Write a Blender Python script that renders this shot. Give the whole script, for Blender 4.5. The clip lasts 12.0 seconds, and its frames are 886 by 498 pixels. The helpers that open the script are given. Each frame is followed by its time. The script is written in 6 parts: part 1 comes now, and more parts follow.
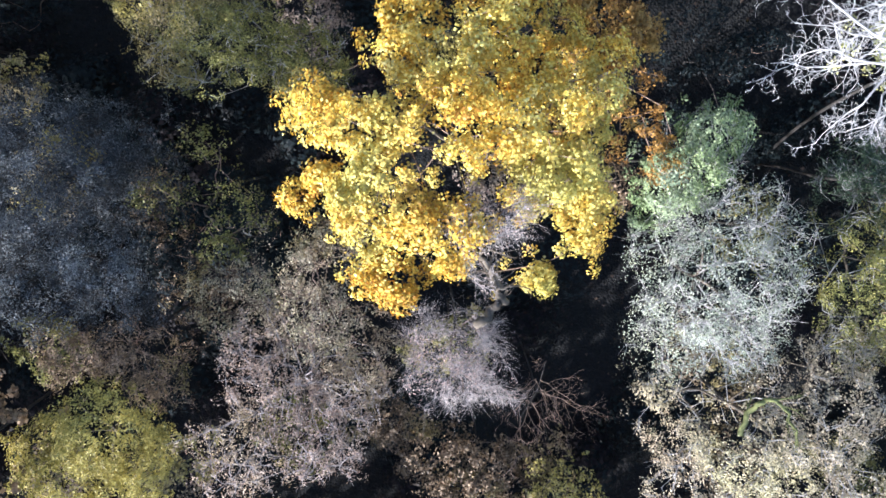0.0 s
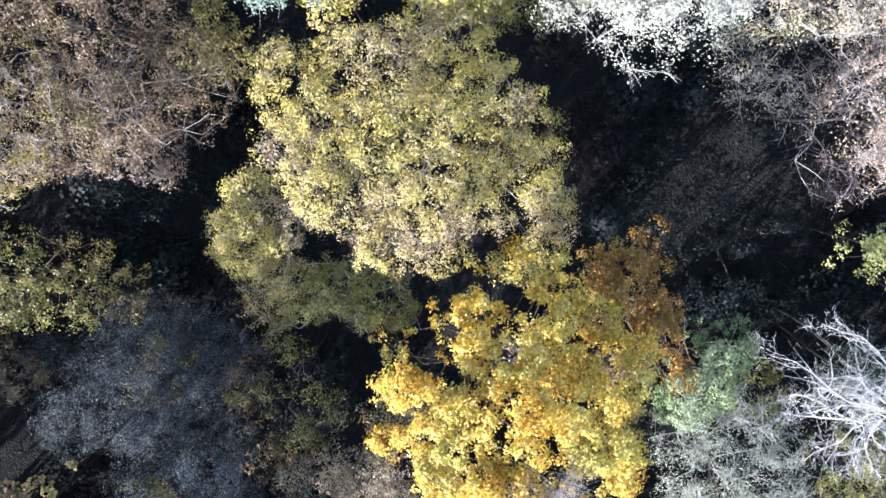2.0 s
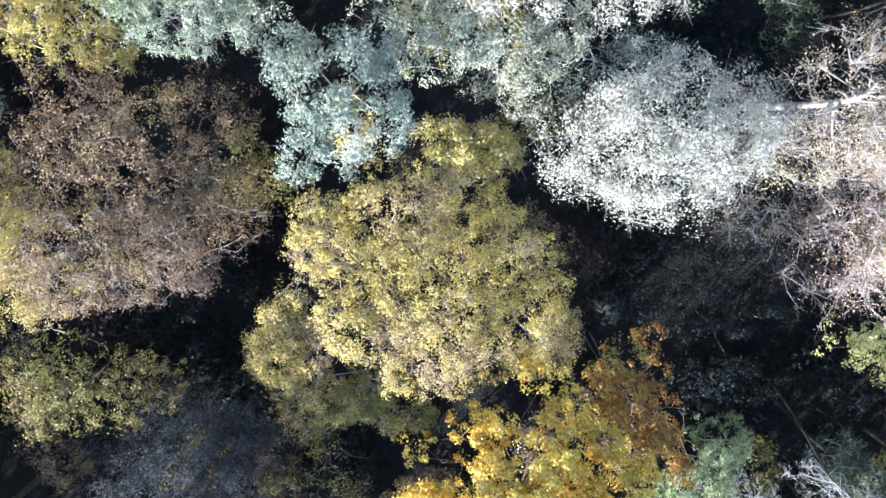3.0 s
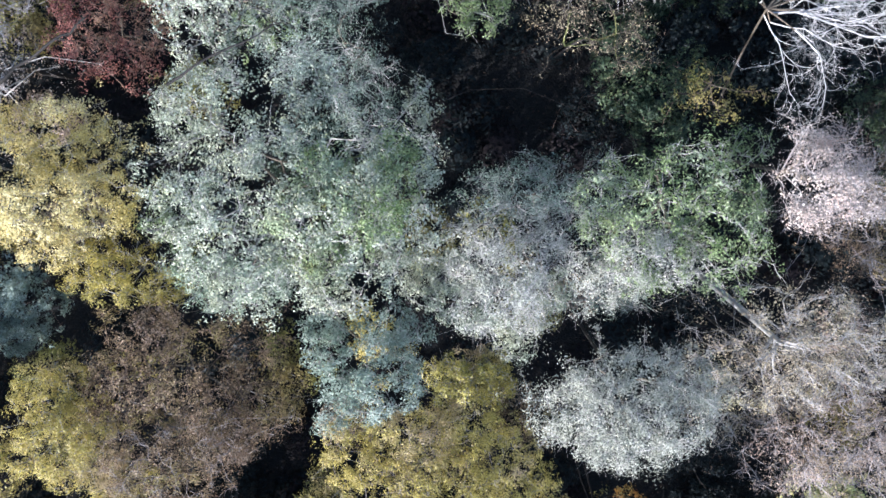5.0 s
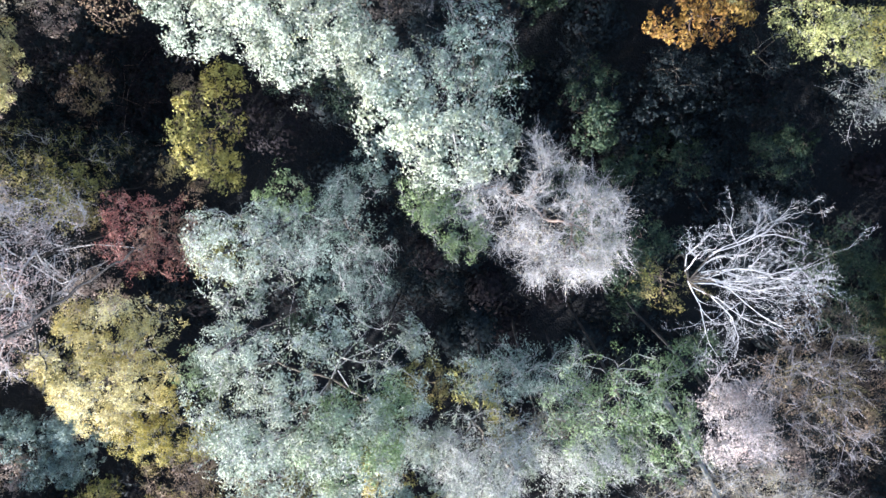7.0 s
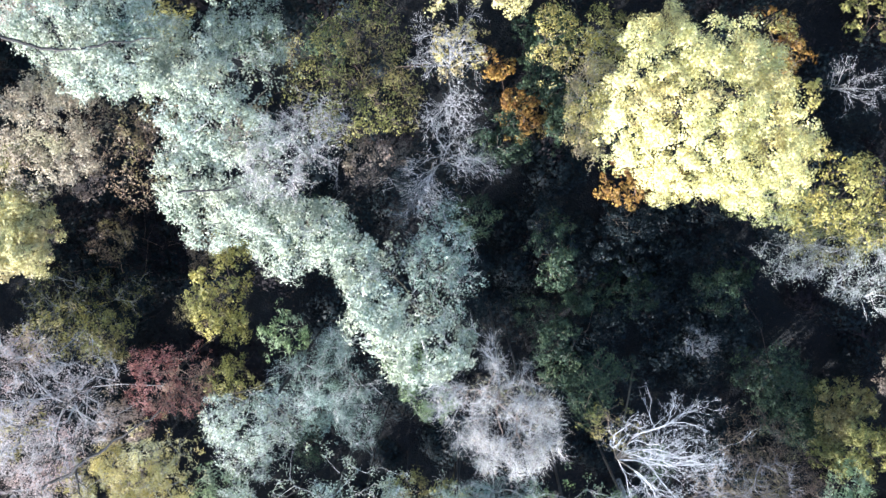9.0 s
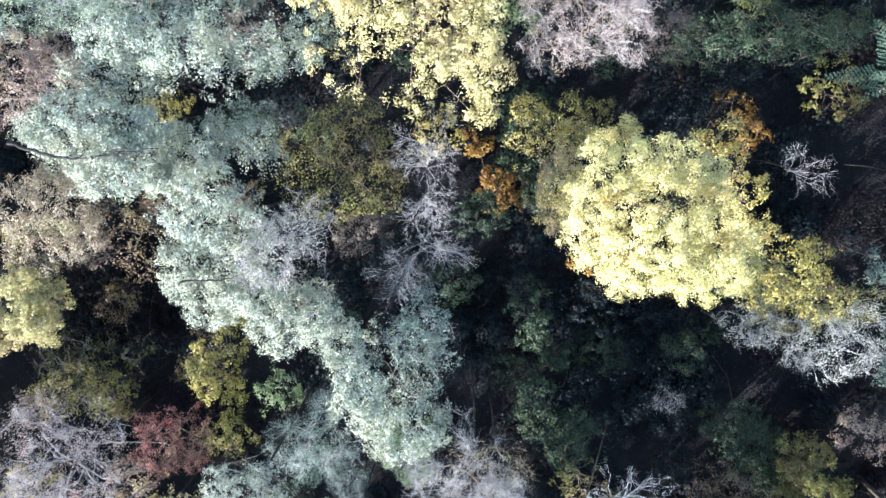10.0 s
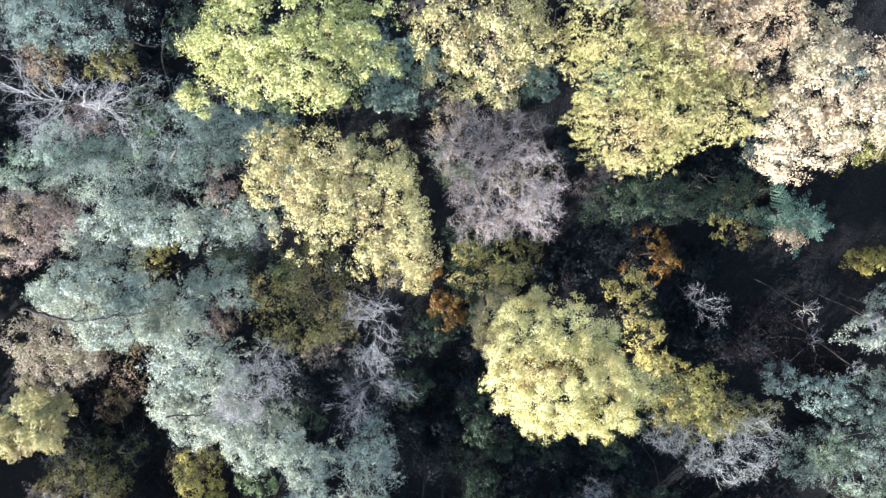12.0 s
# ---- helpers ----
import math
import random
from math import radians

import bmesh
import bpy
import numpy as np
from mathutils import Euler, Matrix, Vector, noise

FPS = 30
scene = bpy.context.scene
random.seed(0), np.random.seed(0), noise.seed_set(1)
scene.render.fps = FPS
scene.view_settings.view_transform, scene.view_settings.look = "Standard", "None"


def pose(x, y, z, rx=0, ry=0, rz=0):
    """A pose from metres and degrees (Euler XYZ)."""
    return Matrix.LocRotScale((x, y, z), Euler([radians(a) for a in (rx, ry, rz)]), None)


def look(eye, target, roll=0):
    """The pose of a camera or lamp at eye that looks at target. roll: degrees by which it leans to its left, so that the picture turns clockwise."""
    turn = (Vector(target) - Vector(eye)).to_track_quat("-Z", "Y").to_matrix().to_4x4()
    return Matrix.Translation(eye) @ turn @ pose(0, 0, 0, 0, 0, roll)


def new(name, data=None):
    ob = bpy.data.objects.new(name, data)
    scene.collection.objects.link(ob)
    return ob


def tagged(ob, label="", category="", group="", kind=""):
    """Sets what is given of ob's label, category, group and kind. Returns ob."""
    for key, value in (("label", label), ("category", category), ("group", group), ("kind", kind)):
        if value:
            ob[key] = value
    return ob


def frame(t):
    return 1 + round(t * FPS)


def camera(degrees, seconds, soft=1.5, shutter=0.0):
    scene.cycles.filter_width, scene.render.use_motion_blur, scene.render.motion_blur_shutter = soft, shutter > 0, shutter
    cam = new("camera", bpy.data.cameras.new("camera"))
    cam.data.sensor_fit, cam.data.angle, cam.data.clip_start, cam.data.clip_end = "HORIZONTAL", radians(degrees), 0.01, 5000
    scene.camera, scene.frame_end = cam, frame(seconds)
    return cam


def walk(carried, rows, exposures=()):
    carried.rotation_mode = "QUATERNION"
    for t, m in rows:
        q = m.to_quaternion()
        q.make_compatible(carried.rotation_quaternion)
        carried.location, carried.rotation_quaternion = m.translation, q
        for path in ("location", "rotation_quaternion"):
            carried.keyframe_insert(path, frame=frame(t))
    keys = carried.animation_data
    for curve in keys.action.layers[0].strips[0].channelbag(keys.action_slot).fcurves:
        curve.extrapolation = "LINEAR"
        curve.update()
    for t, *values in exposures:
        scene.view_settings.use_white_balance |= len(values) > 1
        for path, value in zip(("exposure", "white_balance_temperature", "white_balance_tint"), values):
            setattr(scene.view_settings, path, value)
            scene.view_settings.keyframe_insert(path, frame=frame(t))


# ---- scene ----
cam = camera(62, 12.0, soft=1.65)
walk(cam, [
    (0, pose(0.000, 0.000, 34.397, -10.500, 0.000, 0.000)),
    (0.5, pose(-0.415, 1.902, 35.104, -10.554, 0.186, -0.231)),
    (1, pose(-0.886, 4.054, 35.861, -10.573, 0.358, -0.397)),
    (1.5, pose(-1.238, 6.119, 36.538, -10.622, 0.506, -0.656)),
    (2, pose(-1.524, 8.439, 37.265, -10.647, 0.680, -0.959)),
    (2.5, pose(-1.695, 10.682, 38.008, -10.639, 0.856, -1.324)),
    (3, pose(-1.768, 13.127, 38.850, -10.575, 1.038, -1.670)),
    (3.2, pose(-1.766, 14.055, 39.202, -10.559, 1.107, -1.810)),
    (4.8, pose(-1.237, 21.531, 41.825, -10.486, 1.595, -2.818)),
    (5, pose(-1.153, 22.446, 42.188, -10.493, 1.607, -2.929)),
    (5.5, pose(-0.937, 24.593, 43.092, -10.546, 1.594, -3.162)),
    (6, pose(-0.675, 26.853, 44.035, -10.563, 1.576, -3.321)),
    (6.5, pose(-0.416, 28.995, 44.941, -10.547, 1.601, -3.389)),
    (7, pose(-0.072, 31.299, 45.964, -10.513, 1.654, -3.427)),
    (7.2, pose(0.087, 32.189, 46.381, -10.502, 1.676, -3.459)),
    (8.8, pose(1.813, 39.254, 49.845, -10.454, 1.842, -3.978)),
    (9, pose(2.085, 40.164, 50.298, -10.448, 1.862, -4.020)),
    (9.5, pose(2.805, 42.403, 51.424, -10.446, 1.918, -4.087)),
    (10, pose(3.661, 44.786, 52.646, -10.403, 1.972, -4.119)),
    (10.5, pose(4.521, 47.016, 53.888, -10.360, 1.989, -4.136)),
    (11, pose(5.520, 49.337, 55.227, -10.262, 1.955, -4.156)),
    (11.5, pose(6.555, 51.471, 56.572, -10.193, 1.907, -4.209)),
    (12, pose(7.743, 53.743, 58.039, -10.103, 1.841, -4.241)),
], exposures=[(0, 1.68, 6000, 13), (3, 1.90, 6050, 13), (5, 1.44, 6000, 13), (7, 1.88, 6000, 13), (9, 2.10, 5900, 10), (12, 1.82, 6050, 12)])

# ---- light: a clear low autumn sun and the blue sky ----
SUN_TO = Vector((-0.62, -0.62, 0.0)).normalized()      # towards the sun, on the ground
SUN_HIGH = radians(21)
world = bpy.data.worlds.new("sky")
scene.world = world
world.use_nodes = True
sky = world.node_tree.nodes.new("ShaderNodeTexSky")
sky.sky_type, sky.sun_disc, sky.sun_elevation = "NISHITA", False, SUN_HIGH
sky.sun_rotation = math.atan2(SUN_TO.x, SUN_TO.y)
world.node_tree.links.new(sky.outputs[0], world.node_tree.nodes["Background"].inputs[0])
world.node_tree.nodes["Background"].inputs[1].default_value = 0.125
sun = new("sun", bpy.data.lights.new("sun", "SUN"))
sun.data.energy, sun.data.angle, sun.data.color = 4.6, radians(0.5), (1.0, 0.97, 0.93)
sun.matrix_world = look((0, 0, 0), -(SUN_TO * math.cos(SUN_HIGH) + Vector((0, 0, math.sin(SUN_HIGH)))))


# ---- materials ----
def nodes_of(name):
    m = bpy.data.materials.new(name)
    m.use_nodes = True
    n, l = m.node_tree.nodes, m.node_tree.links
    return m, n, l, n["Principled BSDF"], n["Material Output"]


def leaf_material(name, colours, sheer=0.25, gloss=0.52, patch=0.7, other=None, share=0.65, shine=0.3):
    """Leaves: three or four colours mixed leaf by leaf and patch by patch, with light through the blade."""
    m, n, l, bsdf, out = nodes_of(name)
    geo, co = n.new("ShaderNodeNewGeometry"), n.new("ShaderNodeTexCoord")
    noise_a, ramp = n.new("ShaderNodeTexNoise"), n.new("ShaderNodeValToRGB")
    noise_a.inputs["Scale"].default_value, noise_a.inputs["Detail"].default_value = patch, 2.0
    l.new(co.outputs["Object"], noise_a.inputs["Vector"])
    wide = n.new("ShaderNodeMapRange")
    wide.inputs[1].default_value, wide.inputs[2].default_value = 0.3, 0.7
    l.new(noise_a.outputs[0], wide.inputs[0])
    mix = n.new("ShaderNodeMix")
    mix.inputs[0].default_value = 0.55
    l.new(wide.outputs[0], mix.inputs[2])
    l.new(geo.outputs["Random Per Island"], mix.inputs[3])
    l.new(mix.outputs[0], ramp.inputs[0])
    el = ramp.color_ramp.elements
    while len(el) < len(colours):
        el.new(0.5)
    for k, c in enumerate(colours):
        el[k].position = 0.12 + 0.76 * k / (len(colours) - 1)
        el[k].color = (*c, 1)
    # each leaf a little lighter or darker
    vary = n.new("ShaderNodeHueSaturation")
    rnd = n.new("ShaderNodeTexWhiteNoise")
    rnd.noise_dimensions = "1D"
    l.new(geo.outputs["Random Per Island"], rnd.inputs["W"])
    span = n.new("ShaderNodeMapRange")
    span.inputs[3].default_value, span.inputs[4].default_value = 0.65, 1.22
    l.new(rnd.outputs[0], span.inputs[0])
    l.new(span.outputs[0], vary.inputs["Value"])
    tone = ramp.outputs[0]
    if other:
        # whole boughs that have turned another colour
        wide_b, cut, turn = n.new("ShaderNodeTexNoise"), n.new("ShaderNodeMapRange"), n.new("ShaderNodeMix")
        wide_b.inputs["Scale"].default_value, wide_b.inputs["Detail"].default_value = 0.33, 3.0
        l.new(co.outputs["Object"], wide_b.inputs["Vector"])
        cut.inputs[1].default_value, cut.inputs[2].default_value, cut.inputs[4].default_value = 0.50, 0.66, share
        l.new(wide_b.outputs[0], cut.inputs[0])
        turn.data_type = "RGBA"
        l.new(cut.outputs[0], turn.inputs[0])
        l.new(tone, turn.inputs[6])
        turn.inputs[7].default_value = (*other, 1)
        tone = turn.outputs[2]
    l.new(tone, vary.inputs["Color"])
    l.new(vary.outputs[0], bsdf.inputs["Base Color"])
    bsdf.inputs["Roughness"].default_value = gloss
    bsdf.inputs["Specular IOR Level"].default_value = shine
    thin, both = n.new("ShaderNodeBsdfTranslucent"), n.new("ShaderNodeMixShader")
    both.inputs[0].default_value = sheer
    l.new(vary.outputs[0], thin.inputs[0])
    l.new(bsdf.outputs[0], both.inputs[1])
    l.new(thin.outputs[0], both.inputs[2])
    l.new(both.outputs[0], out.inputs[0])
    return m


def bark_material(name, dark, light, scale=6.0, rough=0.85, relief=0.4):
    m, n, l, bsdf, out = nodes_of(name)
    co, tex, big, ramp = (n.new("ShaderNode" + k) for k in ("TexCoord", "TexNoise", "TexNoise", "ValToRGB"))
    tex.inputs["Scale"].default_value, tex.inputs["Detail"].default_value = scale, 6.0
    big.inputs["Scale"].default_value = 0.9
    mul = n.new("ShaderNodeMix")
    mul.inputs[0].default_value = 0.4
    for t in (tex, big):
        l.new(co.outputs["Object"], t.inputs["Vector"])
    l.new(tex.outputs[0], mul.inputs[2])
    l.new(big.outputs[0], mul.inputs[3])
    l.new(mul.outputs[0], ramp.inputs[0])
    ramp.color_ramp.elements[0].position, ramp.color_ramp.elements[1].position = 0.38, 0.62
    ramp.color_ramp.elements[0].color, ramp.color_ramp.elements[1].color = (*dark, 1), (*light, 1)
    l.new(ramp.outputs[0], bsdf.inputs["Base Color"])
    bsdf.inputs["Roughness"].default_value = rough
    bump = n.new("ShaderNodeBump")
    bump.inputs["Strength"].default_value, bump.inputs["Distance"].default_value = relief, 0.02
    l.new(tex.outputs[0], bump.inputs["Height"])
    l.new(bump.outputs[0], bsdf.inputs["Normal"])
    return m


def soil_material():
    m, n, l, bsdf, out = nodes_of("shaded_forest_soil")
    co, fine, big, ramp, tint = (n.new("ShaderNode" + k) for k in ("TexCoord", "TexVoronoi", "TexNoise", "ValToRGB", "Mix"))
    fine.inputs["Scale"].default_value = 9.0
    big.inputs["Scale"].default_value, big.inputs["Detail"].default_value = 0.25, 5.0
    for t in (fine, big):
        l.new(co.outputs["Object"], t.inputs["Vector"])
    sep = n.new("ShaderNodeSeparateColor")
    l.new(fine.outputs["Color"], sep.inputs[0])
    l.new(sep.outputs[0], ramp.inputs[0])
    # near-black violet soil: the canopy's shade is part of these two colours
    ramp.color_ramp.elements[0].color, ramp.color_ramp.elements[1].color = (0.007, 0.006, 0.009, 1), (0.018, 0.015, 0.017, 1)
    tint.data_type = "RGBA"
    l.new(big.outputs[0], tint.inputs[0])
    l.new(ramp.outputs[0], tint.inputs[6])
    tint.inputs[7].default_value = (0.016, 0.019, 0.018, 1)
    l.new(tint.outputs[2], bsdf.inputs["Base Color"])
    bsdf.inputs["Roughness"].default_value = 0.95
    bsdf.inputs["Specular IOR Level"].default_value = 0.15
    bump = n.new("ShaderNodeBump")
    bump.inputs["Distance"].default_value = 0.05
    l.new(fine.outputs["Distance"], bump.inputs["Height"])
    l.new(bump.outputs[0], bsdf.inputs["Normal"])
    return m


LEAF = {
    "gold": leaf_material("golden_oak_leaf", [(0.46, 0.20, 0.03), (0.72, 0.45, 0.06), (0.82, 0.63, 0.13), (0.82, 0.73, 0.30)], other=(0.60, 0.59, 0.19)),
    # golden oak leaf as it looks on the shaded side
    "rust": leaf_material("shade_amber_oak_leaf", [(0.20, 0.10, 0.03), (0.42, 0.22, 0.06), (0.56, 0.34, 0.10)], other=(0.40, 0.30, 0.08)),
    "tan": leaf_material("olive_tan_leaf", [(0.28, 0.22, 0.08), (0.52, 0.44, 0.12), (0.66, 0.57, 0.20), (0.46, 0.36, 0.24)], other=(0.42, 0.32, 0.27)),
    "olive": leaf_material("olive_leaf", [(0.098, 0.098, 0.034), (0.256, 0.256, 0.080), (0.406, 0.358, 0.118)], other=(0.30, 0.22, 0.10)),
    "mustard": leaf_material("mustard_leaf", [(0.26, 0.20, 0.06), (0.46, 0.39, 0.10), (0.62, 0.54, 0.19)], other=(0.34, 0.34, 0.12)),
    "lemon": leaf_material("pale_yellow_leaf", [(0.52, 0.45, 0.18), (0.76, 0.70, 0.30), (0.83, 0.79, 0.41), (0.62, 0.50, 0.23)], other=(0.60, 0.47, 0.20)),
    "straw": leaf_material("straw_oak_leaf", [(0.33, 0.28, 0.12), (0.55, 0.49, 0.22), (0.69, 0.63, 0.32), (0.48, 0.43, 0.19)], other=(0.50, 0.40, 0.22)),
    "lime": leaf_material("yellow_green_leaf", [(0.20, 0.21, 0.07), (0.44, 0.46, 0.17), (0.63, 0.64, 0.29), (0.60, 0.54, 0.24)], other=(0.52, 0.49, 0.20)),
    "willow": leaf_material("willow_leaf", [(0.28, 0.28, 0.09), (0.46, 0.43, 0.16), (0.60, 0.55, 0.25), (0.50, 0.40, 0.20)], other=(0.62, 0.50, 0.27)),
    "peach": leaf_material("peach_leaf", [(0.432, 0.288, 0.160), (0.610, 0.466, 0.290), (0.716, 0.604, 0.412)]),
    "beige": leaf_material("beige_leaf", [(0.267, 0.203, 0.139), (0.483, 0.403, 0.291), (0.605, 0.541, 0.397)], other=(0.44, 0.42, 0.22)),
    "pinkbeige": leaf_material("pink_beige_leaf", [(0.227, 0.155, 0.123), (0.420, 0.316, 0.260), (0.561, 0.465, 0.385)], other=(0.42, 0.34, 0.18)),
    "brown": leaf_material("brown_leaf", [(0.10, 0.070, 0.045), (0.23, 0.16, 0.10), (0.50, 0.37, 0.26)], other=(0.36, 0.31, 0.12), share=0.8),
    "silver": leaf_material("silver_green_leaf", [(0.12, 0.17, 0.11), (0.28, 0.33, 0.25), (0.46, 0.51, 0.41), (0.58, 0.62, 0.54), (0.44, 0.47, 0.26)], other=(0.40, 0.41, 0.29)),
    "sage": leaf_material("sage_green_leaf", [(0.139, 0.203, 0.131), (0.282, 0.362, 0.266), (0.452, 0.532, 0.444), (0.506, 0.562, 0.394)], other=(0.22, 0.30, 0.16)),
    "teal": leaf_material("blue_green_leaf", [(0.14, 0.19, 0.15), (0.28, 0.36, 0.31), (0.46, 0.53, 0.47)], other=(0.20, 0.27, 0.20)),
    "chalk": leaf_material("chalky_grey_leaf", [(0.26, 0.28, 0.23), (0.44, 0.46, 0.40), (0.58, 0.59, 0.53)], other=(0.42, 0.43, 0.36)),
    # green taken down and bluer, so sunlit leaves read as shaded ones
    "green": leaf_material("shade_green_leaf", [(0.020, 0.040, 0.028), (0.046, 0.078, 0.046), (0.13, 0.17, 0.085)]),
    # blue-black: the deep shade of the gaps is put into this leaf colour
    "dark": leaf_material("shade_dark_leaf", [(0.006, 0.010, 0.014), (0.012, 0.019, 0.023), (0.026, 0.038, 0.038)], shine=0.15),
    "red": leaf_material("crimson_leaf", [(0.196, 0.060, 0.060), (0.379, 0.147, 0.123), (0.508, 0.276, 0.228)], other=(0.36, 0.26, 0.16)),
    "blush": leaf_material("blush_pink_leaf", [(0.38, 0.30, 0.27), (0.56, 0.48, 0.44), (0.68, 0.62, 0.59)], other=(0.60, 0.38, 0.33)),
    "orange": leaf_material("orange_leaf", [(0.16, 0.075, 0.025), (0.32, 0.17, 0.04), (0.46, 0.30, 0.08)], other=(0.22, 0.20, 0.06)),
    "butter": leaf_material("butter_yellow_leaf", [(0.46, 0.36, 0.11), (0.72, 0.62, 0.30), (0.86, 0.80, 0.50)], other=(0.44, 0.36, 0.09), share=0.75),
    # bracken far darker than dead leaves are: floor shadow mixed into its colour
    "bracken": leaf_material("shade_bracken_leaf", [(0.008, 0.006, 0.009), (0.014, 0.011, 0.014), (0.028, 0.022, 0.022)], sheer=0.1, gloss=0.7, shine=0.15),
    # willow leaf dimmed to look as if in a neighbour's shadow
    "shade_grey": leaf_material("shade_blue_grey_leaf", [(0.026, 0.034, 0.042), (0.085, 0.10, 0.115), (0.32, 0.34, 0.35)], shine=0.15),
    # brown litter, darkened to stand for the shade it lies in
    "litter": leaf_material("shade_fallen_leaf", [(0.018, 0.014, 0.014), (0.036, 0.027, 0.024), (0.070, 0.050, 0.038)], sheer=0.05, gloss=0.7, shine=0.15),
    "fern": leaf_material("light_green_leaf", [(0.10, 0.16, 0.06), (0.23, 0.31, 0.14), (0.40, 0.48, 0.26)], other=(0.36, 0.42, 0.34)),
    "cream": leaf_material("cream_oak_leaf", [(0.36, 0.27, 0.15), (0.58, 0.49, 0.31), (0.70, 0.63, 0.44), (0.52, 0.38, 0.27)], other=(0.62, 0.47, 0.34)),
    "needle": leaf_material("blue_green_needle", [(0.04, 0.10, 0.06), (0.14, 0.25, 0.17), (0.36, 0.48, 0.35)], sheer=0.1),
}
BARK = {
    "oak": bark_material("grey_brown_bark", (0.05, 0.04, 0.03), (0.16, 0.13, 0.10)),
    # for dark boughs, and for trunks whose shade is painted in
    "dark": bark_material("dark_and_shaded_bark", (0.010, 0.009, 0.009), (0.040, 0.034, 0.031)),
    "bone": bark_material("bleached_dead_wood", (0.30, 0.30, 0.31), (0.60, 0.59, 0.60)),
    "pale": bark_material("pale_grey_twig_bark", (0.28, 0.27, 0.27), (0.52, 0.50, 0.49)),
    "lilac": bark_material("lilac_grey_twig_bark", (0.24, 0.215, 0.22), (0.47, 0.43, 0.43)),
    "warm": bark_material("warm_brown_twig_bark", (0.12, 0.08, 0.06), (0.28, 0.20, 0.16)),
    "birch": bark_material("white_birch_bark", (0.25, 0.24, 0.22), (0.75, 0.73, 0.69), scale=9.0),
    "moss": bark_material("mossy_bark", (0.05, 0.06, 0.02), (0.16, 0.17, 0.06)),
}


# ---- mesh helpers ----
def mesh_object(name, verts, faces, material, parent=None, label="", smooth=True):
    """One mesh object from arrays; faces is one array or a list of arrays, each with rows of one length."""
    faces = [f for f in (faces if isinstance(faces, list) else [faces]) if len(f)]
    me = bpy.data.meshes.new(name)
    loops = np.concatenate([f.ravel() for f in faces]).astype(np.int32)
    sizes = np.concatenate([np.full(len(f), f.shape[1]) for f in faces])
    starts = np.concatenate([[0], np.cumsum(sizes)[:-1]]).astype(np.int32)
    me.vertices.add(len(verts))
    me.vertices.foreach_set("co", np.asarray(verts, np.float32).ravel())
    me.loops.add(len(loops))
    me.loops.foreach_set("vertex_index", loops)
    me.polygons.add(len(starts))
    me.polygons.foreach_set("loop_start", starts)
    if smooth:
        me.polygons.foreach_set("use_smooth", np.ones(len(starts), bool))
    me.update(calc_edges=True)
    me.materials.append(material)
    ob = new(name, me)
    if parent:
        ob.parent = parent
        ob.matrix_parent_inverse = parent.matrix_world.inverted()
    if label:
        tagged(ob, label)
    return ob


def tubes(p, q, r, s, sides=3):
    """Tapered prisms from points p to q with radii r and s, as vertices and quads."""
    p, q = np.asarray(p, float), np.asarray(q, float)
    way = q - p
    way /= np.linalg.norm(way, axis=1, keepdims=True) + 1e-9
    other = np.where(np.abs(way[:, 2:3]) < 0.8, [[0, 0, 1.0]], [[1.0, 0, 0]])
    u = np.cross(way, other)
    u /= np.linalg.norm(u, axis=1, keepdims=True)
    v = np.cross(way, u)
    a = np.arange(sides) * 2 * np.pi / sides
    ring = u[:, None] * np.cos(a)[None, :, None] + v[:, None] * np.sin(a)[None, :, None]
    verts = np.stack([p[:, None] + ring * np.asarray(r)[:, None, None], q[:, None] + ring * np.asarray(s)[:, None, None]], 1)
    k = np.arange(sides)
    one = np.stack([k, (k + 1) % sides, (k + 1) % sides + sides, k + sides], 1)
    faces = one[None] + (np.arange(len(p)) * 2 * sides)[:, None, None]
    return verts.reshape(-1, 3), faces.reshape(-1, 4)


def pipe(points, radii, sides=7):
    """One continuous tapered tube along points, closed at its tip."""
    points = np.asarray(points, float)
    verts, faces = [], []
    for k, c in enumerate(points):
        way = points[min(k + 1, len(points) - 1)] - points[max(k - 1, 0)]
        way /= np.linalg.norm(way) + 1e-9
        u = np.cross(way, (0, 1, 0.2))
        u /= np.linalg.norm(u)
        v = np.cross(way, u)
        for j in range(sides):
            a = 2 * np.pi * j / sides
            verts.append(c + radii[k] * (1 + 0.08 * math.sin(3 * a + k)) * (u * math.cos(a) + v * math.sin(a)))
        if k:
            for j in range(sides):
                faces.append((k * sides - sides + j, k * sides - sides + (j + 1) % sides, k * sides + (j + 1) % sides, k * sides + j))
    return np.array(verts), np.array(faces)


def blades(centre, normal, size, aspect, rng, small=False):
    """Leaf blades, one an island each: folded diamonds, or pointed triangles where they are small."""
    n = len(centre)
    normal = normal / (np.linalg.norm(normal, axis=1, keepdims=True) + 1e-9)
    along = rng.normal(size=(n, 3))
    along -= normal * (along * normal).sum(1, keepdims=True)
    along /= np.linalg.norm(along, axis=1, keepdims=True) + 1e-9
    side = np.cross(normal, along)
    length = (size * rng.uniform(0.65, 1.35, n))[:, None] / 2
    width = length * aspect
    lift = normal * width * rng.uniform(-0.1, 0.7, n)[:, None]
    if small:
        verts = np.stack([centre + side * width - along * length * 0.7, centre + along * length * 1.1, centre - side * width - along * length * 0.7], 1)
        return verts.reshape(-1, 3), np.arange(3 * n).reshape(-1, 3)
    verts = np.stack([centre - along * length, centre + side * width + lift + along * length * 0.15, centre + along * length, centre - side * width + lift + along * length * 0.15], 1)
    return verts.reshape(-1, 3), np.arange(4 * n).reshape(-1, 4)


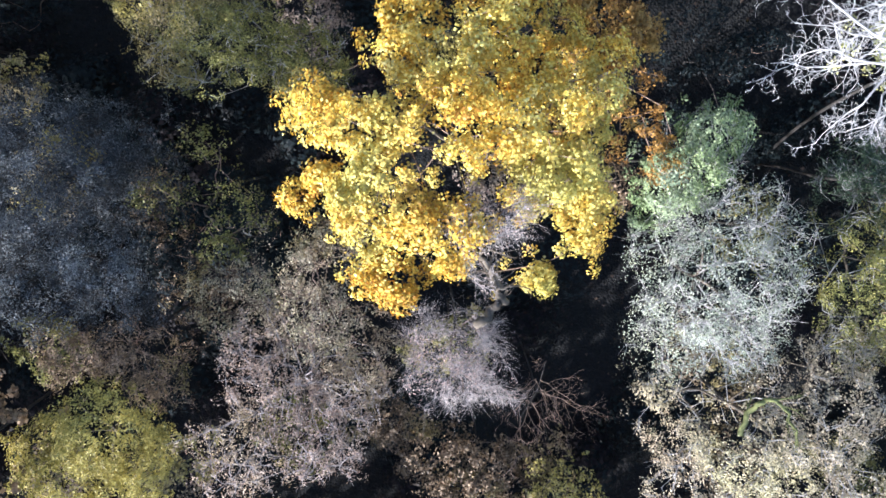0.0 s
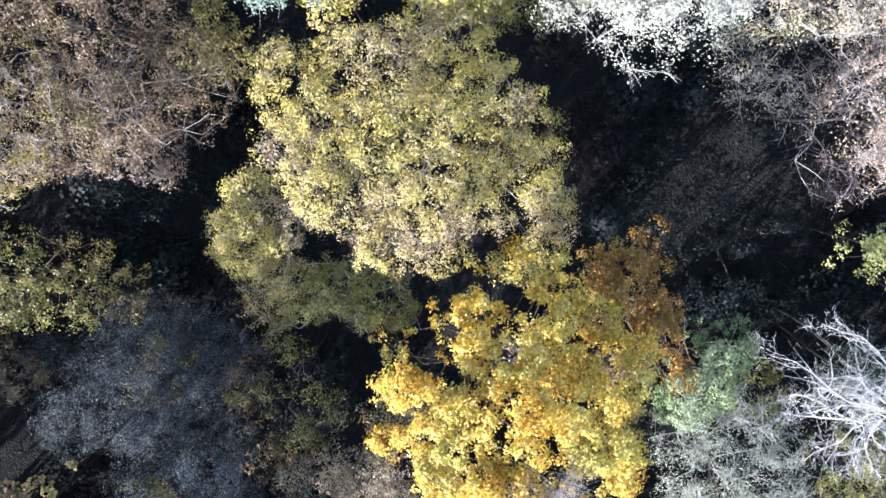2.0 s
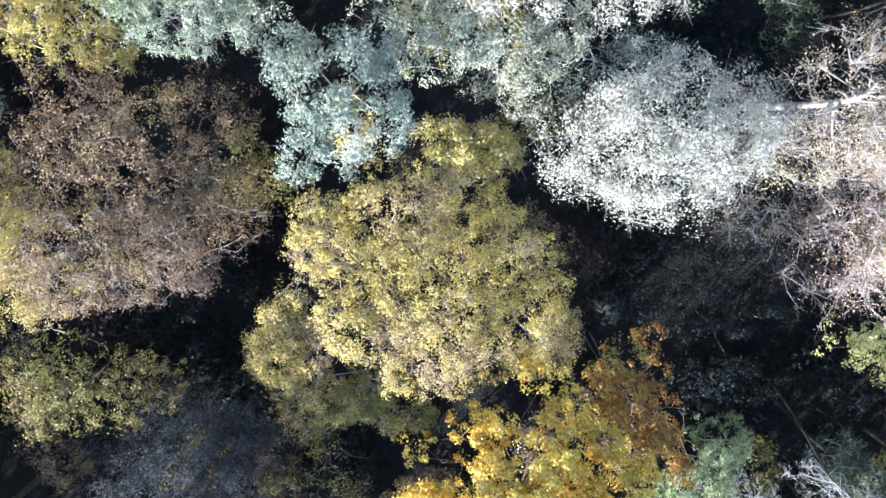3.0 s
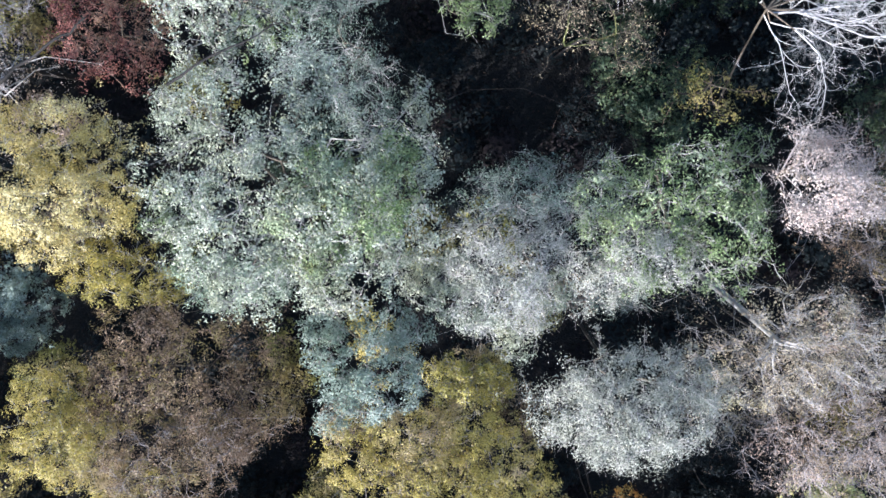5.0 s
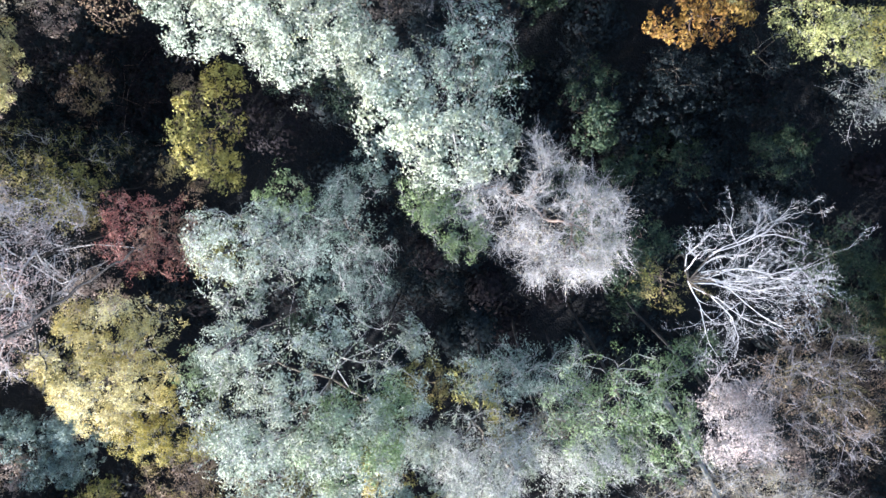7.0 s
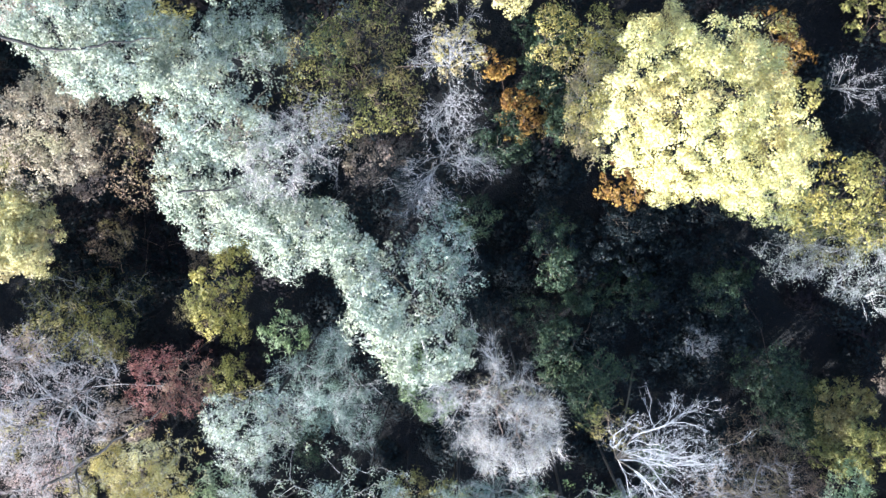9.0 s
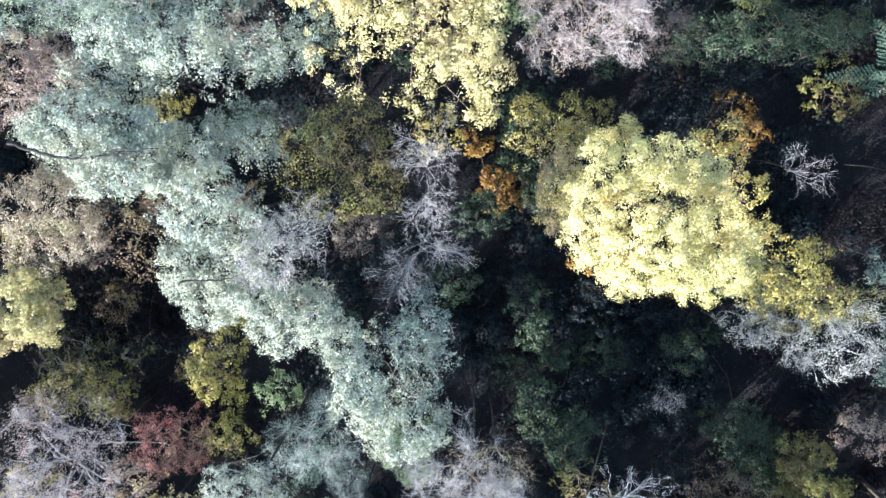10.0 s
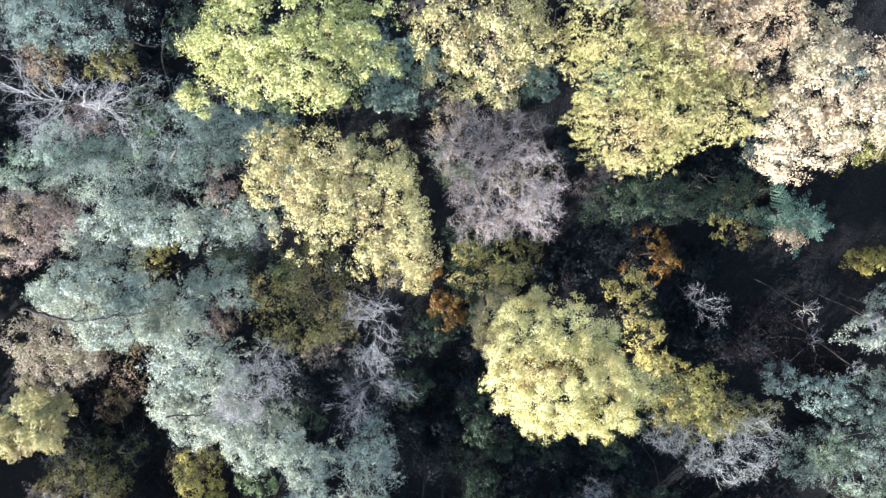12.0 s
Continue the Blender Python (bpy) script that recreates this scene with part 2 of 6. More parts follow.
def ripple(d, rng, rough=3.0):
    """Smooth bumps over directions d, about -1 to 1."""
    out = 0
    for k in range(4):
        w, ph = rng.normal(size=3) * rough * (1 + 0.7 * k), rng.uniform(0, 6.28)
        out = out + np.sin(d @ w + ph) / (1 + 0.6 * k)
    return out / 1.8


def ground_z(x, y):
    """The gently uneven floor of the wood."""
    return 0.25 * math.sin(0.31 * x + 0.2 * y) + 0.15 * math.sin(0.8 * x - 0.5 * y)


def sample_crown(lobes, per_m2, rng, low=-0.35, rugged=0.22, gaps=-0.75, inside=0.12, holes=-0.62):
    """Places of twig ends over all lobes, and their outward directions."""
    spots, ways, owner = [], [], []
    for k, (lx, ly, lz, rx, ry, rz) in enumerate(lobes):
        n = max(8, int(per_m2 * 2.4 * math.pi * ((rx * ry + rx * rz + ry * rz) / 3)))
        d = rng.normal(size=(n * 3, 3))
        d /= np.linalg.norm(d, axis=1, keepdims=True)
        d = d[d[:, 2] > low][:n]
        bump = ripple(d, rng)
        keep = bump > gaps
        d, bump = d[keep], bump[keep]
        far = 1 + rugged * bump - np.abs(rng.normal(size=len(d))) * 0.13
        deep = rng.random(len(d)) < inside
        far[deep] *= rng.uniform(0.4, 0.9, deep.sum())
        loose = rng.random(len(d)) < 0.14
        far[loose] *= rng.uniform(1.03, 1.28, loose.sum())
        spots.append(np.array((lx, ly, lz)) + d * far[:, None] * (rx, ry, rz))
        ways.append(d)
        owner.append(np.full(len(d), k))
    spots, ways, owner = np.concatenate(spots), np.concatenate(ways), np.concatenate(owner)
    keep = ripple(spots, rng, 1.7) > holes
    for k, (lx, ly, lz, rx, ry, rz) in enumerate(lobes):
        near = np.linalg.norm((spots - (lx, ly, lz)) / (rx, ry, rz), axis=1)
        keep &= (owner == k) | (near > 0.72) | (spots[:, 2] > lz + 0.5 * rz)
    return clumped(spots[keep], ways[keep], rng)


def clumped(spots, ways, rng, pull=0.2, swell=0.22):
    """Draws the twig ends together into rounded clumps that stand proud of the crown, with gaps between."""
    if len(spots) < 40:
        return spots, ways
    heart = spots[rng.choice(len(spots), max(6, len(spots) // 10), replace=False)]
    near, gap = np.zeros(len(spots), int), np.full(len(spots), 1e9)
    for k, h in enumerate(heart):
        d = ((spots - h) ** 2).sum(1)
        better = d < gap
        near[better], gap[better] = k, d[better]
    gap = np.sqrt(gap)
    rise = swell * np.exp(-(gap / 0.38) ** 2) * rng.uniform(0.3, 1.3, len(heart))[near]
    moved = spots + (heart[near] - spots) * pull + ways * (rise - 0.4 * swell)[:, None]
    out = moved - heart[near] + ways * 0.45
    out /= np.linalg.norm(out, axis=1, keepdims=True) + 1e-9
    return moved, out * 0.6 + ways * 0.5


def skeleton_of(root_nodes, ends, rng, tip, straight=0.35, pipe_rule=2.2):
    """Joins the ends to the trunk as a branching tree: parents and radii by the pipe rule."""
    nodes = [np.array(p, float) for p in root_nodes]
    parent = [-1] + list(range(len(nodes) - 1))
    length = [0.0] * len(nodes)
    top = nodes[-1]
    order = np.argsort(np.linalg.norm(ends - top, axis=1))
    first = max(1, int(len(nodes) * 0.72))
    allp = np.zeros((len(nodes) + len(ends), 3))
    alll = np.zeros(len(allp))
    allp[: len(nodes)] = nodes
    for k in range(len(nodes)):
        alll[k] = np.linalg.norm(nodes[k] - top) * 0.5
    n = len(nodes)
    for e in ends[order]:
        off = e - allp[first:n]
        cost = np.linalg.norm(off, axis=1) + straight * alll[first:n] + 0.5 * np.maximum(0, -off[:, 2])
        j = first + int(np.argmin(cost))
        allp[n], alll[n] = e, alll[j] + np.linalg.norm(e - allp[j])
        parent.append(j)
        n += 1
    r = np.full(n, 0.0)
    power = np.full(n, 0.0)
    for k in range(n - 1, -1, -1):
        if power[k] == 0:
            power[k] = tip ** pipe_rule
        r[k] = power[k] ** (1 / pipe_rule)
        if parent[k] >= 0:
            power[parent[k]] += power[k]
    return allp[:n], np.array(parent), r


def bent(p, q, r, s, rng, steps=3, wobble=0.12):
    """Splits straight pieces into smoothly bowed runs of pieces."""
    span = np.linalg.norm(q - p, axis=1, keepdims=True)
    bow, curl = rng.normal(size=p.shape) * span * wobble, rng.normal(size=p.shape) * span * wobble * 0.5
    bow[:, 2] += span[:, 0] * 0.10
    cuts = [p + (q - p) * t + bow * math.sin(math.pi * t) + curl * math.sin(2 * math.pi * t) for t in np.linspace(0, 1, steps + 1)]
    rad = [r + (s - r) * (k / steps) for k in range(steps + 1)]
    return np.concatenate(cuts[:-1]), np.concatenate(cuts[1:]), np.concatenate(rad[:-1]), np.concatenate(rad[1:])


def build_wood(root, base, fork, ends, bark, twig_bark, rng, tip=0.008, spray=0, spray_len=0.5, thick=1.0, sides=3, bends=2, trunk="", straight=0.35, pipe_rule=2.2):
    """Trunk, each main limb and the fine twigs of one tree."""
    base, fork = np.array(base, float), np.array(fork, float)
    steps = max(4, int((fork[2] - base[2]) / 1.1))
    t = np.linspace(0, 1, steps)[:, None]
    sway = np.stack([np.sin(t[:, 0] * 4 + rng.uniform(0, 6)), np.cos(t[:, 0] * 3.4 + rng.uniform(0, 6)), 0 * t[:, 0]], 1)
    line = base + (fork - base) * t + sway * 0.12 * np.sin(t * math.pi)
    p, parent, r = skeleton_of(line, ends, rng, tip, straight, pipe_rule)
    r *= thick
    stem = np.maximum(r[:steps], r[steps - 1] * 1.0)
    stem = stem * (1 + 0.25 * np.exp(-np.linspace(0, 5, steps)))
    v, f = pipe(line, stem, 8)
    # near-black by default: shade under the crown, as trunk colour
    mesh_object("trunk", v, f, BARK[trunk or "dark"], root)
    kid = np.arange(steps, len(p))
    limb_of = np.full(len(p), -1)
    for k in kid:
        limb_of[k] = k if parent[k] < steps else limb_of[parent[k]]
    heavy = [k for k in kid if limb_of[k] == k and r[k] > tip * 3.2 * thick]
    big = np.zeros(len(p), bool)
    for k in kid:
        big[k] = limb_of[k] in heavy and r[k] > tip * 2.2 * thick
    for k in heavy:
        some = np.where((limb_of == k) & big)[0]
        a, b = p[parent[some]], p[some]
        ra = np.where(parent[some] < steps, r[some] * 1.15, np.minimum(r[parent[some]], r[some] * 1.5))
        v, f = tubes(*bent(a, b, ra, r[some], rng, 5, 0.07), 5)
        mesh_object("limb", v, f, bark, root)
    some = kid[~big[kid]]
    a, b = p[parent[some]], p[some]
    pa, pb, ra, rb = bent(a, b, np.minimum(r[parent[some]], r[some] * 1.6), r[some], rng, bends, 0.13)
    if spray:
        at = np.repeat(p[steps:], spray, 0)
        out = np.repeat(p[steps:] - p[parent[steps:]], spray, 0)
        out /= np.linalg.norm(out, axis=1, keepdims=True) + 1e-9
        start = at - out * rng.uniform(0, 0.9, (len(at), 1)) * spray_len
        way = out + rng.normal(size=out.shape) * 0.65 + (0, 0, 0.15)
        way /= np.linalg.norm(way, axis=1, keepdims=True)
        end = start + way * (spray_len * rng.uniform(0.4, 1.2, (len(at), 1)))
        thin = np.full(len(at), tip * 0.75 * thick)
        xa, xb, xr, xs = bent(start, end, thin, thin * 0.4, rng, bends - 1, 0.12)
        pa, pb, ra, rb = np.concatenate([pa, xa]), np.concatenate([pb, xb]), np.concatenate([ra, xr]), np.concatenate([rb, xs])
    v, f = tubes(pa, pb, ra, rb, sides)
    tagged(mesh_object("twig_spray", v, f, twig_bark, root, smooth=False), kind="stuff")
    return p[steps:]


FINE, LUSH = 0.92, 1.05          # leaf size and leaf number, all trees alike
COUNT = {"seed": 0, "leaves": 0}


def root_at(name, x, y, label, category, group=""):
    ob = new(name)
    ob.location = (x, y, ground_z(x, y))
    bpy.context.view_layer.update()
    return tagged(ob, label, category, group)


def tufts(spots, ways, per, radius, rng, up):
    """Leaves gathered in rounded tufts: their places and the way each one faces."""
    n = np.maximum(2, rng.poisson(per, len(spots)))
    wide = np.repeat(radius * rng.uniform(0.6, 1.35, len(spots)), n)[:, None]
    d = rng.normal(size=(n.sum(), 3)) + np.repeat(ways, n, 0) * 0.7 + (0, 0, 0.35)
    d /= np.linalg.norm(d, axis=1, keepdims=True) + 1e-9
    c = np.repeat(spots, n, 0) + d * wide * rng.uniform(0.35, 1.1, (len(d), 1)) * (1, 1, 0.8) - np.repeat(ways, n, 0) * wide * 0.4
    return c, d * 0.75 + rng.normal(size=d.shape) * 0.5 + (0, 0, up)


def domed(lobes, sag=0.65):
    """The masses of one crown set on a dome, so that its rim hangs lower than its top."""
    a = np.array(lobes, float)
    weight = a[:, 3] * a[:, 4]
    mid = (a[:, :2] * weight[:, None]).sum(0) / weight.sum()
    off = np.linalg.norm(a[:, :2] - mid, axis=1)
    wide = (off + (a[:, 3] + a[:, 4]) / 2).max()
    drop = sag * off ** 2 / wide
    a[:, 2] -= drop - (drop * weight).sum() / weight.sum()
    return [tuple(row) for row in a], mid, wide


def grow(name, label, x, y, lobes, leaf="tan", bark="oak", twig="warm", size=0.13, aspect=0.75, per=30, dens=3.0, tuft=0.34, ends=170,
         spray=0, spray_len=0.5, tip=0.008, thick=1.0, low=-0.35, rugged=0.22, gaps=-0.75, fork=0.5, category="tree", group="", up=0.35, sides=3, inside=0.14, trunk="", bends=2, core=0.4, small=False, straight=0.35, pipe_rule=2.2, holes=-0.62):
    """A broad-leaved tree or bush. Lobes: (x, y, z, radius x, radius y, radius z) of each mass of the crown, x and y from the trunk."""
    COUNT["seed"] += 1
    rng = np.random.default_rng(COUNT["seed"])
    root = root_at(name, x, y, label, category, group)
    lobes = [(x + a, y + b, *rest) for a, b, *rest in lobes]
    lobes, mid, wide = domed(lobes)
    heart = np.mean([l[:3] for l in lobes], axis=0)
    deep = min(l[2] - l[5] for l in lobes)
    g = ground_z(x, y)
    top = np.array((x + 0.5 * (heart[0] - x), y + 0.5 * (heart[1] - y), g + max(0.3, (deep - g)) * (0.75 + 0.25 * min(1, fork)) + fork * (heart[2] - deep)))
    dens *= 1.65
    spots, ways = sample_crown(lobes, max(dens, 7), rng, low, rugged, gaps - 0.2, inside + 0.05, holes - 0.25)
    rim = np.array(lobes)
    if core and rim[:, 2].mean() - g > 6:
        # the lower skirts of the crown, below and between its top masses
        half = [max(0.8, 0.43 * ((rim[:, k] + rim[:, 3 + k]).max() - (rim[:, k] - rim[:, 3 + k]).min())) for k in (0, 1)]
        deep_z = max(1.5, min(0.26 * (heart[2] - g), 0.9 * max(half)))
        low_mid = ((rim[:, 0].max() + rim[:, 0].min()) / 2, (rim[:, 1].max() + rim[:, 1].min()) / 2, rim[:, 2].min() - 0.75 * deep_z)
        more, outward = sample_crown([(*low_mid, *half, deep_z)], max(dens, 7) * core * 0.6, rng, -0.5, 0.4, gaps, inside)
        spots, ways = np.concatenate([spots, more]), np.concatenate([ways, outward])
    pick = rng.choice(len(spots), min(int(ends * 0.88), len(spots)), replace=False)
    build_wood(root, (x, y, g - 0.1), top, spots[pick], BARK[bark], BARK[twig], rng, tip, spray, spray_len, thick, sides, bends, trunk, straight, pipe_rule)
    if per:
        keep = rng.random(len(spots)) < dens / max(dens, 7)
        c, normal = tufts(spots[keep], ways[keep], per * 0.6 * LUSH, tuft * 0.8, rng, up)
        normal[:, :2] += (c[:, :2] - mid) / wide * 0.9
        v, f = blades(c, normal, size * FINE, aspect, rng, small)
        COUNT["leaves"] += len(c)
        mesh_object("crown", v, f, LEAF[leaf], root, smooth=False)
    return root


def weep(name, label, x, y, lobes, leaf="willow", bark="oak", strands=1500, size=0.11, group=""):
    """A tree whose leafy shoots hang down over its crown like curtains."""
    COUNT["seed"] += 1
    rng = np.random.default_rng(COUNT["seed"])
    root = root_at(name, x, y, label, "tree", group)
    lobes = [(x + a, y + b, *rest) for a, b, *rest in lobes]
    spots, ways = sample_crown(lobes, 7.0, rng, -0.1, 0.2, holes=-9)
    heart = np.mean([l[:3] for l in lobes], axis=0)
    g = ground_z(x, y)
    build_wood(root, (x, y, g - 0.1), (heart[0], heart[1], heart[2] - 1), spots[rng.choice(len(spots), min(160, len(spots)), replace=False)], BARK[bark], BARK["warm"], rng)
    pick = rng.choice(len(spots), min(strands, len(spots)), replace=False)
    p, d = spots[pick], ways[pick].copy()
    d[:, 2] = np.maximum(d[:, 2], 0) * 0.5
    steps = 18
    path = []
    for k in range(steps):
        path.append(p)
        d = d * (0.86, 0.86, 1) + (0, 0, -0.16)
        step = d / (np.linalg.norm(d, axis=1, keepdims=True) + 1e-9)
        p = p + step * 0.075 * rng.uniform(0.7, 1.3, (len(p), 1))
    c = np.concatenate([np.repeat(q, 2, 0) for q in path])
    c = c + rng.normal(size=c.shape) * 0.05
    fill, facing = tufts(spots, ways, 16, 0.4, rng, 0.3)
    fill[:, 2] -= 0.35
    c, facing = np.concatenate([c, fill]), np.concatenate([rng.normal(size=c.shape) + (0, 0, 0.7), facing])
    v, f = blades(c, facing, size, 0.45, rng, True)
    COUNT["leaves"] += len(c)
    mesh_object("crown", v, f, LEAF[leaf], root, smooth=False)
    return root


def fir(name, label, x, y, height, radius, lean=(0, 0)):
    """A conifer: whorls of drooping boughs, each a part, with flat sprays of needles."""
    COUNT["seed"] += 1
    rng = np.random.default_rng(COUNT["seed"])
    root = root_at(name, x, y, label, "tree")
    g = ground_z(x, y)
    t = np.linspace(0, 1, 12)[:, None]
    line = np.array((x, y, g - 0.1)) + t * np.array((lean[0], lean[1], height))
    v, f = pipe(line, 0.15 * (1 - t[:, 0] * 0.95), 7)
    mesh_object("trunk", v, f, BARK["oak"], root)
    for w in range(8):
        s = 0.50 + 0.48 * w / 7
        at = line[0] + (line[-1] - line[0]) * s
        for k in range(6):
            a = k * 2 * math.pi / 6 + w * 0.9 + rng.uniform(-0.4, 0.4)
            far = radius * (1.15 - s) / 0.52 * rng.uniform(0.4, 1.25)
            n = 9
            u = np.linspace(0, 1, n)
            bow = np.stack([at[0] + np.cos(a) * far * u, at[1] + np.sin(a) * far * u, at[2] + rng.uniform(-0.3, 0.3) + far * (rng.uniform(0, 0.25) * u - rng.uniform(0.2, 0.5) * u * u)], 1)
            va, fa = tubes(bow[:-1], bow[1:], 0.024 * (1.05 - u[:-1]), 0.024 * (1.05 - u[1:]), 3)
            m = mesh_object("bough", va, fa, BARK["warm"], root, smooth=False)
            across, along = np.array((-math.sin(a), math.cos(a), 0)), np.array((math.cos(a), math.sin(a), -0.1))
            # side shoots slant forward on both sides and carry the needles
            shoots = max(5, int(far * 7))
            c = []
            for j in range(shoots):
                r = 0.15 + 0.85 * (j + rng.uniform(0, 0.8)) / shoots
                foot = np.array([np.interp(r, u, bow[:, i]) for i in range(3)])
                side = (-1) ** j
                reach = far * 0.24 * (1.1 - r) + 0.08
                q = max(8, int(reach * 90))
                v = rng.random((q, 1))
                c.append(foot + (across * side * 0.85 + along * 0.55 - (0, 0, 0.15)) * v * reach + rng.normal(size=(q, 3)) * 0.025)
            c = np.concatenate(c)
            v, f = blades(c, rng.normal(size=c.shape) * 0.35 + (0, 0, 1), 0.12, 0.3, rng)
            COUNT["leaves"] += len(c)
            tagged(mesh_object("needle_spray", v, f, LEAF["needle"], m, smooth=False), kind="stuff")
    return root


def rotated(d, angle, rng):
    """The direction d turned by an angle about a random axis across it."""
    across = rng.normal(size=3)
    across -= d * (across @ d)
    across /= np.linalg.norm(across) + 1e-9
    return d * math.cos(angle) + across * math.sin(angle)


def branch_out(p, d, length, radius, level, last, rng, out, sides, crook, lift):
    """One branch as a crooked tapering line, then its side branches."""
    steps = 6 if level == 0 else 5 if level == 1 else 3
    step, at = length / steps, []
    for k in range(steps):
        d = d + rng.normal(size=3) * crook + (0, 0, lift)
        d /= np.linalg.norm(d)
        q = p + d * step
        a, b = radius * (1 - 0.8 * k / steps), radius * (1 - 0.8 * (k + 1) / steps)
        out.append((level, p, q, a, b))
        at.append((q, d, b, (k + 1) / steps))
        p = q
    if level >= last:
        return
    n = sides[level]
    for k in range(n):
        t = 0.22 + 0.78 * (k + rng.uniform(0.1, 0.9)) / n
        q, way, r, u = at[min(steps - 1, int(t * steps))]
        q = q - way * step * rng.uniform(0, 0.9)
        branch_out(q, rotated(way, rng.uniform(0.35, 0.95), rng), length * (0.62 - 0.30 * t) * rng.uniform(0.7, 1.2), max(r * 0.72, 0.004), level + 1, last, rng, out, sides, crook * 1.15, lift)


def snag(name, label, x, y, lobes, bark="bone", limbs=2, depth=3, sides=(7, 4, 3), radius=0.07, crook=0.16, lift=0.03, fork=0.6, leaf="blush", per=0, size=0.08, trunk="dark", group="", toward=0.6, spread=0.0, foot=(0, 0)):
    """A bare tree: a trunk, crooked limbs that fork again and again, and a few leaves at most."""
    COUNT["seed"] += 1
    rng = np.random.default_rng(COUNT["seed"])
    root = root_at(name, x + foot[0], y + foot[1], label, "tree", group)
    lobes = np.array([(x + a, y + b, *rest) for a, b, *rest in lobes])
    heart, deep, g = lobes[:, :3].mean(0), (lobes[:, 2] - lobes[:, 5]).min(), ground_z(x, y)
    top = np.array((x + toward * (heart[0] - x), y + toward * (heart[1] - y), deep + fork * (heart[2] - deep)))
    t = np.linspace(0, 1, 9)[:, None]
    base = np.array((x + foot[0], y + foot[1], ground_z(x + foot[0], y + foot[1]) - 0.1))
    line = base + (top - base) * t + np.sin(t * math.pi) * rng.normal(size=3) * (0.25, 0.25, 0)
    v, f = pipe(line, radius * (2.3 - 1.2 * t[:, 0]), 8)
    mesh_object("trunk", v, f, BARK[trunk], root)
    fine, tips = [], []
    for lx, ly, lz, rx, ry, rz in lobes:
        for k in range(limbs):
            goal = np.array((lx, ly, lz)) + rng.uniform(-0.75, 0.75, 3) * (rx, ry, rz)
            start = top + (np.array((lx, ly, lz)) - top) * rng.uniform(0.1, 1) * spread - (0, 0, rng.uniform(0, 0.5) * min(1.5, top[2] - g))
            if spread:
                va, fa = tubes(top[None], start[None], [radius], [radius * 0.8], 6)
                mesh_object("limb", va, fa, BARK[trunk], root)
            way, out = goal - start, []
            far = np.linalg.norm(way) + 0.45 * (rx + ry) / 2
            branch_out(start, way / np.linalg.norm(way), far, radius * rng.uniform(0.7, 1.1), 0, depth, rng, out, sides, crook, lift)
            thick = [o for o in out if o[0] < 2]
            v, f = tubes([o[1] for o in thick], [o[2] for o in thick], [o[3] for o in thick], [o[4] for o in thick], 5)
            mesh_object("limb", v, f, BARK[bark], root)
            fine += [o for o in out if o[0] >= 2]
    v, f = tubes([o[1] for o in fine], [o[2] for o in fine], [o[3] for o in fine], [o[4] for o in fine], 3)
    tagged(mesh_object("twig_spray", v, f, BARK[bark], root, smooth=False), kind="stuff")
    if per:
        ends = np.array([o[2] for o in fine if o[0] == depth])
        c = ends.repeat(per, 0) + rng.normal(size=(len(ends) * per, 3)) * 0.12
        normal = rng.normal(size=c.shape) + (0, 0, 0.5)
        v, f = blades(c, normal, size, 0.7, rng, True)
        COUNT["leaves"] += len(c)
        mesh_object("crown", v, f, LEAF[leaf], root, smooth=False)
    return root


# ---- ground ----
def build_ground():
    near = np.linspace(-60, 60, 81)
    far = np.array([-2500, -900, -350, -150, -90])
    axis_x = np.concatenate([far, near, -far[::-1]])
    axis_y = np.concatenate([far + 20, near * 1.0 + 20, -far[::-1] + 20])
    verts = np.array([(a, b, ground_z(a, b)) for b in axis_y for a in axis_x])
    w = len(axis_x)
    idx = np.arange(w * len(axis_y)).reshape(len(axis_y), w)
    faces = np.stack([idx[:-1, :-1], idx[:-1, 1:], idx[1:, 1:], idx[1:, :-1]], -1).reshape(-1, 4)
    tagged(mesh_object("ground", verts, faces, soil_material()), "forest floor of soil and rotting leaves, canopy shade in its near-black colour", "ground", kind="structure")
    rng = np.random.default_rng(5)
    n = 15000
    x, y = rng.uniform(-34, 42, n), rng.uniform(-22, 70, n)
    z = np.array([ground_z(a, b) for a, b in zip(x, y)]) + 0.03
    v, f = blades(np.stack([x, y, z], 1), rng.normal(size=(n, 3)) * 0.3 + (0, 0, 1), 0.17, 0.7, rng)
    tagged(mesh_object("leaf_litter", v, f, LEAF["litter"], smooth=False), "brown fallen autumn leaves lying on the forest floor, darkened for its shade", "leaf litter", kind="stuff")


build_ground()


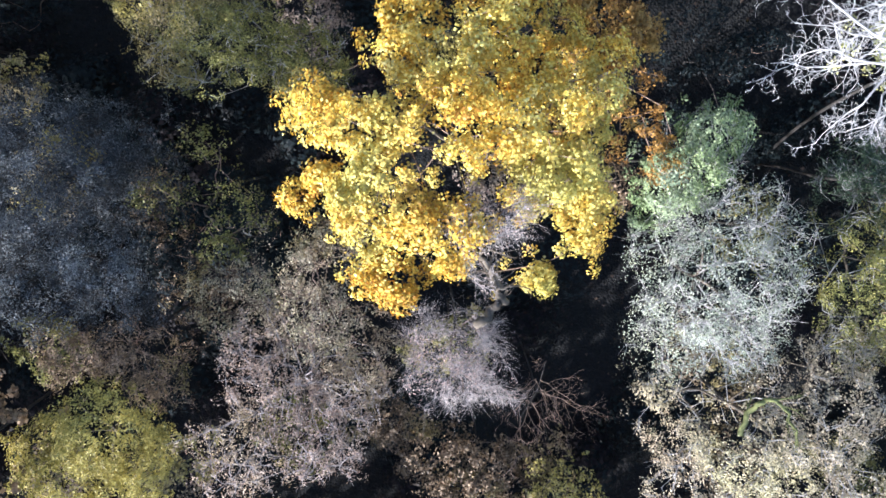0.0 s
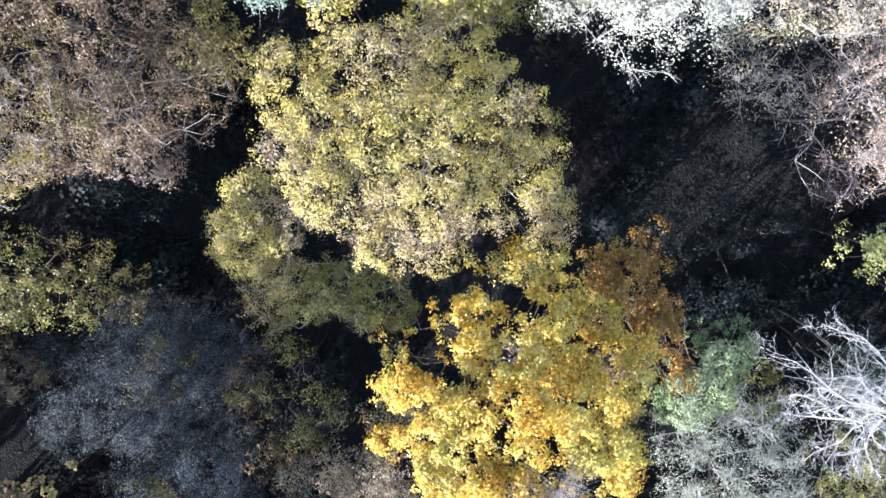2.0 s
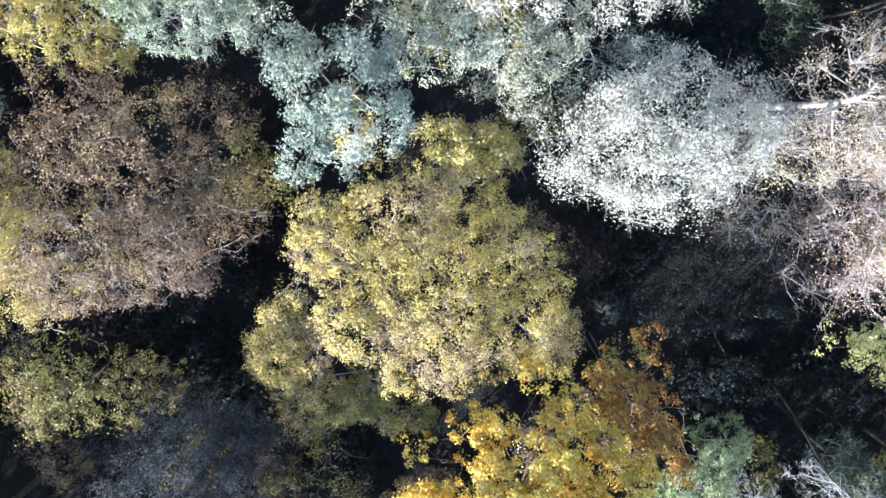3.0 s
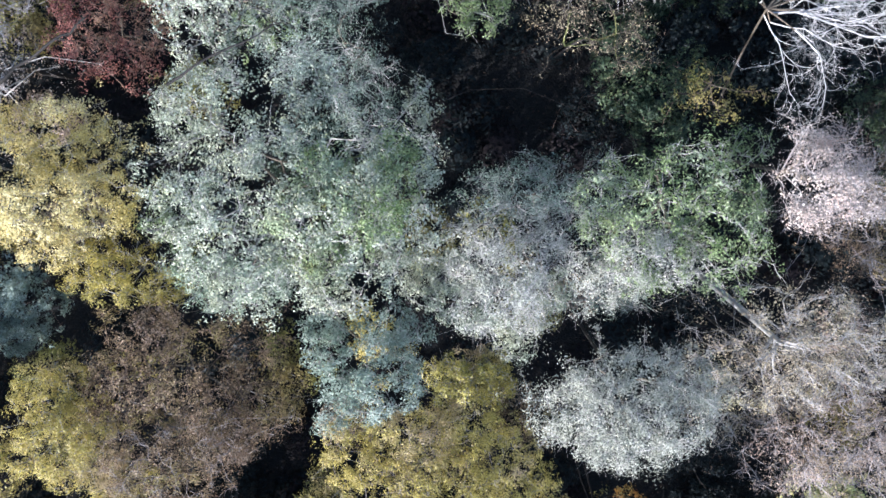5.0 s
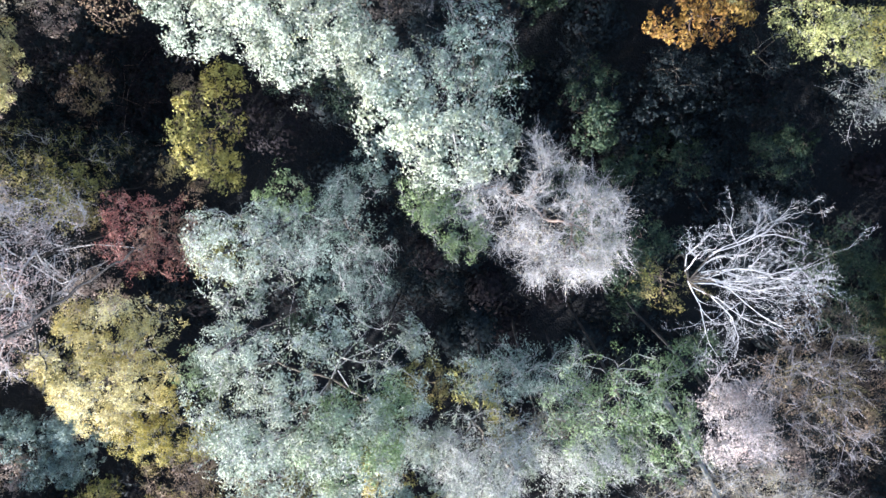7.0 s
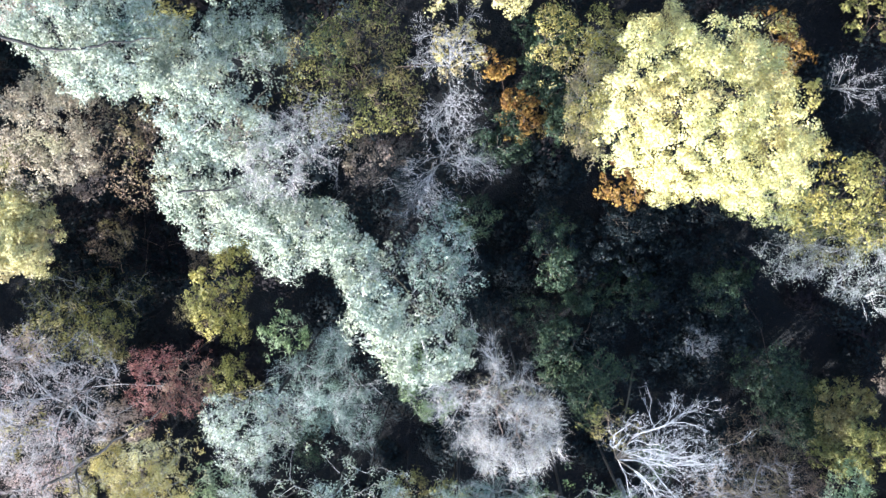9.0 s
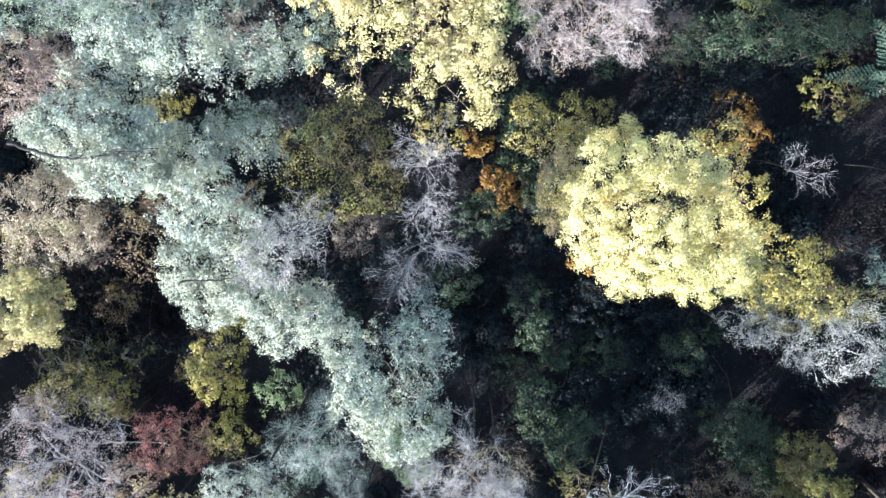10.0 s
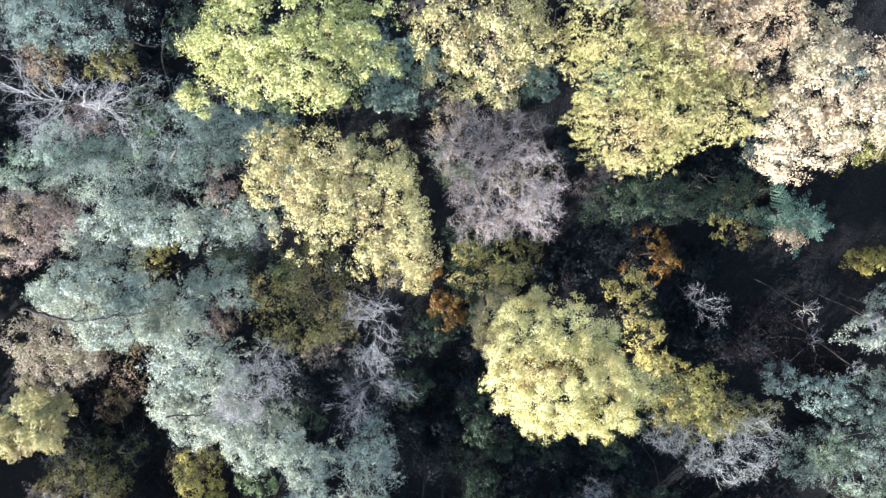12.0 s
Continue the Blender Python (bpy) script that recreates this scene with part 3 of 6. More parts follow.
def build_woodland():
    """The wood goes on all round the flight: plain crowns and trunks, joined. Out of view, added to block low sun."""
    rng = np.random.default_rng(77)
    trunk_p, trunk_q, trunk_r = [], [], []
    mixed = {k: [[], [], 0] for k in ("olive", "tan", "brown", "sage", "pinkbeige")}
    for gx in np.arange(-62, 66, 5.2):
        for gy in np.arange(-52, 98, 5.2):
            x, y = gx + rng.uniform(-1.6, 1.6), gy + rng.uniform(-1.6, 1.6)
            if -24.5 - 0.25 * min(max(y + 5, 0), 30) < x < 20.5 + 0.6 * min(max(y, 0), 30) and -18 < y < 70 or math.hypot(x - 33.0, y - 28.7) < 8.5:
                continue
            g = ground_z(x, y)
            high, r = g + rng.uniform(11, 14.5), rng.uniform(2.6, 3.6)
            q = 280
            d = rng.normal(size=(q, 3))
            d /= np.linalg.norm(d, axis=1, keepdims=True)
            d = d * (1 + 0.3 * ripple(d, rng))[:, None] * rng.uniform(0.7, 1.05, (q, 1))
            mass = rng.normal(size=(7, 3)) * (0.5, 0.5, 0.28)
            mass[:, 2] -= 0.25 * (mass[:, :2] ** 2).sum(1)
            c = np.array((x, y, high - r * 0.7)) + (mass[rng.integers(7, size=q)] + d * 0.52) * r
            v, f = blades(c, d + (0, 0, 0.4), 0.74, 0.8, rng, True)
            some = mixed[("olive", "tan", "brown", "sage", "pinkbeige")[rng.integers(5)]]
            some[0].append(v)
            some[1].append(f + some[2])
            some[2] += len(v)
            trunk_p.append((x, y, g - 0.1))
            trunk_q.append((x + rng.uniform(-0.4, 0.4), y + rng.uniform(-0.4, 0.4), high - r * 0.6))
            trunk_r.append(rng.uniform(0.14, 0.22))
    wood = new("woodland")
    tagged(wood, "brown and olive autumn woodland going on all round, added to shade the floor", "woodland", kind="stuff")
    for leaf, (verts, faces, n) in mixed.items():
        tagged(mesh_object("crown", np.concatenate(verts), np.concatenate(faces), LEAF[leaf], wood, smooth=False), kind="stuff")
    trunk_r = np.array(trunk_r)
    v, f = tubes(trunk_p, trunk_q, trunk_r, trunk_r * 0.4, 6)
    tagged(mesh_object("trunk", v, f, BARK["oak"], wood), kind="stuff")


build_woodland()


def build_undergrowth():
    """Low shrubs and saplings that cover the floor under the crowns; their near-black leaves carry its shade."""
    rng = np.random.default_rng(31)
    for kind, leaf, amount, name, label in (("evergreen", "dark", 330, "holly_undergrowth", "evergreen undergrowth covering the forest floor, deep shade in its leaf colour"),
                                            ("bronze", "bracken", 170, "bracken_undergrowth", "dead bracken and saplings covering the forest floor, shade in their near-black colour")):
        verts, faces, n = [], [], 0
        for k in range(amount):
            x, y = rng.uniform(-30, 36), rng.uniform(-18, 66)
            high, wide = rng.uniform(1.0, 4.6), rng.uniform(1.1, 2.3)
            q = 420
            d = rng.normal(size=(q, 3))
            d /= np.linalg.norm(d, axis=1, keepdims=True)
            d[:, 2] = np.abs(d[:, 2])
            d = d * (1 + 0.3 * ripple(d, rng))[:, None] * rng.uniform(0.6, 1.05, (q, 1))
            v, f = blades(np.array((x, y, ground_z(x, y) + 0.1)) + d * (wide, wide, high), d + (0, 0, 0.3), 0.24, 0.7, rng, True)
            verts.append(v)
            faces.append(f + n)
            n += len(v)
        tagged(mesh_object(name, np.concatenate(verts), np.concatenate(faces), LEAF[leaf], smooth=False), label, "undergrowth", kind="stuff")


build_undergrowth()


def birch(name, label, x, y, top, lean, leaf="brown"):
    """A thin white birch in a crowded stand: a slender trunk with a few twigs and a tuft of leaves."""
    return grow(name, label, x, y, [(lean[0], lean[1], top - 0.5, 0.75, 0.75, 0.6)], leaf=leaf, bark="pale", twig="pale", trunk="oak", per=3, size=0.10, ends=46, tip=0.010, fork=0.9, core=0,
                small=True, spray=2, dens=4.0, group="birches in the stand")


def young(x, y, high, leaf, label):
    """A slim young tree in the half light under the tall crowns."""
    rng = np.random.default_rng(int(abs(x * 37 + y * 91)))
    lobes = [(*rng.uniform(-0.9, 0.9, 2), high - rng.uniform(0.9, 2.2), *rng.uniform(0.9, 1.6, 2), rng.uniform(0.8, 1.2)) for k in range(3)]
    return grow("young_tree", label, x, y, lobes, leaf=leaf, twig="oak", size=0.12, per=24, dens=4, tuft=0.4, ends=50, small=True, core=0, rugged=0.45, group="young trees under the canopy")


def bare_limb(tree, points, bark, radius):
    """A bare crooked limb that shows on top of a crown, with short side shoots; a part of its tree."""
    COUNT["seed"] += 1
    rng = np.random.default_rng(COUNT["seed"])
    points = np.array(points)
    t = np.linspace(0, len(points) - 1, 4 * len(points))
    line = np.stack([np.interp(t, np.arange(len(points)), points[:, k]) for k in range(3)], 1)
    line[1:-1] = (line[:-2] + line[1:-1] + line[2:]) / 3 + rng.normal(size=(len(line) - 2, 3)) * radius * 0.5
    thick = radius * np.linspace(1, 0.35, len(line))
    v, f = pipe(line, thick, 7)
    mesh_object("limb", v, f, BARK[bark], tree)
    for k in range(3, len(line) - 1, 2):
        shoots = []
        way = line[k] - line[k - 1]
        way /= np.linalg.norm(way)
        branch_out(line[k], rotated(way, rng.uniform(0.5, 1.0), rng), rng.uniform(0.4, 1.0), thick[k] * 0.45, 1, 2, rng, shoots, (0, 4), 0.2, 0.02)
        v, f = tubes([o[1] for o in shoots], [o[2] for o in shoots], [o[3] for o in shoots], [o[4] for o in shoots], 4)
        mesh_object("side_shoot", v, f, BARK[bark], tree, smooth=False)


# ---- trees and bushes ----
# two oaks out of view, added to throw shadow on the willow thicket
grow("oak_tree", "unseen tall brown oak added to shade a willow thicket", -18.4, -7.4, [(0, 0, 17.4, 3.2, 3.2, 3), (0.8, 1.4, 15, 2.4, 2.4, 2.4)], leaf='brown', size=.2, per=40, dens=3)
grow("oak_tree", "second unseen brown oak added to shade a willow thicket", -16.2, -11.4, [(0, 0, 17.8, 3.2, 3.2, 3), (1.2, 0.8, 15, 2.4, 2.4, 2.4)], leaf='brown', size=.2, per=40, dens=3)
host = grow("oak_tree", "golden yellow oak in full autumn leaf with orange patches", 0.25, -0.75,
     [(-3.28, 0.99, 15.93, 1.02, 0.8, 0.87), (-4.07, -1.31, 15.79, 0.72, 0.57, 0.61), (-2.11, 0.28, 16.25, 1.21, 1, 1.05), (-1.97, -1.23, 16.47, 1.33, 1.05, 1.13), (0.45, 0.62, 16.37, 1.4, 1.19, 1.23), (2.15, 0.56, 16.12, 1.41, 1.27, 1.28), (3.71, 1.57, 16.8, 0.77, 0.91, 0.8), (1.67, 3.81, 16.42, 0.93, 0.72, 0.78), (1.04, 2.64, 16.38, 0.86, 0.65, 0.72), (-1.18, 3.28, 15.93, 0.71, 0.71, 0.67), (-0.25, 1.66, 15.3, 1.2, 0.9, 1), (2.98, -0.76, 15.97, 1.22, 1.15, 1.13), (-1.63, -3.75, 15.76, 1.03, 0.74, 0.84), (-0.31, -2.03, 16.2, 1.06, 0.85, 0.9), (-2.29, -2.32, 16.2, 0.99, 0.71, 0.79), (-2.17, -3.48, 16.2, 0.72, 0.64, 0.64), (-1.6, -4.14, 16.2, 0.65, 0.55, 0.57), (2.2, -3.55, 16.2, 0.64, 0.64, 0.61), (3.36, -2.03, 16.2, 0.85, 1.13, 0.93), (2.35, -1.05, 16.2, 0.84, 0.7, 0.73), (-0.02, -3.11, 16.2, 0.64, 0.43, 0.5), (-3.16, -0.77, 16.2, 0.67, 0.5, 0.55), (0.5, 2.59, 16.2, 0.94, 0.74, 0.79), (1.73, 2.07, 16.2, 0.81, 0.68, 0.7), (2.79, 2.59, 16.2, 0.74, 0.67, 0.67), (-1.38, 2.33, 16.2, 0.67, 0.54, 0.57)], leaf='gold', ends=260, size=0.095, aspect=0.78, per=78, dens=6, tuft=0.34, rugged=0.42, holes=-0.75)
bare_limb(host, [(0.83, -5.05, 17.20), (1.37, -4.49, 17.20), (1.30, -4.00, 17.20), (0.95, -3.45, 17.20), (0.86, -2.97, 17.20)], "oak", 0.13)
# shaded side of the golden oak, made as separate amber boughs
grow("oak_tree", "amber oak boughs standing in for the golden oak's shaded side", 5.14, 1.19,
     [(-1.34, 1.98, 14, 1.14, 1.05, 1.04), (-0.36, 0.76, 14, 0.86, 0.96, 0.87), (1.69, -2.75, 11.8, 0.85, 0.81, 0.79)], leaf='rust', size=0.095, aspect=0.78, per=78, dens=6, tuft=0.34, rugged=0.42, holes=-0.75)
grow("hazel_tree", "bare lilac-grey twiggy tree below a golden oak", 0.38, -7.51,
     [(-0.27, -0.28, 12, 1.35, 1.17, 1.19), (0.81, -1.03, 12, 1.08, 0.99, 0.99), (-0.99, 0.66, 12, 0.89, 0.8, 0.8), (0.44, 0.66, 12, 1.07, 0.8, 0.88)], leaf='blush', size=0.055, per=12, dens=9, tuft=0.4, bark='warm', thick=0.75, twig='lilac', spray=8, ends=520, spray_len=0.7, small=True, rugged=0.45, gaps=-0.65, holes=-0.5, core=0.15, tip=0.0052)
snag("hazel_bush", "thin bare purple-grey hazel stems in deep shade", 3.62, -10.56,
     [(0.44, 1.99, 8.5, 1.45, 1.24, 1.28), (0.71, -0.2, 8.5, 1.68, 1.26, 1.38), (-1.16, -1.78, 8.5, 1.91, 1.06, 1.35)], bark='warm', limbs=3, sides=(7, 4, 3), radius=0.022, crook=0.2, fork=0.3, spread=0.8, lift=0.05)
grow("oak_tree", "bare lilac-grey twigs at a thinning golden crown", 0.81, -2.83,
     [(1.08, 0.58, 17, 0.64, 0.94, 0.74), (-0.12, 0.3, 17, 0.61, 0.67, 0.61), (0.16, -0.8, 17, 0.54, 0.68, 0.58), (-1.13, -0.1, 17, 0.47, 0.41, 0.42)], leaf='blush', size=0.055, per=5, dens=9, tuft=0.4, bark='warm', thick=0.75, twig='lilac', spray=6, ends=260, spray_len=0.7, small=True, rugged=0.45, gaps=-0.65, holes=-0.5, core=0, tip=0.0052)
grow("alder_bush", "green leafy bush beside a pale twiggy tree", 7.99, -2.06,
     [(-0.17, -0.09, 10.11, 1.5, 1.22, 1.29), (0.97, 1.51, 10.03, 1.32, 1.13, 1.17), (-0.8, -1.42, 9.89, 1.06, 0.86, 0.91), (0.39, 1.54, 11.6, 0.95, 0.95, 0.9), (-1.06, -0.19, 11.6, 1.05, 1.05, 1), (-0.23, 0.51, 11.6, 0.87, 0.87, 0.83)], leaf='fern', size=0.09, small=True, per=46, dens=5, ends=120, spray=3, twig='pale', category='bush')
grow("willow_tree", "pale grey-green willow with thin misty twigs", 8.67, -5.58,
     [(-0.11, 0.02, 11.56, 2.07, 2.23, 2.04), (0.29, 2.15, 11.58, 1.79, 1.62, 1.62), (-1.26, -1.62, 11.74, 1.39, 1.47, 1.36), (1.5, 0.7, 11.47, 1.47, 1.96, 1.63), (-1.59, 0.64, 11.25, 1.34, 1.5, 1.35), (1.17, -1.88, 11.54, 1.32, 1.32, 1.26)], leaf='silver', size=0.06, per=18, dens=10, tuft=0.42, twig='pale', spray=6, ends=420, spray_len=0.65, small=True, rugged=0.35)
snag("dead_oak", "bleached white dead oak with forked bare branches", 9.09, 1.09,
     [(-2.43, 0.08, 20.6, 0.71, 0.65, 0.65), (-2.16, 1.04, 20.6, 0.64, 0.59, 0.58), (-1.73, 1.5, 20.6, 0.58, 0.52, 0.53), (-1.27, 2.08, 20.6, 0.46, 0.69, 0.54), (-2.25, -0.65, 20.6, 0.72, 0.54, 0.59), (-1.72, -1.2, 20.6, 0.6, 0.48, 0.51), (-0.93, -1.33, 20.6, 0.54, 0.48, 0.49), (-1.5, 0.2, 20.6, 0.71, 0.71, 0.67), (0.22, 0.67, 20.6, 0.71, 0.94, 0.77)], limbs=2, sides=(8, 5, 3), radius=0.03, crook=0.34, fork=0.8, lift=0.0, spread=0.4, trunk='dark', toward=0.0, foot=(6, -3))
grow("hawthorn_tree", "olive and rust leaved tree in half shade", 14.24, -5.70,
     [(-0.6, -0.12, 10.97, 1.43, 1.79, 1.53), (-0.12, 1.5, 10.98, 1.27, 1.09, 1.12), (0.72, -1.39, 10.97, 1.61, 1.61, 1.53)], leaf='olive', size=0.075, per=40, dens=8, tuft=0.35, twig='pale', spray=3, ends=220, small=True, rugged=0.32)
grow("maple_tree", "green maple crown with shade in its dim leaf colour", 14.56, -2.40,
     [(-0.57, 0.57, 9.89, 1.26, 1.08, 1.11), (0.57, -0.57, 9.72, 1.26, 1.43, 1.28)], leaf='green', size=0.075, per=62, dens=8, tuft=0.35, twig='pale', spray=3, ends=220, small=True, rugged=0.32)
host = grow("birch_tree", "beige and grey thinning birch with scattered pale leaves", 10.00, -10.04,
     [(-0.21, -0.18, 12.51, 2.17, 1.39, 1.69), (-2.27, -0.43, 12.54, 1.12, 1.12, 1.06), (-2.91, 0.93, 12.75, 0.72, 0.64, 0.65), (2.22, 0.71, 12.44, 1.72, 1.56, 1.56), (1.9, -1.74, 12.44, 2.32, 1.39, 1.76), (3.08, 2.44, 12.25, 1.29, 1.13, 1.15), (-1.81, -1.72, 12.95, 1.55, 1.08, 1.25)], leaf='beige', size=0.075, per=29, dens=8, tuft=0.35, twig='pale', spray=3, ends=420, small=True, rugged=0.32)
bare_limb(host, [(8.77, -9.36, 14.00), (9.11, -8.39, 14.00), (9.76, -8.21, 14.00), (10.23, -8.92, 14.00), (10.50, -9.72, 14.00)], "moss", 0.09)
grow("maple_tree", "yellow-olive maple crown with mossy branches", -11.50, -11.07,
     [(0.64, 0.99, 12, 1.83, 1.55, 1.6), (-0.62, -0.79, 12, 1.67, 1.11, 1.29), (1.82, -0.39, 12, 1.11, 1.2, 1.1), (-1.82, 0.2, 12, 1.1, 1.1, 1.05)], leaf='mustard', size=0.075, per=62, dens=8, tuft=0.35, twig='moss', spray=3, ends=220, small=True, rugged=0.32)
grow("beech_tree", "thin brown and olive beech crown in half shade", -11.27, -8.44,
     [(0.11, 0.53, 10.5, 2.1, 1.05, 1.41), (1.55, -0.67, 10.5, 1.16, 1.16, 1.1), (-1.65, 0.13, 10.5, 1.15, 0.96, 1)], leaf='brown', size=0.075, per=26, dens=8, tuft=0.35, twig='warm', spray=3, ends=220, small=True, rugged=0.32)
grow("beech_tree", "pinkish beige thinning beech with fine twigs", -4.88, -9.08,
     [(-0.64, 0.59, 12.31, 1.43, 1.28, 1.29), (-1.07, -1.44, 12.29, 2.03, 1.56, 1.71), (1.4, -1.17, 12.18, 1.29, 1.29, 1.22), (-1.21, 1.75, 11.99, 1.15, 0.98, 1.01), (1.52, 0.27, 11.46, 1.49, 1.32, 1.34)], leaf='pinkbeige', size=0.075, per=24, dens=8, tuft=0.35, twig='lilac', spray=3, ends=420, small=True, rugged=0.32)
grow("beech_tree", "brown speckled beech crown in thin leaf", -4.46, -6.45,
     [(0.31, 1.72, 11.41, 1.25, 1.25, 1.19), (0.56, -0.02, 11.09, 1.35, 1.19, 1.21), (1.91, -1.82, 10.27, 1.4, 1.4, 1.33), (-2.78, 0.13, 10.19, 1.57, 1.4, 1.41)], leaf='beige', size=0.075, per=24, dens=8, tuft=0.35, twig='warm', spray=3, ends=220, small=True, rugged=0.32)
grow("hazel_bush", "dark brown hazel bush in deep shade", 0.67, -14.00,
     [(-0.99, 0.34, 5.84, 1.86, 1.65, 1.66), (3.17, -0.37, 5.93, 1.86, 1.44, 1.57), (0.87, -1.37, 5.93, 1.86, 1.44, 1.57), (-3.05, 1.39, 6.03, 1.65, 1.44, 1.47)], leaf='brown', size=0.14, per=24, dens=5, tuft=0.45, ends=60, category='bush', small=True, rugged=0.4)
grow("willow_tree", "willow with sparse leaves, shade in its blue-grey leaf colour", -12.27, -5.26,
     [(1.06, 0.22, 10.75, 1.7, 1.36, 1.45), (-1.06, -0.54, 10.66, 1.53, 1.7, 1.54), (1.2, -1.27, 10.14, 1.59, 1.06, 1.26), (-1.2, 1.59, 10.06, 1.41, 1.41, 1.34)], leaf='shade_grey', size=0.06, per=40, dens=10, tuft=0.42, twig='dark', spray=6, ends=300, spray_len=0.65, small=True, rugged=0.35, bark='dark')
grow("willow_tree", "willow thicket with shadow put into its dim blue-grey leaves", -13.21, -1.60,
     [(-0.33, 0.01, 7.52, 2.28, 2.09, 2.08), (1.93, -1.02, 7.44, 1.74, 1.74, 1.66), (-1.6, 1.01, 8.07, 1.52, 1.71, 1.53)], leaf='shade_grey', size=0.06, per=40, dens=10, tuft=0.42, twig='dark', spray=5, ends=240, spray_len=0.65, small=True, rugged=0.35, bark='dark')
grow("oak_sapling", "olive green and yellow oak sapling in the shade", -8.23, -2.93,
     [(1.29, -0.36, 9, 0.98, 1.18, 1.02), (-0.13, 1.97, 9, 0.81, 0.73, 0.73), (0.63, -1.76, 9, 1.19, 0.83, 0.94), (-1.81, 0.13, 9, 0.98, 0.74, 0.81)], leaf='olive', size=0.095, aspect=0.78, per=16, dens=6, tuft=0.34, rugged=0.42, holes=-0.75, ends=90)
grow("field_maple", "tan and olive crown thinning to purple-brown twigs", -3.33, 7.30,
     [(-4.85, -2.73, 13.62, 1.59, 1.32, 1.38), (-2.82, 1.45, 14.08, 1.47, 1.3, 1.32), (-3.08, 2.54, 14.35, 1.13, 0.87, 0.95), (-0.41, 2.48, 14.13, 1.72, 1.37, 1.47), (1.92, 2.95, 14.16, 1.71, 1.54, 1.54), (2.96, 1.17, 14.26, 1.7, 1.53, 1.54), (0.41, 0.29, 13.97, 2.2, 1.86, 1.93), (-1.84, -0.96, 14.05, 1.72, 1.55, 1.55), (1.47, -1.58, 14.02, 2.04, 1.7, 1.78), (4.07, -0.93, 13.85, 1.48, 1.57, 1.45), (2.48, 4.51, 13.91, 1.32, 0.97, 1.09), (0.3, -3, 13.74, 1.59, 1.06, 1.26), (5.22, -2.15, 13.72, 0.98, 1.07, 0.98), (-5.82, -4.02, 13.35, 1.09, 0.91, 0.95), (-5.62, -3.26, 13.4, 1.37, 1.17, 1.21), (-5.1, -1.48, 13.4, 1.06, 1.16, 1.05), (-3.93, -4.52, 13.4, 1.18, 0.79, 0.92), (5.12, -3.67, 13.4, 0.97, 0.88, 0.88)], leaf='tan', size=0.075, per=46, dens=8, tuft=0.35, twig='lilac', spray=3, ends=420, small=True, rugged=0.32, gaps=-0.85)
grow("field_maple", "olive green maple in half shade below a tan crown", -4.19, 2.21,
     [(-2.15, 0.05, 11.5, 2.11, 1.05, 1.5), (-0.36, -0.87, 10.88, 1.58, 1.19, 1.32), (-3.47, -0.62, 11.49, 1.36, 0.97, 1.11)], leaf='olive', size=0.075, per=62, dens=8, tuft=0.35, twig='pale', spray=3, ends=220, small=True, rugged=0.32)
grow("beech_tree", "pink-beige beech crown with a spray of bare twigs", -13.43, 8.65,
     [(-0.6, 0.21, 13.24, 1.96, 1.33, 1.56), (-1.98, -1.3, 13.15, 1.79, 1.26, 1.45), (0.24, -1.19, 12.99, 1.46, 1.09, 1.21), (-2.61, 0.08, 13.45, 1.42, 1.42, 1.35), (3.63, 1.32, 13.33, 1.09, 0.73, 0.87), (1.33, 0.88, 12.78, 1.47, 1.1, 1.22)], leaf='brown', size=0.075, per=22, dens=8, tuft=0.35, twig='lilac', spray=3, ends=260, small=True, rugged=0.32)
grow("beech_tree", "brown autumn beech with fading bronze leaves", -13.57, 11.37,
     [(-0.15, 1, 12, 2.94, 2.1, 2.4), (-1.82, 2.56, 12.28, 1.92, 1.71, 1.72), (2.49, 1.36, 12.07, 1.93, 1.93, 1.83), (0.11, -2.88, 11.33, 2.61, 1.74, 2.07), (-3.54, -0.83, 11.54, 2.38, 1.95, 2.06), (2.92, -1.21, 11.96, 1.73, 1.73, 1.64)], leaf='brown', size=0.086, per=22, dens=5.7, tuft=0.39, twig='warm', spray=5, ends=300, small=True, rugged=0.32)
grow("maple_tree", "pale tan and olive maple crown", -19.07, 9.01,
     [(-0.05, -0.04, 11.97, 2.35, 1.71, 1.93), (-1.1, 1.98, 11.85, 1.74, 1.74, 1.65), (1.15, -1.95, 11.96, 2.16, 1.51, 1.74)], leaf='tan', size=0.086, per=62, dens=5.7, tuft=0.39, twig='pale', spray=3, ends=220, small=True, rugged=0.32)
# olive leaf in place of tan-yellow, to dim the oak as half shade would
grow("oak_tree", "tan-yellow oak with dappled leaf clusters, half shade coloured in as olive", -17.68, 2.42,
     [(-0.16, 0.52, 10.93, 1.48, 1.19, 1.27), (-0.92, -1.12, 10.8, 1.21, 0.9, 1), (1.7, 0.73, 10.21, 1.62, 1.32, 1.39), (1.23, -1.12, 10.19, 1.43, 1.12, 1.21), (-1.85, 0.99, 10.88, 1.38, 1.38, 1.32)], leaf='olive', size=0.095, aspect=0.78, per=22, dens=6, tuft=0.34, rugged=0.42, holes=-0.4, gaps=-0.35)
grow("hazel_bush", "hazel bush in a gap, deep shade in its leaf colour", -14.84, 5.18,
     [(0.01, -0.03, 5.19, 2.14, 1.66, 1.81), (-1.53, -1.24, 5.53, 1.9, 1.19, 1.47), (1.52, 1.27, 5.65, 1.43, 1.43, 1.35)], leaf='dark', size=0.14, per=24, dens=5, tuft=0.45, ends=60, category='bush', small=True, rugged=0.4)
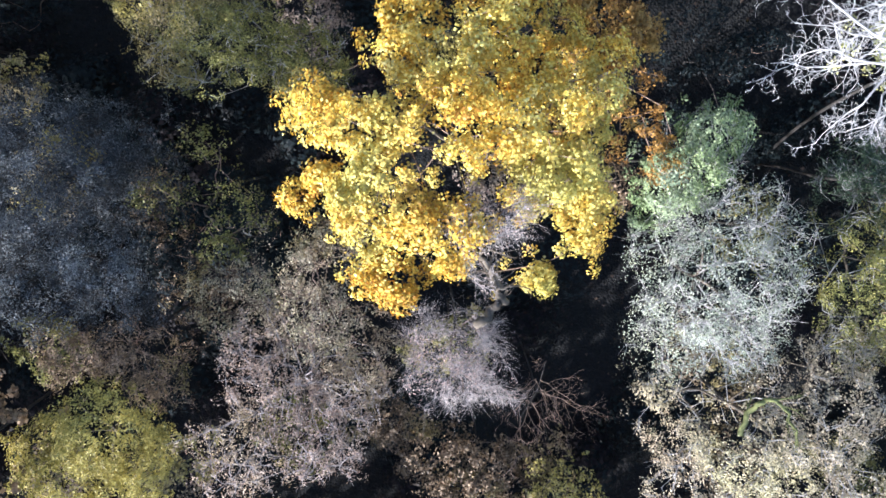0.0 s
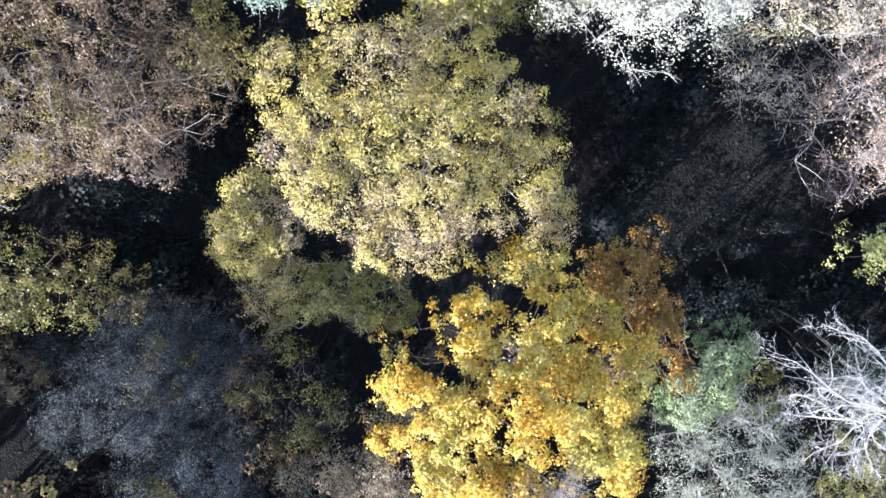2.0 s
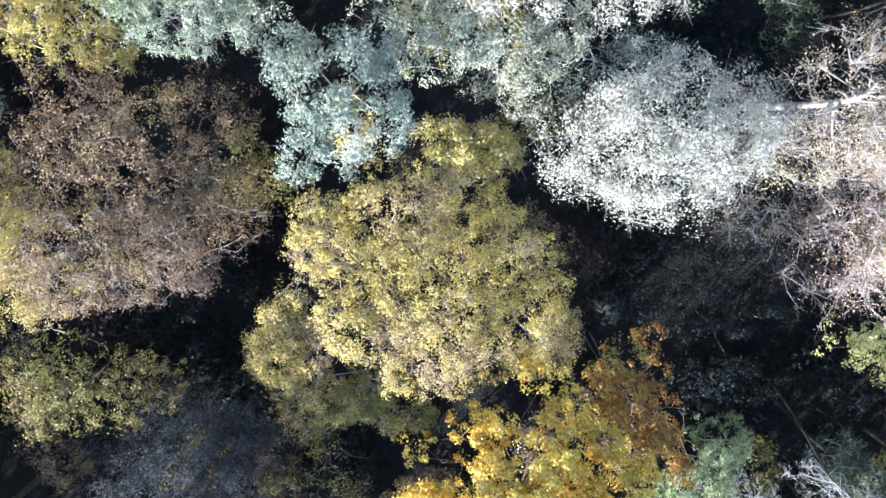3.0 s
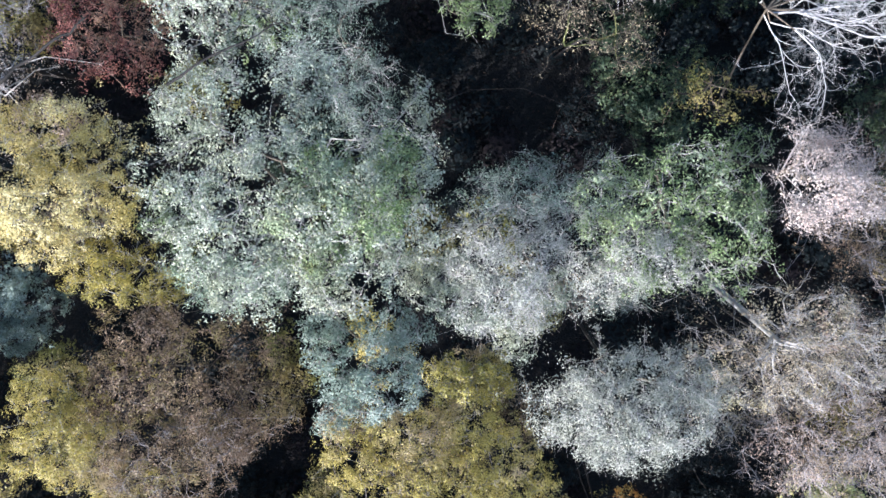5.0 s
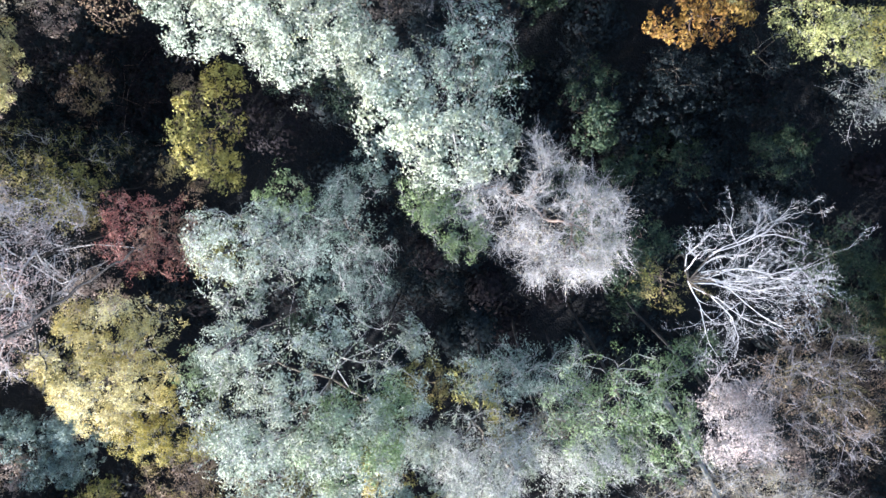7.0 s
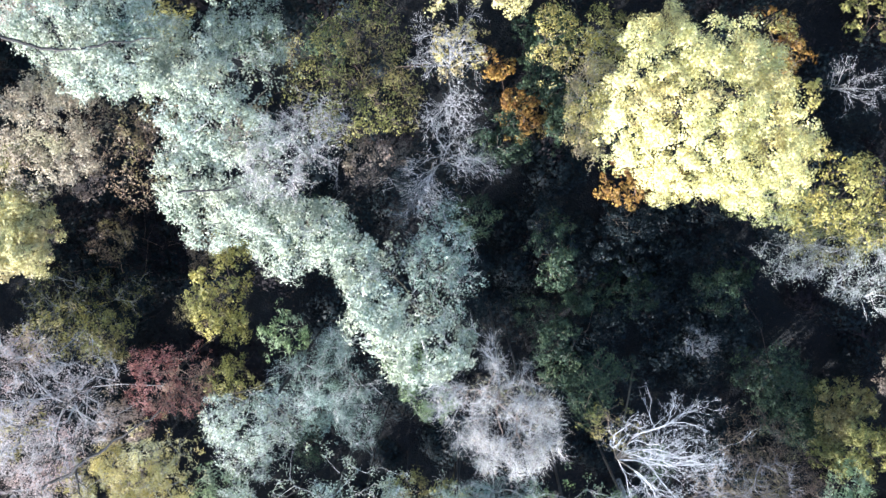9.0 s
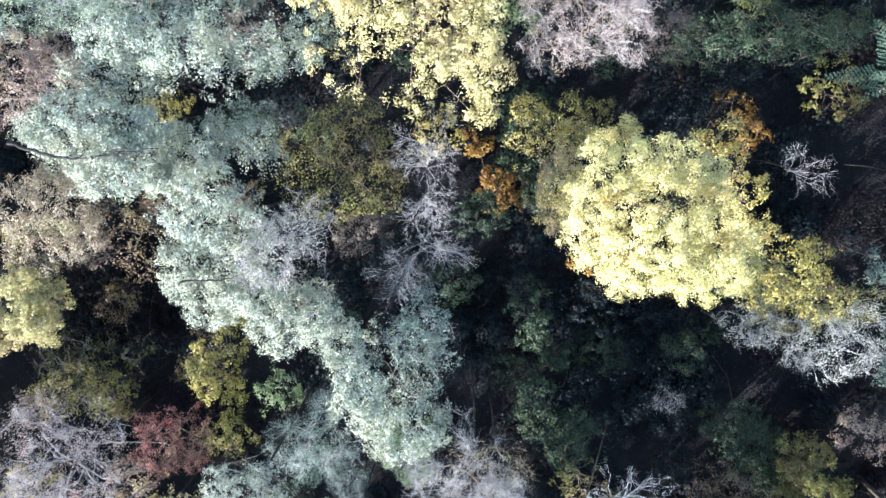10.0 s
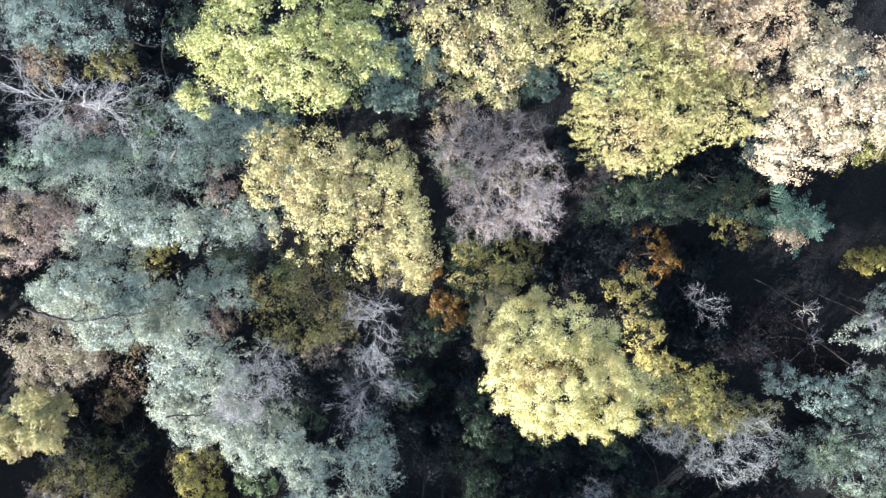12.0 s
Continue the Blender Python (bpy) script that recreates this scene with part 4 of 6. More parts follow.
grow("willow_tree", "willow with white flecks of leaf, shade in its dim blue-grey", -15.26, -2.78,
     [(0.78, 0.5, 8.4, 2.73, 1.89, 2.2), (-1.55, -1.23, 8.59, 2.12, 1.49, 1.71), (3.02, 1.66, 7.73, 1.97, 1.53, 1.67), (1.75, -1.64, 8.38, 2.34, 1.49, 1.82), (-4.01, 0.71, 7.73, 1.55, 1.33, 1.37)], leaf='shade_grey', size=0.06, per=40, dens=10, tuft=0.42, twig='dark', spray=3, ends=260, spray_len=0.65, small=True, rugged=0.35, bark='dark')
grow("hazel_bush", "hazel bush under oak boughs, deep shade in its leaf colour", -9.33, -4.33,
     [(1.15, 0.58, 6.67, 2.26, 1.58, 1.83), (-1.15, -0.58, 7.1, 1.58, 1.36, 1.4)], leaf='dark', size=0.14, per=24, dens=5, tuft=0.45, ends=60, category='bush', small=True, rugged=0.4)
grow("poplar_tree", "blue-green poplar crown with dense small leaves", -5.17, 13.83,
     [(-0.3, 0.26, 17.25, 1.51, 1.33, 1.35), (-0.89, -1.68, 17.02, 1.18, 1.09, 1.08), (0.98, -0.69, 17.02, 1.44, 1.26, 1.28), (1.65, 0.88, 16.96, 1.1, 1.1, 1.04), (-1.44, 1.24, 17.13, 0.91, 0.91, 0.87)], leaf='teal', size=0.086, per=53, dens=5.7, tuft=0.39, twig='pale', spray=3, ends=220, small=True, rugged=0.32)
grow("maple_tree", "mustard maple top between willow crowns", -1.25, 11.77,
     [(-0.65, 0.29, 14.2, 1.42, 1.11, 1.2), (0.65, -0.29, 14.03, 1.23, 1.02, 1.07)], leaf='mustard', size=0.086, per=62, dens=5.7, tuft=0.39, twig='pale', spray=3, ends=220, small=True, rugged=0.32)
grow("willow_tree", "chalk-white willow with fine frosted-looking twigs", 4.15, 12.12,
     [(-0.57, -0.24, 18.2, 2.13, 1.45, 1.67), (-2.31, -0.28, 18.2, 1.26, 1.07, 1.1), (1.16, 0.2, 18.2, 1.54, 1.35, 1.37), (-0.56, 1.18, 18.2, 1.82, 1.15, 1.38), (0, -1.51, 18.2, 1.47, 0.88, 1.08), (2.3, 0.66, 18.2, 1.25, 1.15, 1.14)], leaf='chalk', size=0.069, per=53, dens=7.1, tuft=0.47, twig='pale', spray=4, ends=420, spray_len=0.65, small=True, rugged=0.35)
grow("birch_tree", "grey-beige thinning birch around a leaning pale trunk", 10.75, 11.74,
     [(0.68, 2.34, 14.43, 2.16, 1.57, 1.77), (-1.08, -0.22, 13.86, 1.82, 1.42, 1.54), (-2.21, -2.64, 13.62, 1.45, 1.04, 1.18), (2.54, 0.66, 14.2, 1.79, 1.79, 1.7), (0.06, -0.14, 14.26, 1.61, 1.21, 1.34)], leaf='beige', size=0.069, per=14, dens=7.1, tuft=0.47, twig='pale', spray=6, ends=320, spray_len=0.65, small=True, rugged=0.35)
snag("dead_birch", "leaning pale dead trunk with broken bare limbs", 11.39, 13.04,
     [(-0.89, 0.48, 14.97, 1.19, 0.99, 1.03), (-1.51, -0.48, 14.64, 1.01, 0.81, 0.86)], bark='pale', trunk='pale', limbs=3, sides=(4, 3, 2), radius=0.09, fork=0.6)
grow("beech_tree", "blush pink-grey beech thinning to fine twigs", 13.04, 8.24,
     [(-0.47, 0.41, 13.81, 2.39, 1.8, 1.99), (1.41, 1.74, 13.81, 2.19, 1.99, 1.99), (-1.91, -0.55, 13.84, 1.63, 1.22, 1.36), (0.97, -1.59, 13.79, 2.21, 1.61, 1.81)], leaf='pinkbeige', size=0.069, per=14, dens=7.1, tuft=0.47, twig='lilac', spray=6, ends=420, spray_len=0.65, small=True, rugged=0.35)
grow("beech_tree", "pinkish brown beech crown at a dark gap", 12.91, 7.89,
     [(-1.26, 1.06, 11.91, 1.34, 0.96, 1.09), (0.37, -1.46, 11.07, 1.19, 1.19, 1.13), (0.89, 0.41, 11.54, 1.53, 1.53, 1.46)], leaf='brown', size=0.075, per=12, dens=8, tuft=0.35, twig='lilac', spray=3, ends=220, small=True, rugged=0.32, core=0)
grow("elder_bush", "small bush on the forest floor, deep shade in its leaf colour", 12.75, 2.49,
     [(0.76, 0.47, 2.56, 1.45, 0.74, 1.04), (-0.76, -0.47, 2.02, 1.34, 0.94, 1.08)], leaf='dark', size=0.14, per=24, dens=5, tuft=0.45, ends=60, category='bush', small=True, rugged=0.4)
grow("bramble", "low bramble with deep shade in its blue-green colour", 10.91, 2.13,
     [(4.28, -2.97, 1.14, 3.47, 1.33, 2.28), (0.9, -3.23, 1.09, 2.96, 1.61, 2.17), (-1.62, 2.11, 1.17, 2.46, 2.46, 2.33), (-3.55, 4.09, 0.96, 1.62, 2.44, 1.93)], leaf='dark', size=0.14, per=24, dens=3.7, tuft=0.45, ends=60, category='bush', small=True, rugged=0.4, bark='dark', twig='dark')
grow("maple_bush", "yellow-green maple bush catching the sun", 16.81, 2.20,
     [(-0.79, 0.58, 7.9, 1.27, 1.04, 1.1), (0.79, -0.58, 7.57, 1.62, 1.39, 1.43)], leaf='lime', size=0.12, per=34, dens=6, tuft=0.38, ends=80, category='bush', small=True, rugged=0.38)
grow("willow_tree", "grey-sage lower willow crown over a mustard maple", -0.35, 15.26,
     [(-0.62, 0.06, 14.59, 1.66, 1.31, 1.41), (0.79, -1.36, 14.58, 1.07, 1.07, 1.02), (-2.19, 1.17, 14.33, 1.6, 1.07, 1.27), (2.01, 0.14, 14.79, 1.06, 1.06, 1.01)], leaf='silver', size=0.075, per=62, dens=6, tuft=0.35, twig='pale', spray=3, ends=220, small=True, rugged=0.32)
grow("willow_tree", "pale grey-yellow willow skirts over a dark hollow", -10.47, 16.47,
     [(-0.22, -0.22, 13.65, 1.74, 1.1, 1.35), (1.63, -0.1, 13.72, 0.93, 0.93, 0.88), (-1.4, 0.32, 13.87, 1.46, 0.91, 1.13)], leaf='sage', size=0.075, per=62, dens=6, tuft=0.35, twig='pale', spray=3, ends=220, small=True, rugged=0.32)
grow("maple_tree", "olive-yellow maple skirts beside a brown beech", -15.77, 16.37,
     [(-0.18, 0.01, 12.22, 1.74, 1.16, 1.38), (1.41, -0.79, 12.12, 1.18, 0.89, 0.98), (-1.23, 0.78, 12.31, 1.55, 1.16, 1.29)], leaf='mustard', size=0.075, per=62, dens=6, tuft=0.35, twig='pale', spray=3, ends=220, small=True, rugged=0.32)
host = grow("willow_tree", "silvery grey-green willow with twisted leafy shoots", -6.27, 20.61,
     [(-1.57, 2.11, 20.16, 1.95, 1.63, 1.7), (-3.39, 2.36, 20.07, 1.25, 1.25, 1.19), (-3.96, -0.35, 19.87, 1.25, 1.67, 1.39), (-0.86, -0.2, 20.38, 1.93, 1.61, 1.68), (1.22, -0.66, 20.38, 1.93, 1.61, 1.68), (3.05, 0.31, 20.44, 1.39, 1.39, 1.32), (1.37, -2.75, 20.18, 1.81, 1.31, 1.48), (-1.23, -2.87, 19.99, 1.98, 1.32, 1.57), (3.27, -1.5, 20.41, 1.31, 1.31, 1.25), (3.83, 2.32, 20.05, 0.68, 1.02, 0.81), (0.78, 2.85, 20.39, 0.84, 1, 0.87), (-2.5, -1.62, 20.26, 1.64, 1.31, 1.4)], leaf='silver', size=0.086, per=35, dens=5.7, tuft=0.39, twig='pale', spray=5, ends=560, small=True, rugged=0.32)
bare_limb(host, [(-9.24, 23.59, 21.80), (-8.29, 24.11, 21.80), (-7.06, 24.61, 21.80), (-5.85, 25.09, 21.80)], "dark", 0.045)
grow("alder_tree", "fresh green leaf masses among silver willow shoots", -4.78, 20.15,
     [(-0.4, 0.99, 21.24, 1.12, 0.96, 0.99), (0.89, -0.09, 21.3, 1.27, 1.11, 1.13), (1.64, 1.21, 21.18, 0.97, 0.81, 0.84), (-1.47, -0.27, 21.6, 0.95, 0.79, 0.83), (-0.67, -1.85, 21.11, 1.13, 0.81, 0.92)], leaf='fern', size=0.086, per=40, dens=5.7, tuft=0.39, twig='moss', spray=3, ends=160, small=True, rugged=0.32)
host = grow("willow_tree", "silvery willow with a rounded pale crown", -8.63, 26.57,
     [(0.01, 0.16, 19.21, 1.64, 1.29, 1.39), (-1.57, 0.64, 18.78, 1.07, 1.07, 1.02), (0.93, 1.16, 19.03, 1.06, 0.97, 0.97), (1.04, -0.39, 18.7, 1.16, 1.16, 1.1), (-0.4, -1.56, 18.61, 1.43, 1.07, 1.19)], leaf='silver', size=0.086, per=29, dens=5.7, tuft=0.39, twig='pale', spray=3, ends=360, small=True, rugged=0.32)
bare_limb(host, [(-8.85, 26.92, 20.60), (-8.13, 27.05, 20.60), (-7.20, 27.24, 20.60)], "dark", 0.05)
grow("willow_tree", "grey misty willow crown with upright twigs", -0.06, 17.55,
     [(0.03, -0.1, 19.6, 1.6, 1.52, 1.48), (-0.21, -1.41, 19.75, 1.53, 0.85, 1.13), (-1.02, 0.84, 19.5, 1.04, 1.04, 0.99), (1.2, 0.67, 19.21, 1.05, 1.22, 1.08)], leaf='chalk', size=0.069, per=29, dens=7.1, tuft=0.47, twig='pale', spray=5, ends=360, spray_len=0.65, small=True, rugged=0.35)
grow("alder_tree", "sage-green alder with loose leafy shoots", 5.90, 18.88,
     [(0.12, 1.19, 18.17, 1.62, 1.44, 1.45), (1.52, -0.48, 17.96, 1.63, 1.45, 1.46), (-1.55, -1.13, 17.96, 1.63, 1.45, 1.46), (0.82, -1.9, 17.81, 1.65, 1.1, 1.31), (-2.38, 0.17, 17.37, 1.31, 1.31, 1.25), (-0.74, 0.19, 17.83, 1.65, 1.28, 1.39), (2.21, 1.95, 17.64, 1.13, 0.94, 0.98)], leaf='fern', size=0.086, per=29, dens=5.7, tuft=0.39, twig='pale', spray=3, ends=380, small=True, rugged=0.32)
grow("willow_tree", "pale grey twig fringe on an alder", 4.35, 17.18,
     [(-0.1, 0.5, 18.51, 1.08, 1.26, 1.11), (-1.09, -0.78, 17.46, 1.31, 1.13, 1.16), (1.19, 0.28, 18.68, 1.08, 0.9, 0.94)], leaf='chalk', size=0.069, per=32, dens=7.1, tuft=0.47, twig='pale', spray=6, ends=160, spray_len=0.65, small=True, rugged=0.35)
grow("willow_tree", "blue-grey shaded willow shoots at a dark clearing", 2.27, 18.21,
     [(-1, 1.34, 13.68, 1.72, 1.29, 1.43), (1.13, 1.09, 12.84, 1.76, 1.32, 1.47), (-2.58, 1.14, 13.47, 1.1, 1.1, 1.04), (2.45, -3.57, 12.84, 1.55, 1.11, 1.27)], leaf='teal', size=0.069, per=32, dens=7.1, tuft=0.47, twig='pale', spray=6, ends=200, spray_len=0.65, small=True, rugged=0.35)
grow("beech_tree", "small blush-pink beech with a dense twiggy crown", 8.76, 20.09,
     [(-0.15, 0.13, 21.83, 1.09, 0.93, 0.96), (-0.45, -0.73, 21.71, 0.95, 0.71, 0.79), (0.66, -0.44, 21.74, 0.79, 0.79, 0.75), (-0.06, 1.04, 21.48, 0.72, 0.56, 0.61)], leaf='blush', size=0.069, per=42, dens=7.1, tuft=0.47, twig='lilac', spray=6, ends=320, spray_len=0.65, small=True, rugged=0.35)
grow("plum_tree", "crimson red leaved plum tree in half shade", -15.97, 26.43,
     [(0.29, 0.09, 11.7, 1.71, 1.6, 1.57), (-0.52, -0.55, 11.83, 1.27, 1.15, 1.15), (1.1, -0.63, 10.5, 1.66, 1.66, 1.58), (-0.87, 1.09, 11.63, 1.17, 1.05, 1.05)], leaf='red', size=0.086, per=24, dens=5.7, tuft=0.39, twig='warm', spray=3, ends=220, small=True, rugged=0.32)
grow("maple_tree", "gold and yellow maple with a sunlit lower side", -17.62, 20.61,
     [(-0.28, -0.53, 13.76, 1.91, 1.69, 1.71), (-0.14, -2.44, 13.8, 1.61, 1.07, 1.27), (0.88, 1.64, 13.13, 1.95, 1.73, 1.75), (1.81, -0.93, 13.44, 1.72, 1.51, 1.54), (-1.41, 0.05, 14.17, 1.27, 1.48, 1.31), (-0.86, 2.21, 13.33, 1.52, 1.31, 1.34)], leaf='butter', size=0.086, per=53, dens=5.7, tuft=0.39, twig='pale', spray=3, ends=260, small=True, rugged=0.32)
grow("holly_tree", "dark blue-green evergreen crown beside a yellow maple", -24.06, 13.97,
     [(0.97, 1, 8.08, 1.42, 1.29, 1.29), (-0.48, -0.86, 7.59, 1.83, 1.3, 1.49), (1, -1.19, 7.84, 1.05, 0.92, 0.94), (-1.48, 1.05, 7.78, 1.55, 1.81, 1.6)], leaf='teal', size=0.123, per=56, dens=4.3, tuft=0.43, ends=80, category='tree', small=True, rugged=0.38)
grow("hazel_bush", "undergrowth bush in the clearing, deep shade in its leaf colour", 6.95, 22.88,
     [(-0.89, -0.87, 1.5, 2.43, 1.82, 2.02), (0.89, 0.87, 2.08, 1.52, 1.52, 1.44)], leaf='dark', size=0.161, per=24, dens=3.6, tuft=0.5, ends=60, category='bush', small=True, rugged=0.4)
grow("alder_tree", "fresh green round crown over a dark clearing", -0.95, 26.92,
     [(0.5, -0.22, 15.84, 1.2, 1.1, 1.09), (-0.28, 0.23, 15.67, 1.01, 1.01, 0.96), (0.67, -1, 15.66, 0.92, 0.71, 0.78), (-0.89, 1, 14.33, 1.06, 1.27, 1.11)], leaf='fern', size=0.086, per=46, dens=5.7, tuft=0.39, twig='pale', spray=3, ends=220, small=True, rugged=0.32)
grow("ash_tree", "bare pinkish grey ash with a dense twiggy crown", 2.75, 27.58,
     [(0.36, -0.53, 21.81, 1.42, 1.26, 1.27), (-1.33, -0.11, 21.53, 1.2, 1.03, 1.06), (0.27, 1.18, 21.63, 1.03, 0.77, 0.86), (1.8, 0.58, 21.71, 0.86, 0.77, 0.78), (0.55, -1.8, 21.63, 1.03, 0.77, 0.86), (-0.29, 2.43, 20.99, 0.54, 0.72, 0.6), (-2.51, 0.82, 21.29, 0.88, 0.79, 0.79), (-0.65, -1.41, 21.44, 0.78, 0.78, 0.75), (1.79, -1.16, 21.65, 0.78, 0.78, 0.74)], leaf='beige', size=0.063, per=4, dens=6.4, tuft=0.45, bark='warm', thick=0.75, twig='pale', spray=13, ends=1300, spray_len=0.7, small=True, rugged=0.45, gaps=-0.5, holes=-0.4, core=0.15, tip=0.007)
grow("alder_tree", "grey-green alder with mossy bare branches in half shade", 3.88, 25.15,
     [(0.13, 0.13, 13.5, 1.79, 1.16, 1.37), (1.38, -0.96, 13.5, 0.95, 1.17, 1), (-1.53, 0.83, 13.5, 1.26, 0.84, 0.98)], leaf='beige', size=0.07, per=5, dens=7, tuft=0.45, twig='oak', bark='moss', spray=3, ends=160, spray_len=0.65, small=True, rugged=0.35, core=0.1)
snag("dead_oak", "dead white oak leaning with long forked branches", 7.60, 24.91,
     [(3.9, 1.07, 20.6, 1.36, 0.88, 1.04), (3.55, -0.32, 20.6, 1.58, 0.98, 1.18), (2.61, -2.12, 20.6, 1.2, 1.1, 1.09), (2.74, 1.53, 20.6, 1.17, 0.97, 1.01), (2.94, 3.21, 20, 0.79, 1.18, 0.92), (1.24, -1.81, 20, 1.12, 1.23, 1.11), (4.31, 0.25, 20.6, 0.98, 0.78, 0.83), (2.19, -0.45, 20.6, 1.38, 1.19, 1.22), (0.22, 1.97, 20, 0.7, 0.8, 0.71)], limbs=2, sides=(8, 5, 3), radius=0.025, crook=0.27, fork=0.75, lift=0.02, toward=0.0, spread=0.35, foot=(5, -3.5), trunk='oak')
grow("maple_bush", "sunlit yellow-green bush beside a dead white tree", 8.89, 22.76,
     [(0.48, -0.4, 11.78, 1.35, 0.86, 1.05), (-0.48, 0.4, 11.65, 0.87, 0.99, 0.88)], leaf='olive', size=0.098, per=30, dens=4.3, tuft=0.43, ends=80, category='bush', small=True, rugged=0.38, gaps=-0.1, holes=-0.2)
grow("hazel_bush", "green bush under a dead white tree, darkened in colour for shade", 9.36, 23.22,
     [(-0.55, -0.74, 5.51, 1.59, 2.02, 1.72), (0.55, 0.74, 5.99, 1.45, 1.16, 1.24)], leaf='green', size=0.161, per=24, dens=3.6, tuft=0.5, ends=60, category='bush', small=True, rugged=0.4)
# brown, sparse leaves make up for a shadow that misses this crown
grow("beech_tree", "brown-pink beech with thin twigs, its half shade put into browner leaves", 16.44, 17.18,
     [(-0.59, -0.31, 12.02, 2.14, 1.9, 1.92), (-1.81, 0.77, 11.94, 1.69, 1.45, 1.49), (1.2, -1.99, 12.13, 1.9, 1.9, 1.81), (1.2, 1.53, 11.42, 1.72, 1.47, 1.51)], leaf='brown', size=0.069, per=8, dens=7.1, tuft=0.47, twig='lilac', spray=6, ends=260, spray_len=0.65, small=True, rugged=0.35)
grow("beech_tree", "grey-pink twiggy beech crown by a fallen branch", 12.40, 11.46,
     [(-0.3, 0.37, 12.13, 2.38, 1.43, 1.81), (3.11, -0.09, 11.48, 2.66, 1.45, 1.95), (-2.8, -0.28, 11.84, 1.94, 1.21, 1.5)], leaf='beige', size=0.069, per=14, dens=7.1, tuft=0.47, twig='lilac', spray=6, ends=260, spray_len=0.65, small=True, rugged=0.35)
grow("maple_tree", "yellow maple sapling at the edge of a willow", -12.33, 31.33,
     [(-0.79, -1.01, 11.37, 1.04, 1.09, 1.01), (-0.31, 0.67, 11.02, 0.84, 1.19, 0.96), (0.85, 2.32, 10.67, 1.07, 0.85, 0.91), (0.24, -1.99, 10.3, 1.07, 1.21, 1.08)], leaf='mustard', size=0.138, per=34, dens=4.3, tuft=0.43, ends=80, category='bush', small=True, rugged=0.38)
grow("oak_bush", "undergrowth in a hollow, shade in its near-black leaf colour", -21.45, 33.87,
     [(-0.87, 1.29, 1.5, 4.4, 2.37, 3), (1.53, -0.84, 1.45, 3.72, 2.37, 2.9), (-3.91, -1.52, 1.29, 3.39, 2.03, 2.57), (3.25, 1.06, 1.05, 2.37, 2.03, 2.09)], leaf='bracken', size=0.161, per=24, dens=2.6, tuft=0.5, ends=60, category='bush', small=True, rugged=0.4)
grow("maple_tree", "tan speckled maple in half shade", -24.09, 29.62,
     [(-0.68, -1.36, 4.76, 2.43, 1.82, 2.02), (1.84, 0.42, 4.61, 2.73, 1.82, 2.16), (-1.16, 0.94, 5.04, 1.82, 1.82, 1.73)], leaf='olive', size=0.086, per=12, dens=5.7, tuft=0.39, twig='pale', spray=3, ends=220, small=True, rugged=0.32)
host = grow("cherry_tree", "pale blush-pink tree on dark forked branches", -22.07, 25.35,
     [(2, -0.07, 13.52, 2.11, 1.85, 1.88), (0.15, -1.88, 13.56, 1.86, 1.59, 1.64), (2.54, 2.29, 13.31, 2.14, 1.21, 1.59), (-0.41, 0.92, 13.38, 1.61, 1.61, 1.53), (-0.55, -3.84, 13.44, 2.12, 1.59, 1.77), (-0.8, 3.47, 13.46, 1.86, 1.6, 1.64), (-2.94, -0.88, 13.18, 1.86, 2.39, 2.02)], leaf='blush', size=0.069, per=18, dens=7.1, tuft=0.47, twig='pale', spray=4, ends=320, spray_len=0.65, small=True, rugged=0.35, bark='dark', thick=2.0)
bare_limb(host, [(-19.43, 23.32, 15.20), (-19.51, 22.21, 15.20), (-19.17, 21.28, 15.20), (-19.64, 19.97, 15.20)], "dark", 0.06)
bare_limb(host, [(-21.29, 22.45, 15.40), (-19.34, 23.43, 15.40), (-17.38, 24.72, 15.40), (-15.89, 25.52, 15.40), (-14.40, 26.43, 15.40)], "dark", 0.1)
snag("cherry_tree", "bare white twigs over a pale pink crown", -20.91, 25.97,
     [(1.07, -0.33, 14.42, 2.07, 1.55, 1.72), (-1.07, -1.55, 14.22, 1.82, 1.56, 1.61), (-0, 1.88, 14.6, 1.56, 1.04, 1.24)], bark='pale', limbs=2, sides=(7, 5, 3), radius=0.022, crook=0.3, fork=0.4, spread=0.7)
host = grow("willow_tree", "large silvery willow with soft grey-green leaf masses", -10.07, 39.58,
     [(-0.46, 4.34, 15.2, 2.11, 1.84, 1.87), (2.05, 5.17, 15.2, 1.83, 1.57, 1.61), (0.27, 1.69, 15.2, 2.27, 2.14, 2.09), (-1.47, -1.12, 15.2, 1.36, 1.57, 1.39), (-1.04, -4.18, 15.2, 1.6, 1.51, 1.48), (1.1, -2.66, 15.2, 1.77, 1.91, 1.75), (1.7, 0, 15.2, 1.88, 1.61, 1.65), (-2.18, -3.27, 15.2, 1.04, 1.1, 1.02)], leaf='silver', size=0.115, per=46, dens=4.7, tuft=0.49, twig='pale', spray=3, ends=420, spray_len=0.65, small=True, rugged=0.32)
bare_limb(host, [(-11.38, 37.49, 17.00), (-9.92, 37.55, 17.00), (-9.14, 37.45, 17.00), (-8.05, 37.79, 17.00)], "dark", 0.06)
grow("willow_tree", "lilac-grey twiggy willow crown", -5.87, 39.08,
     [(-0.26, 0.2, 17.37, 1.91, 1.68, 1.71), (-0.97, -1.27, 17.29, 1.7, 1.21, 1.38), (1.23, 1.07, 16.87, 1.47, 1.47, 1.4)], leaf='chalk', size=0.069, per=11, dens=7.1, tuft=0.47, twig='lilac', spray=6, ends=300, spray_len=0.65, small=True, rugged=0.35)
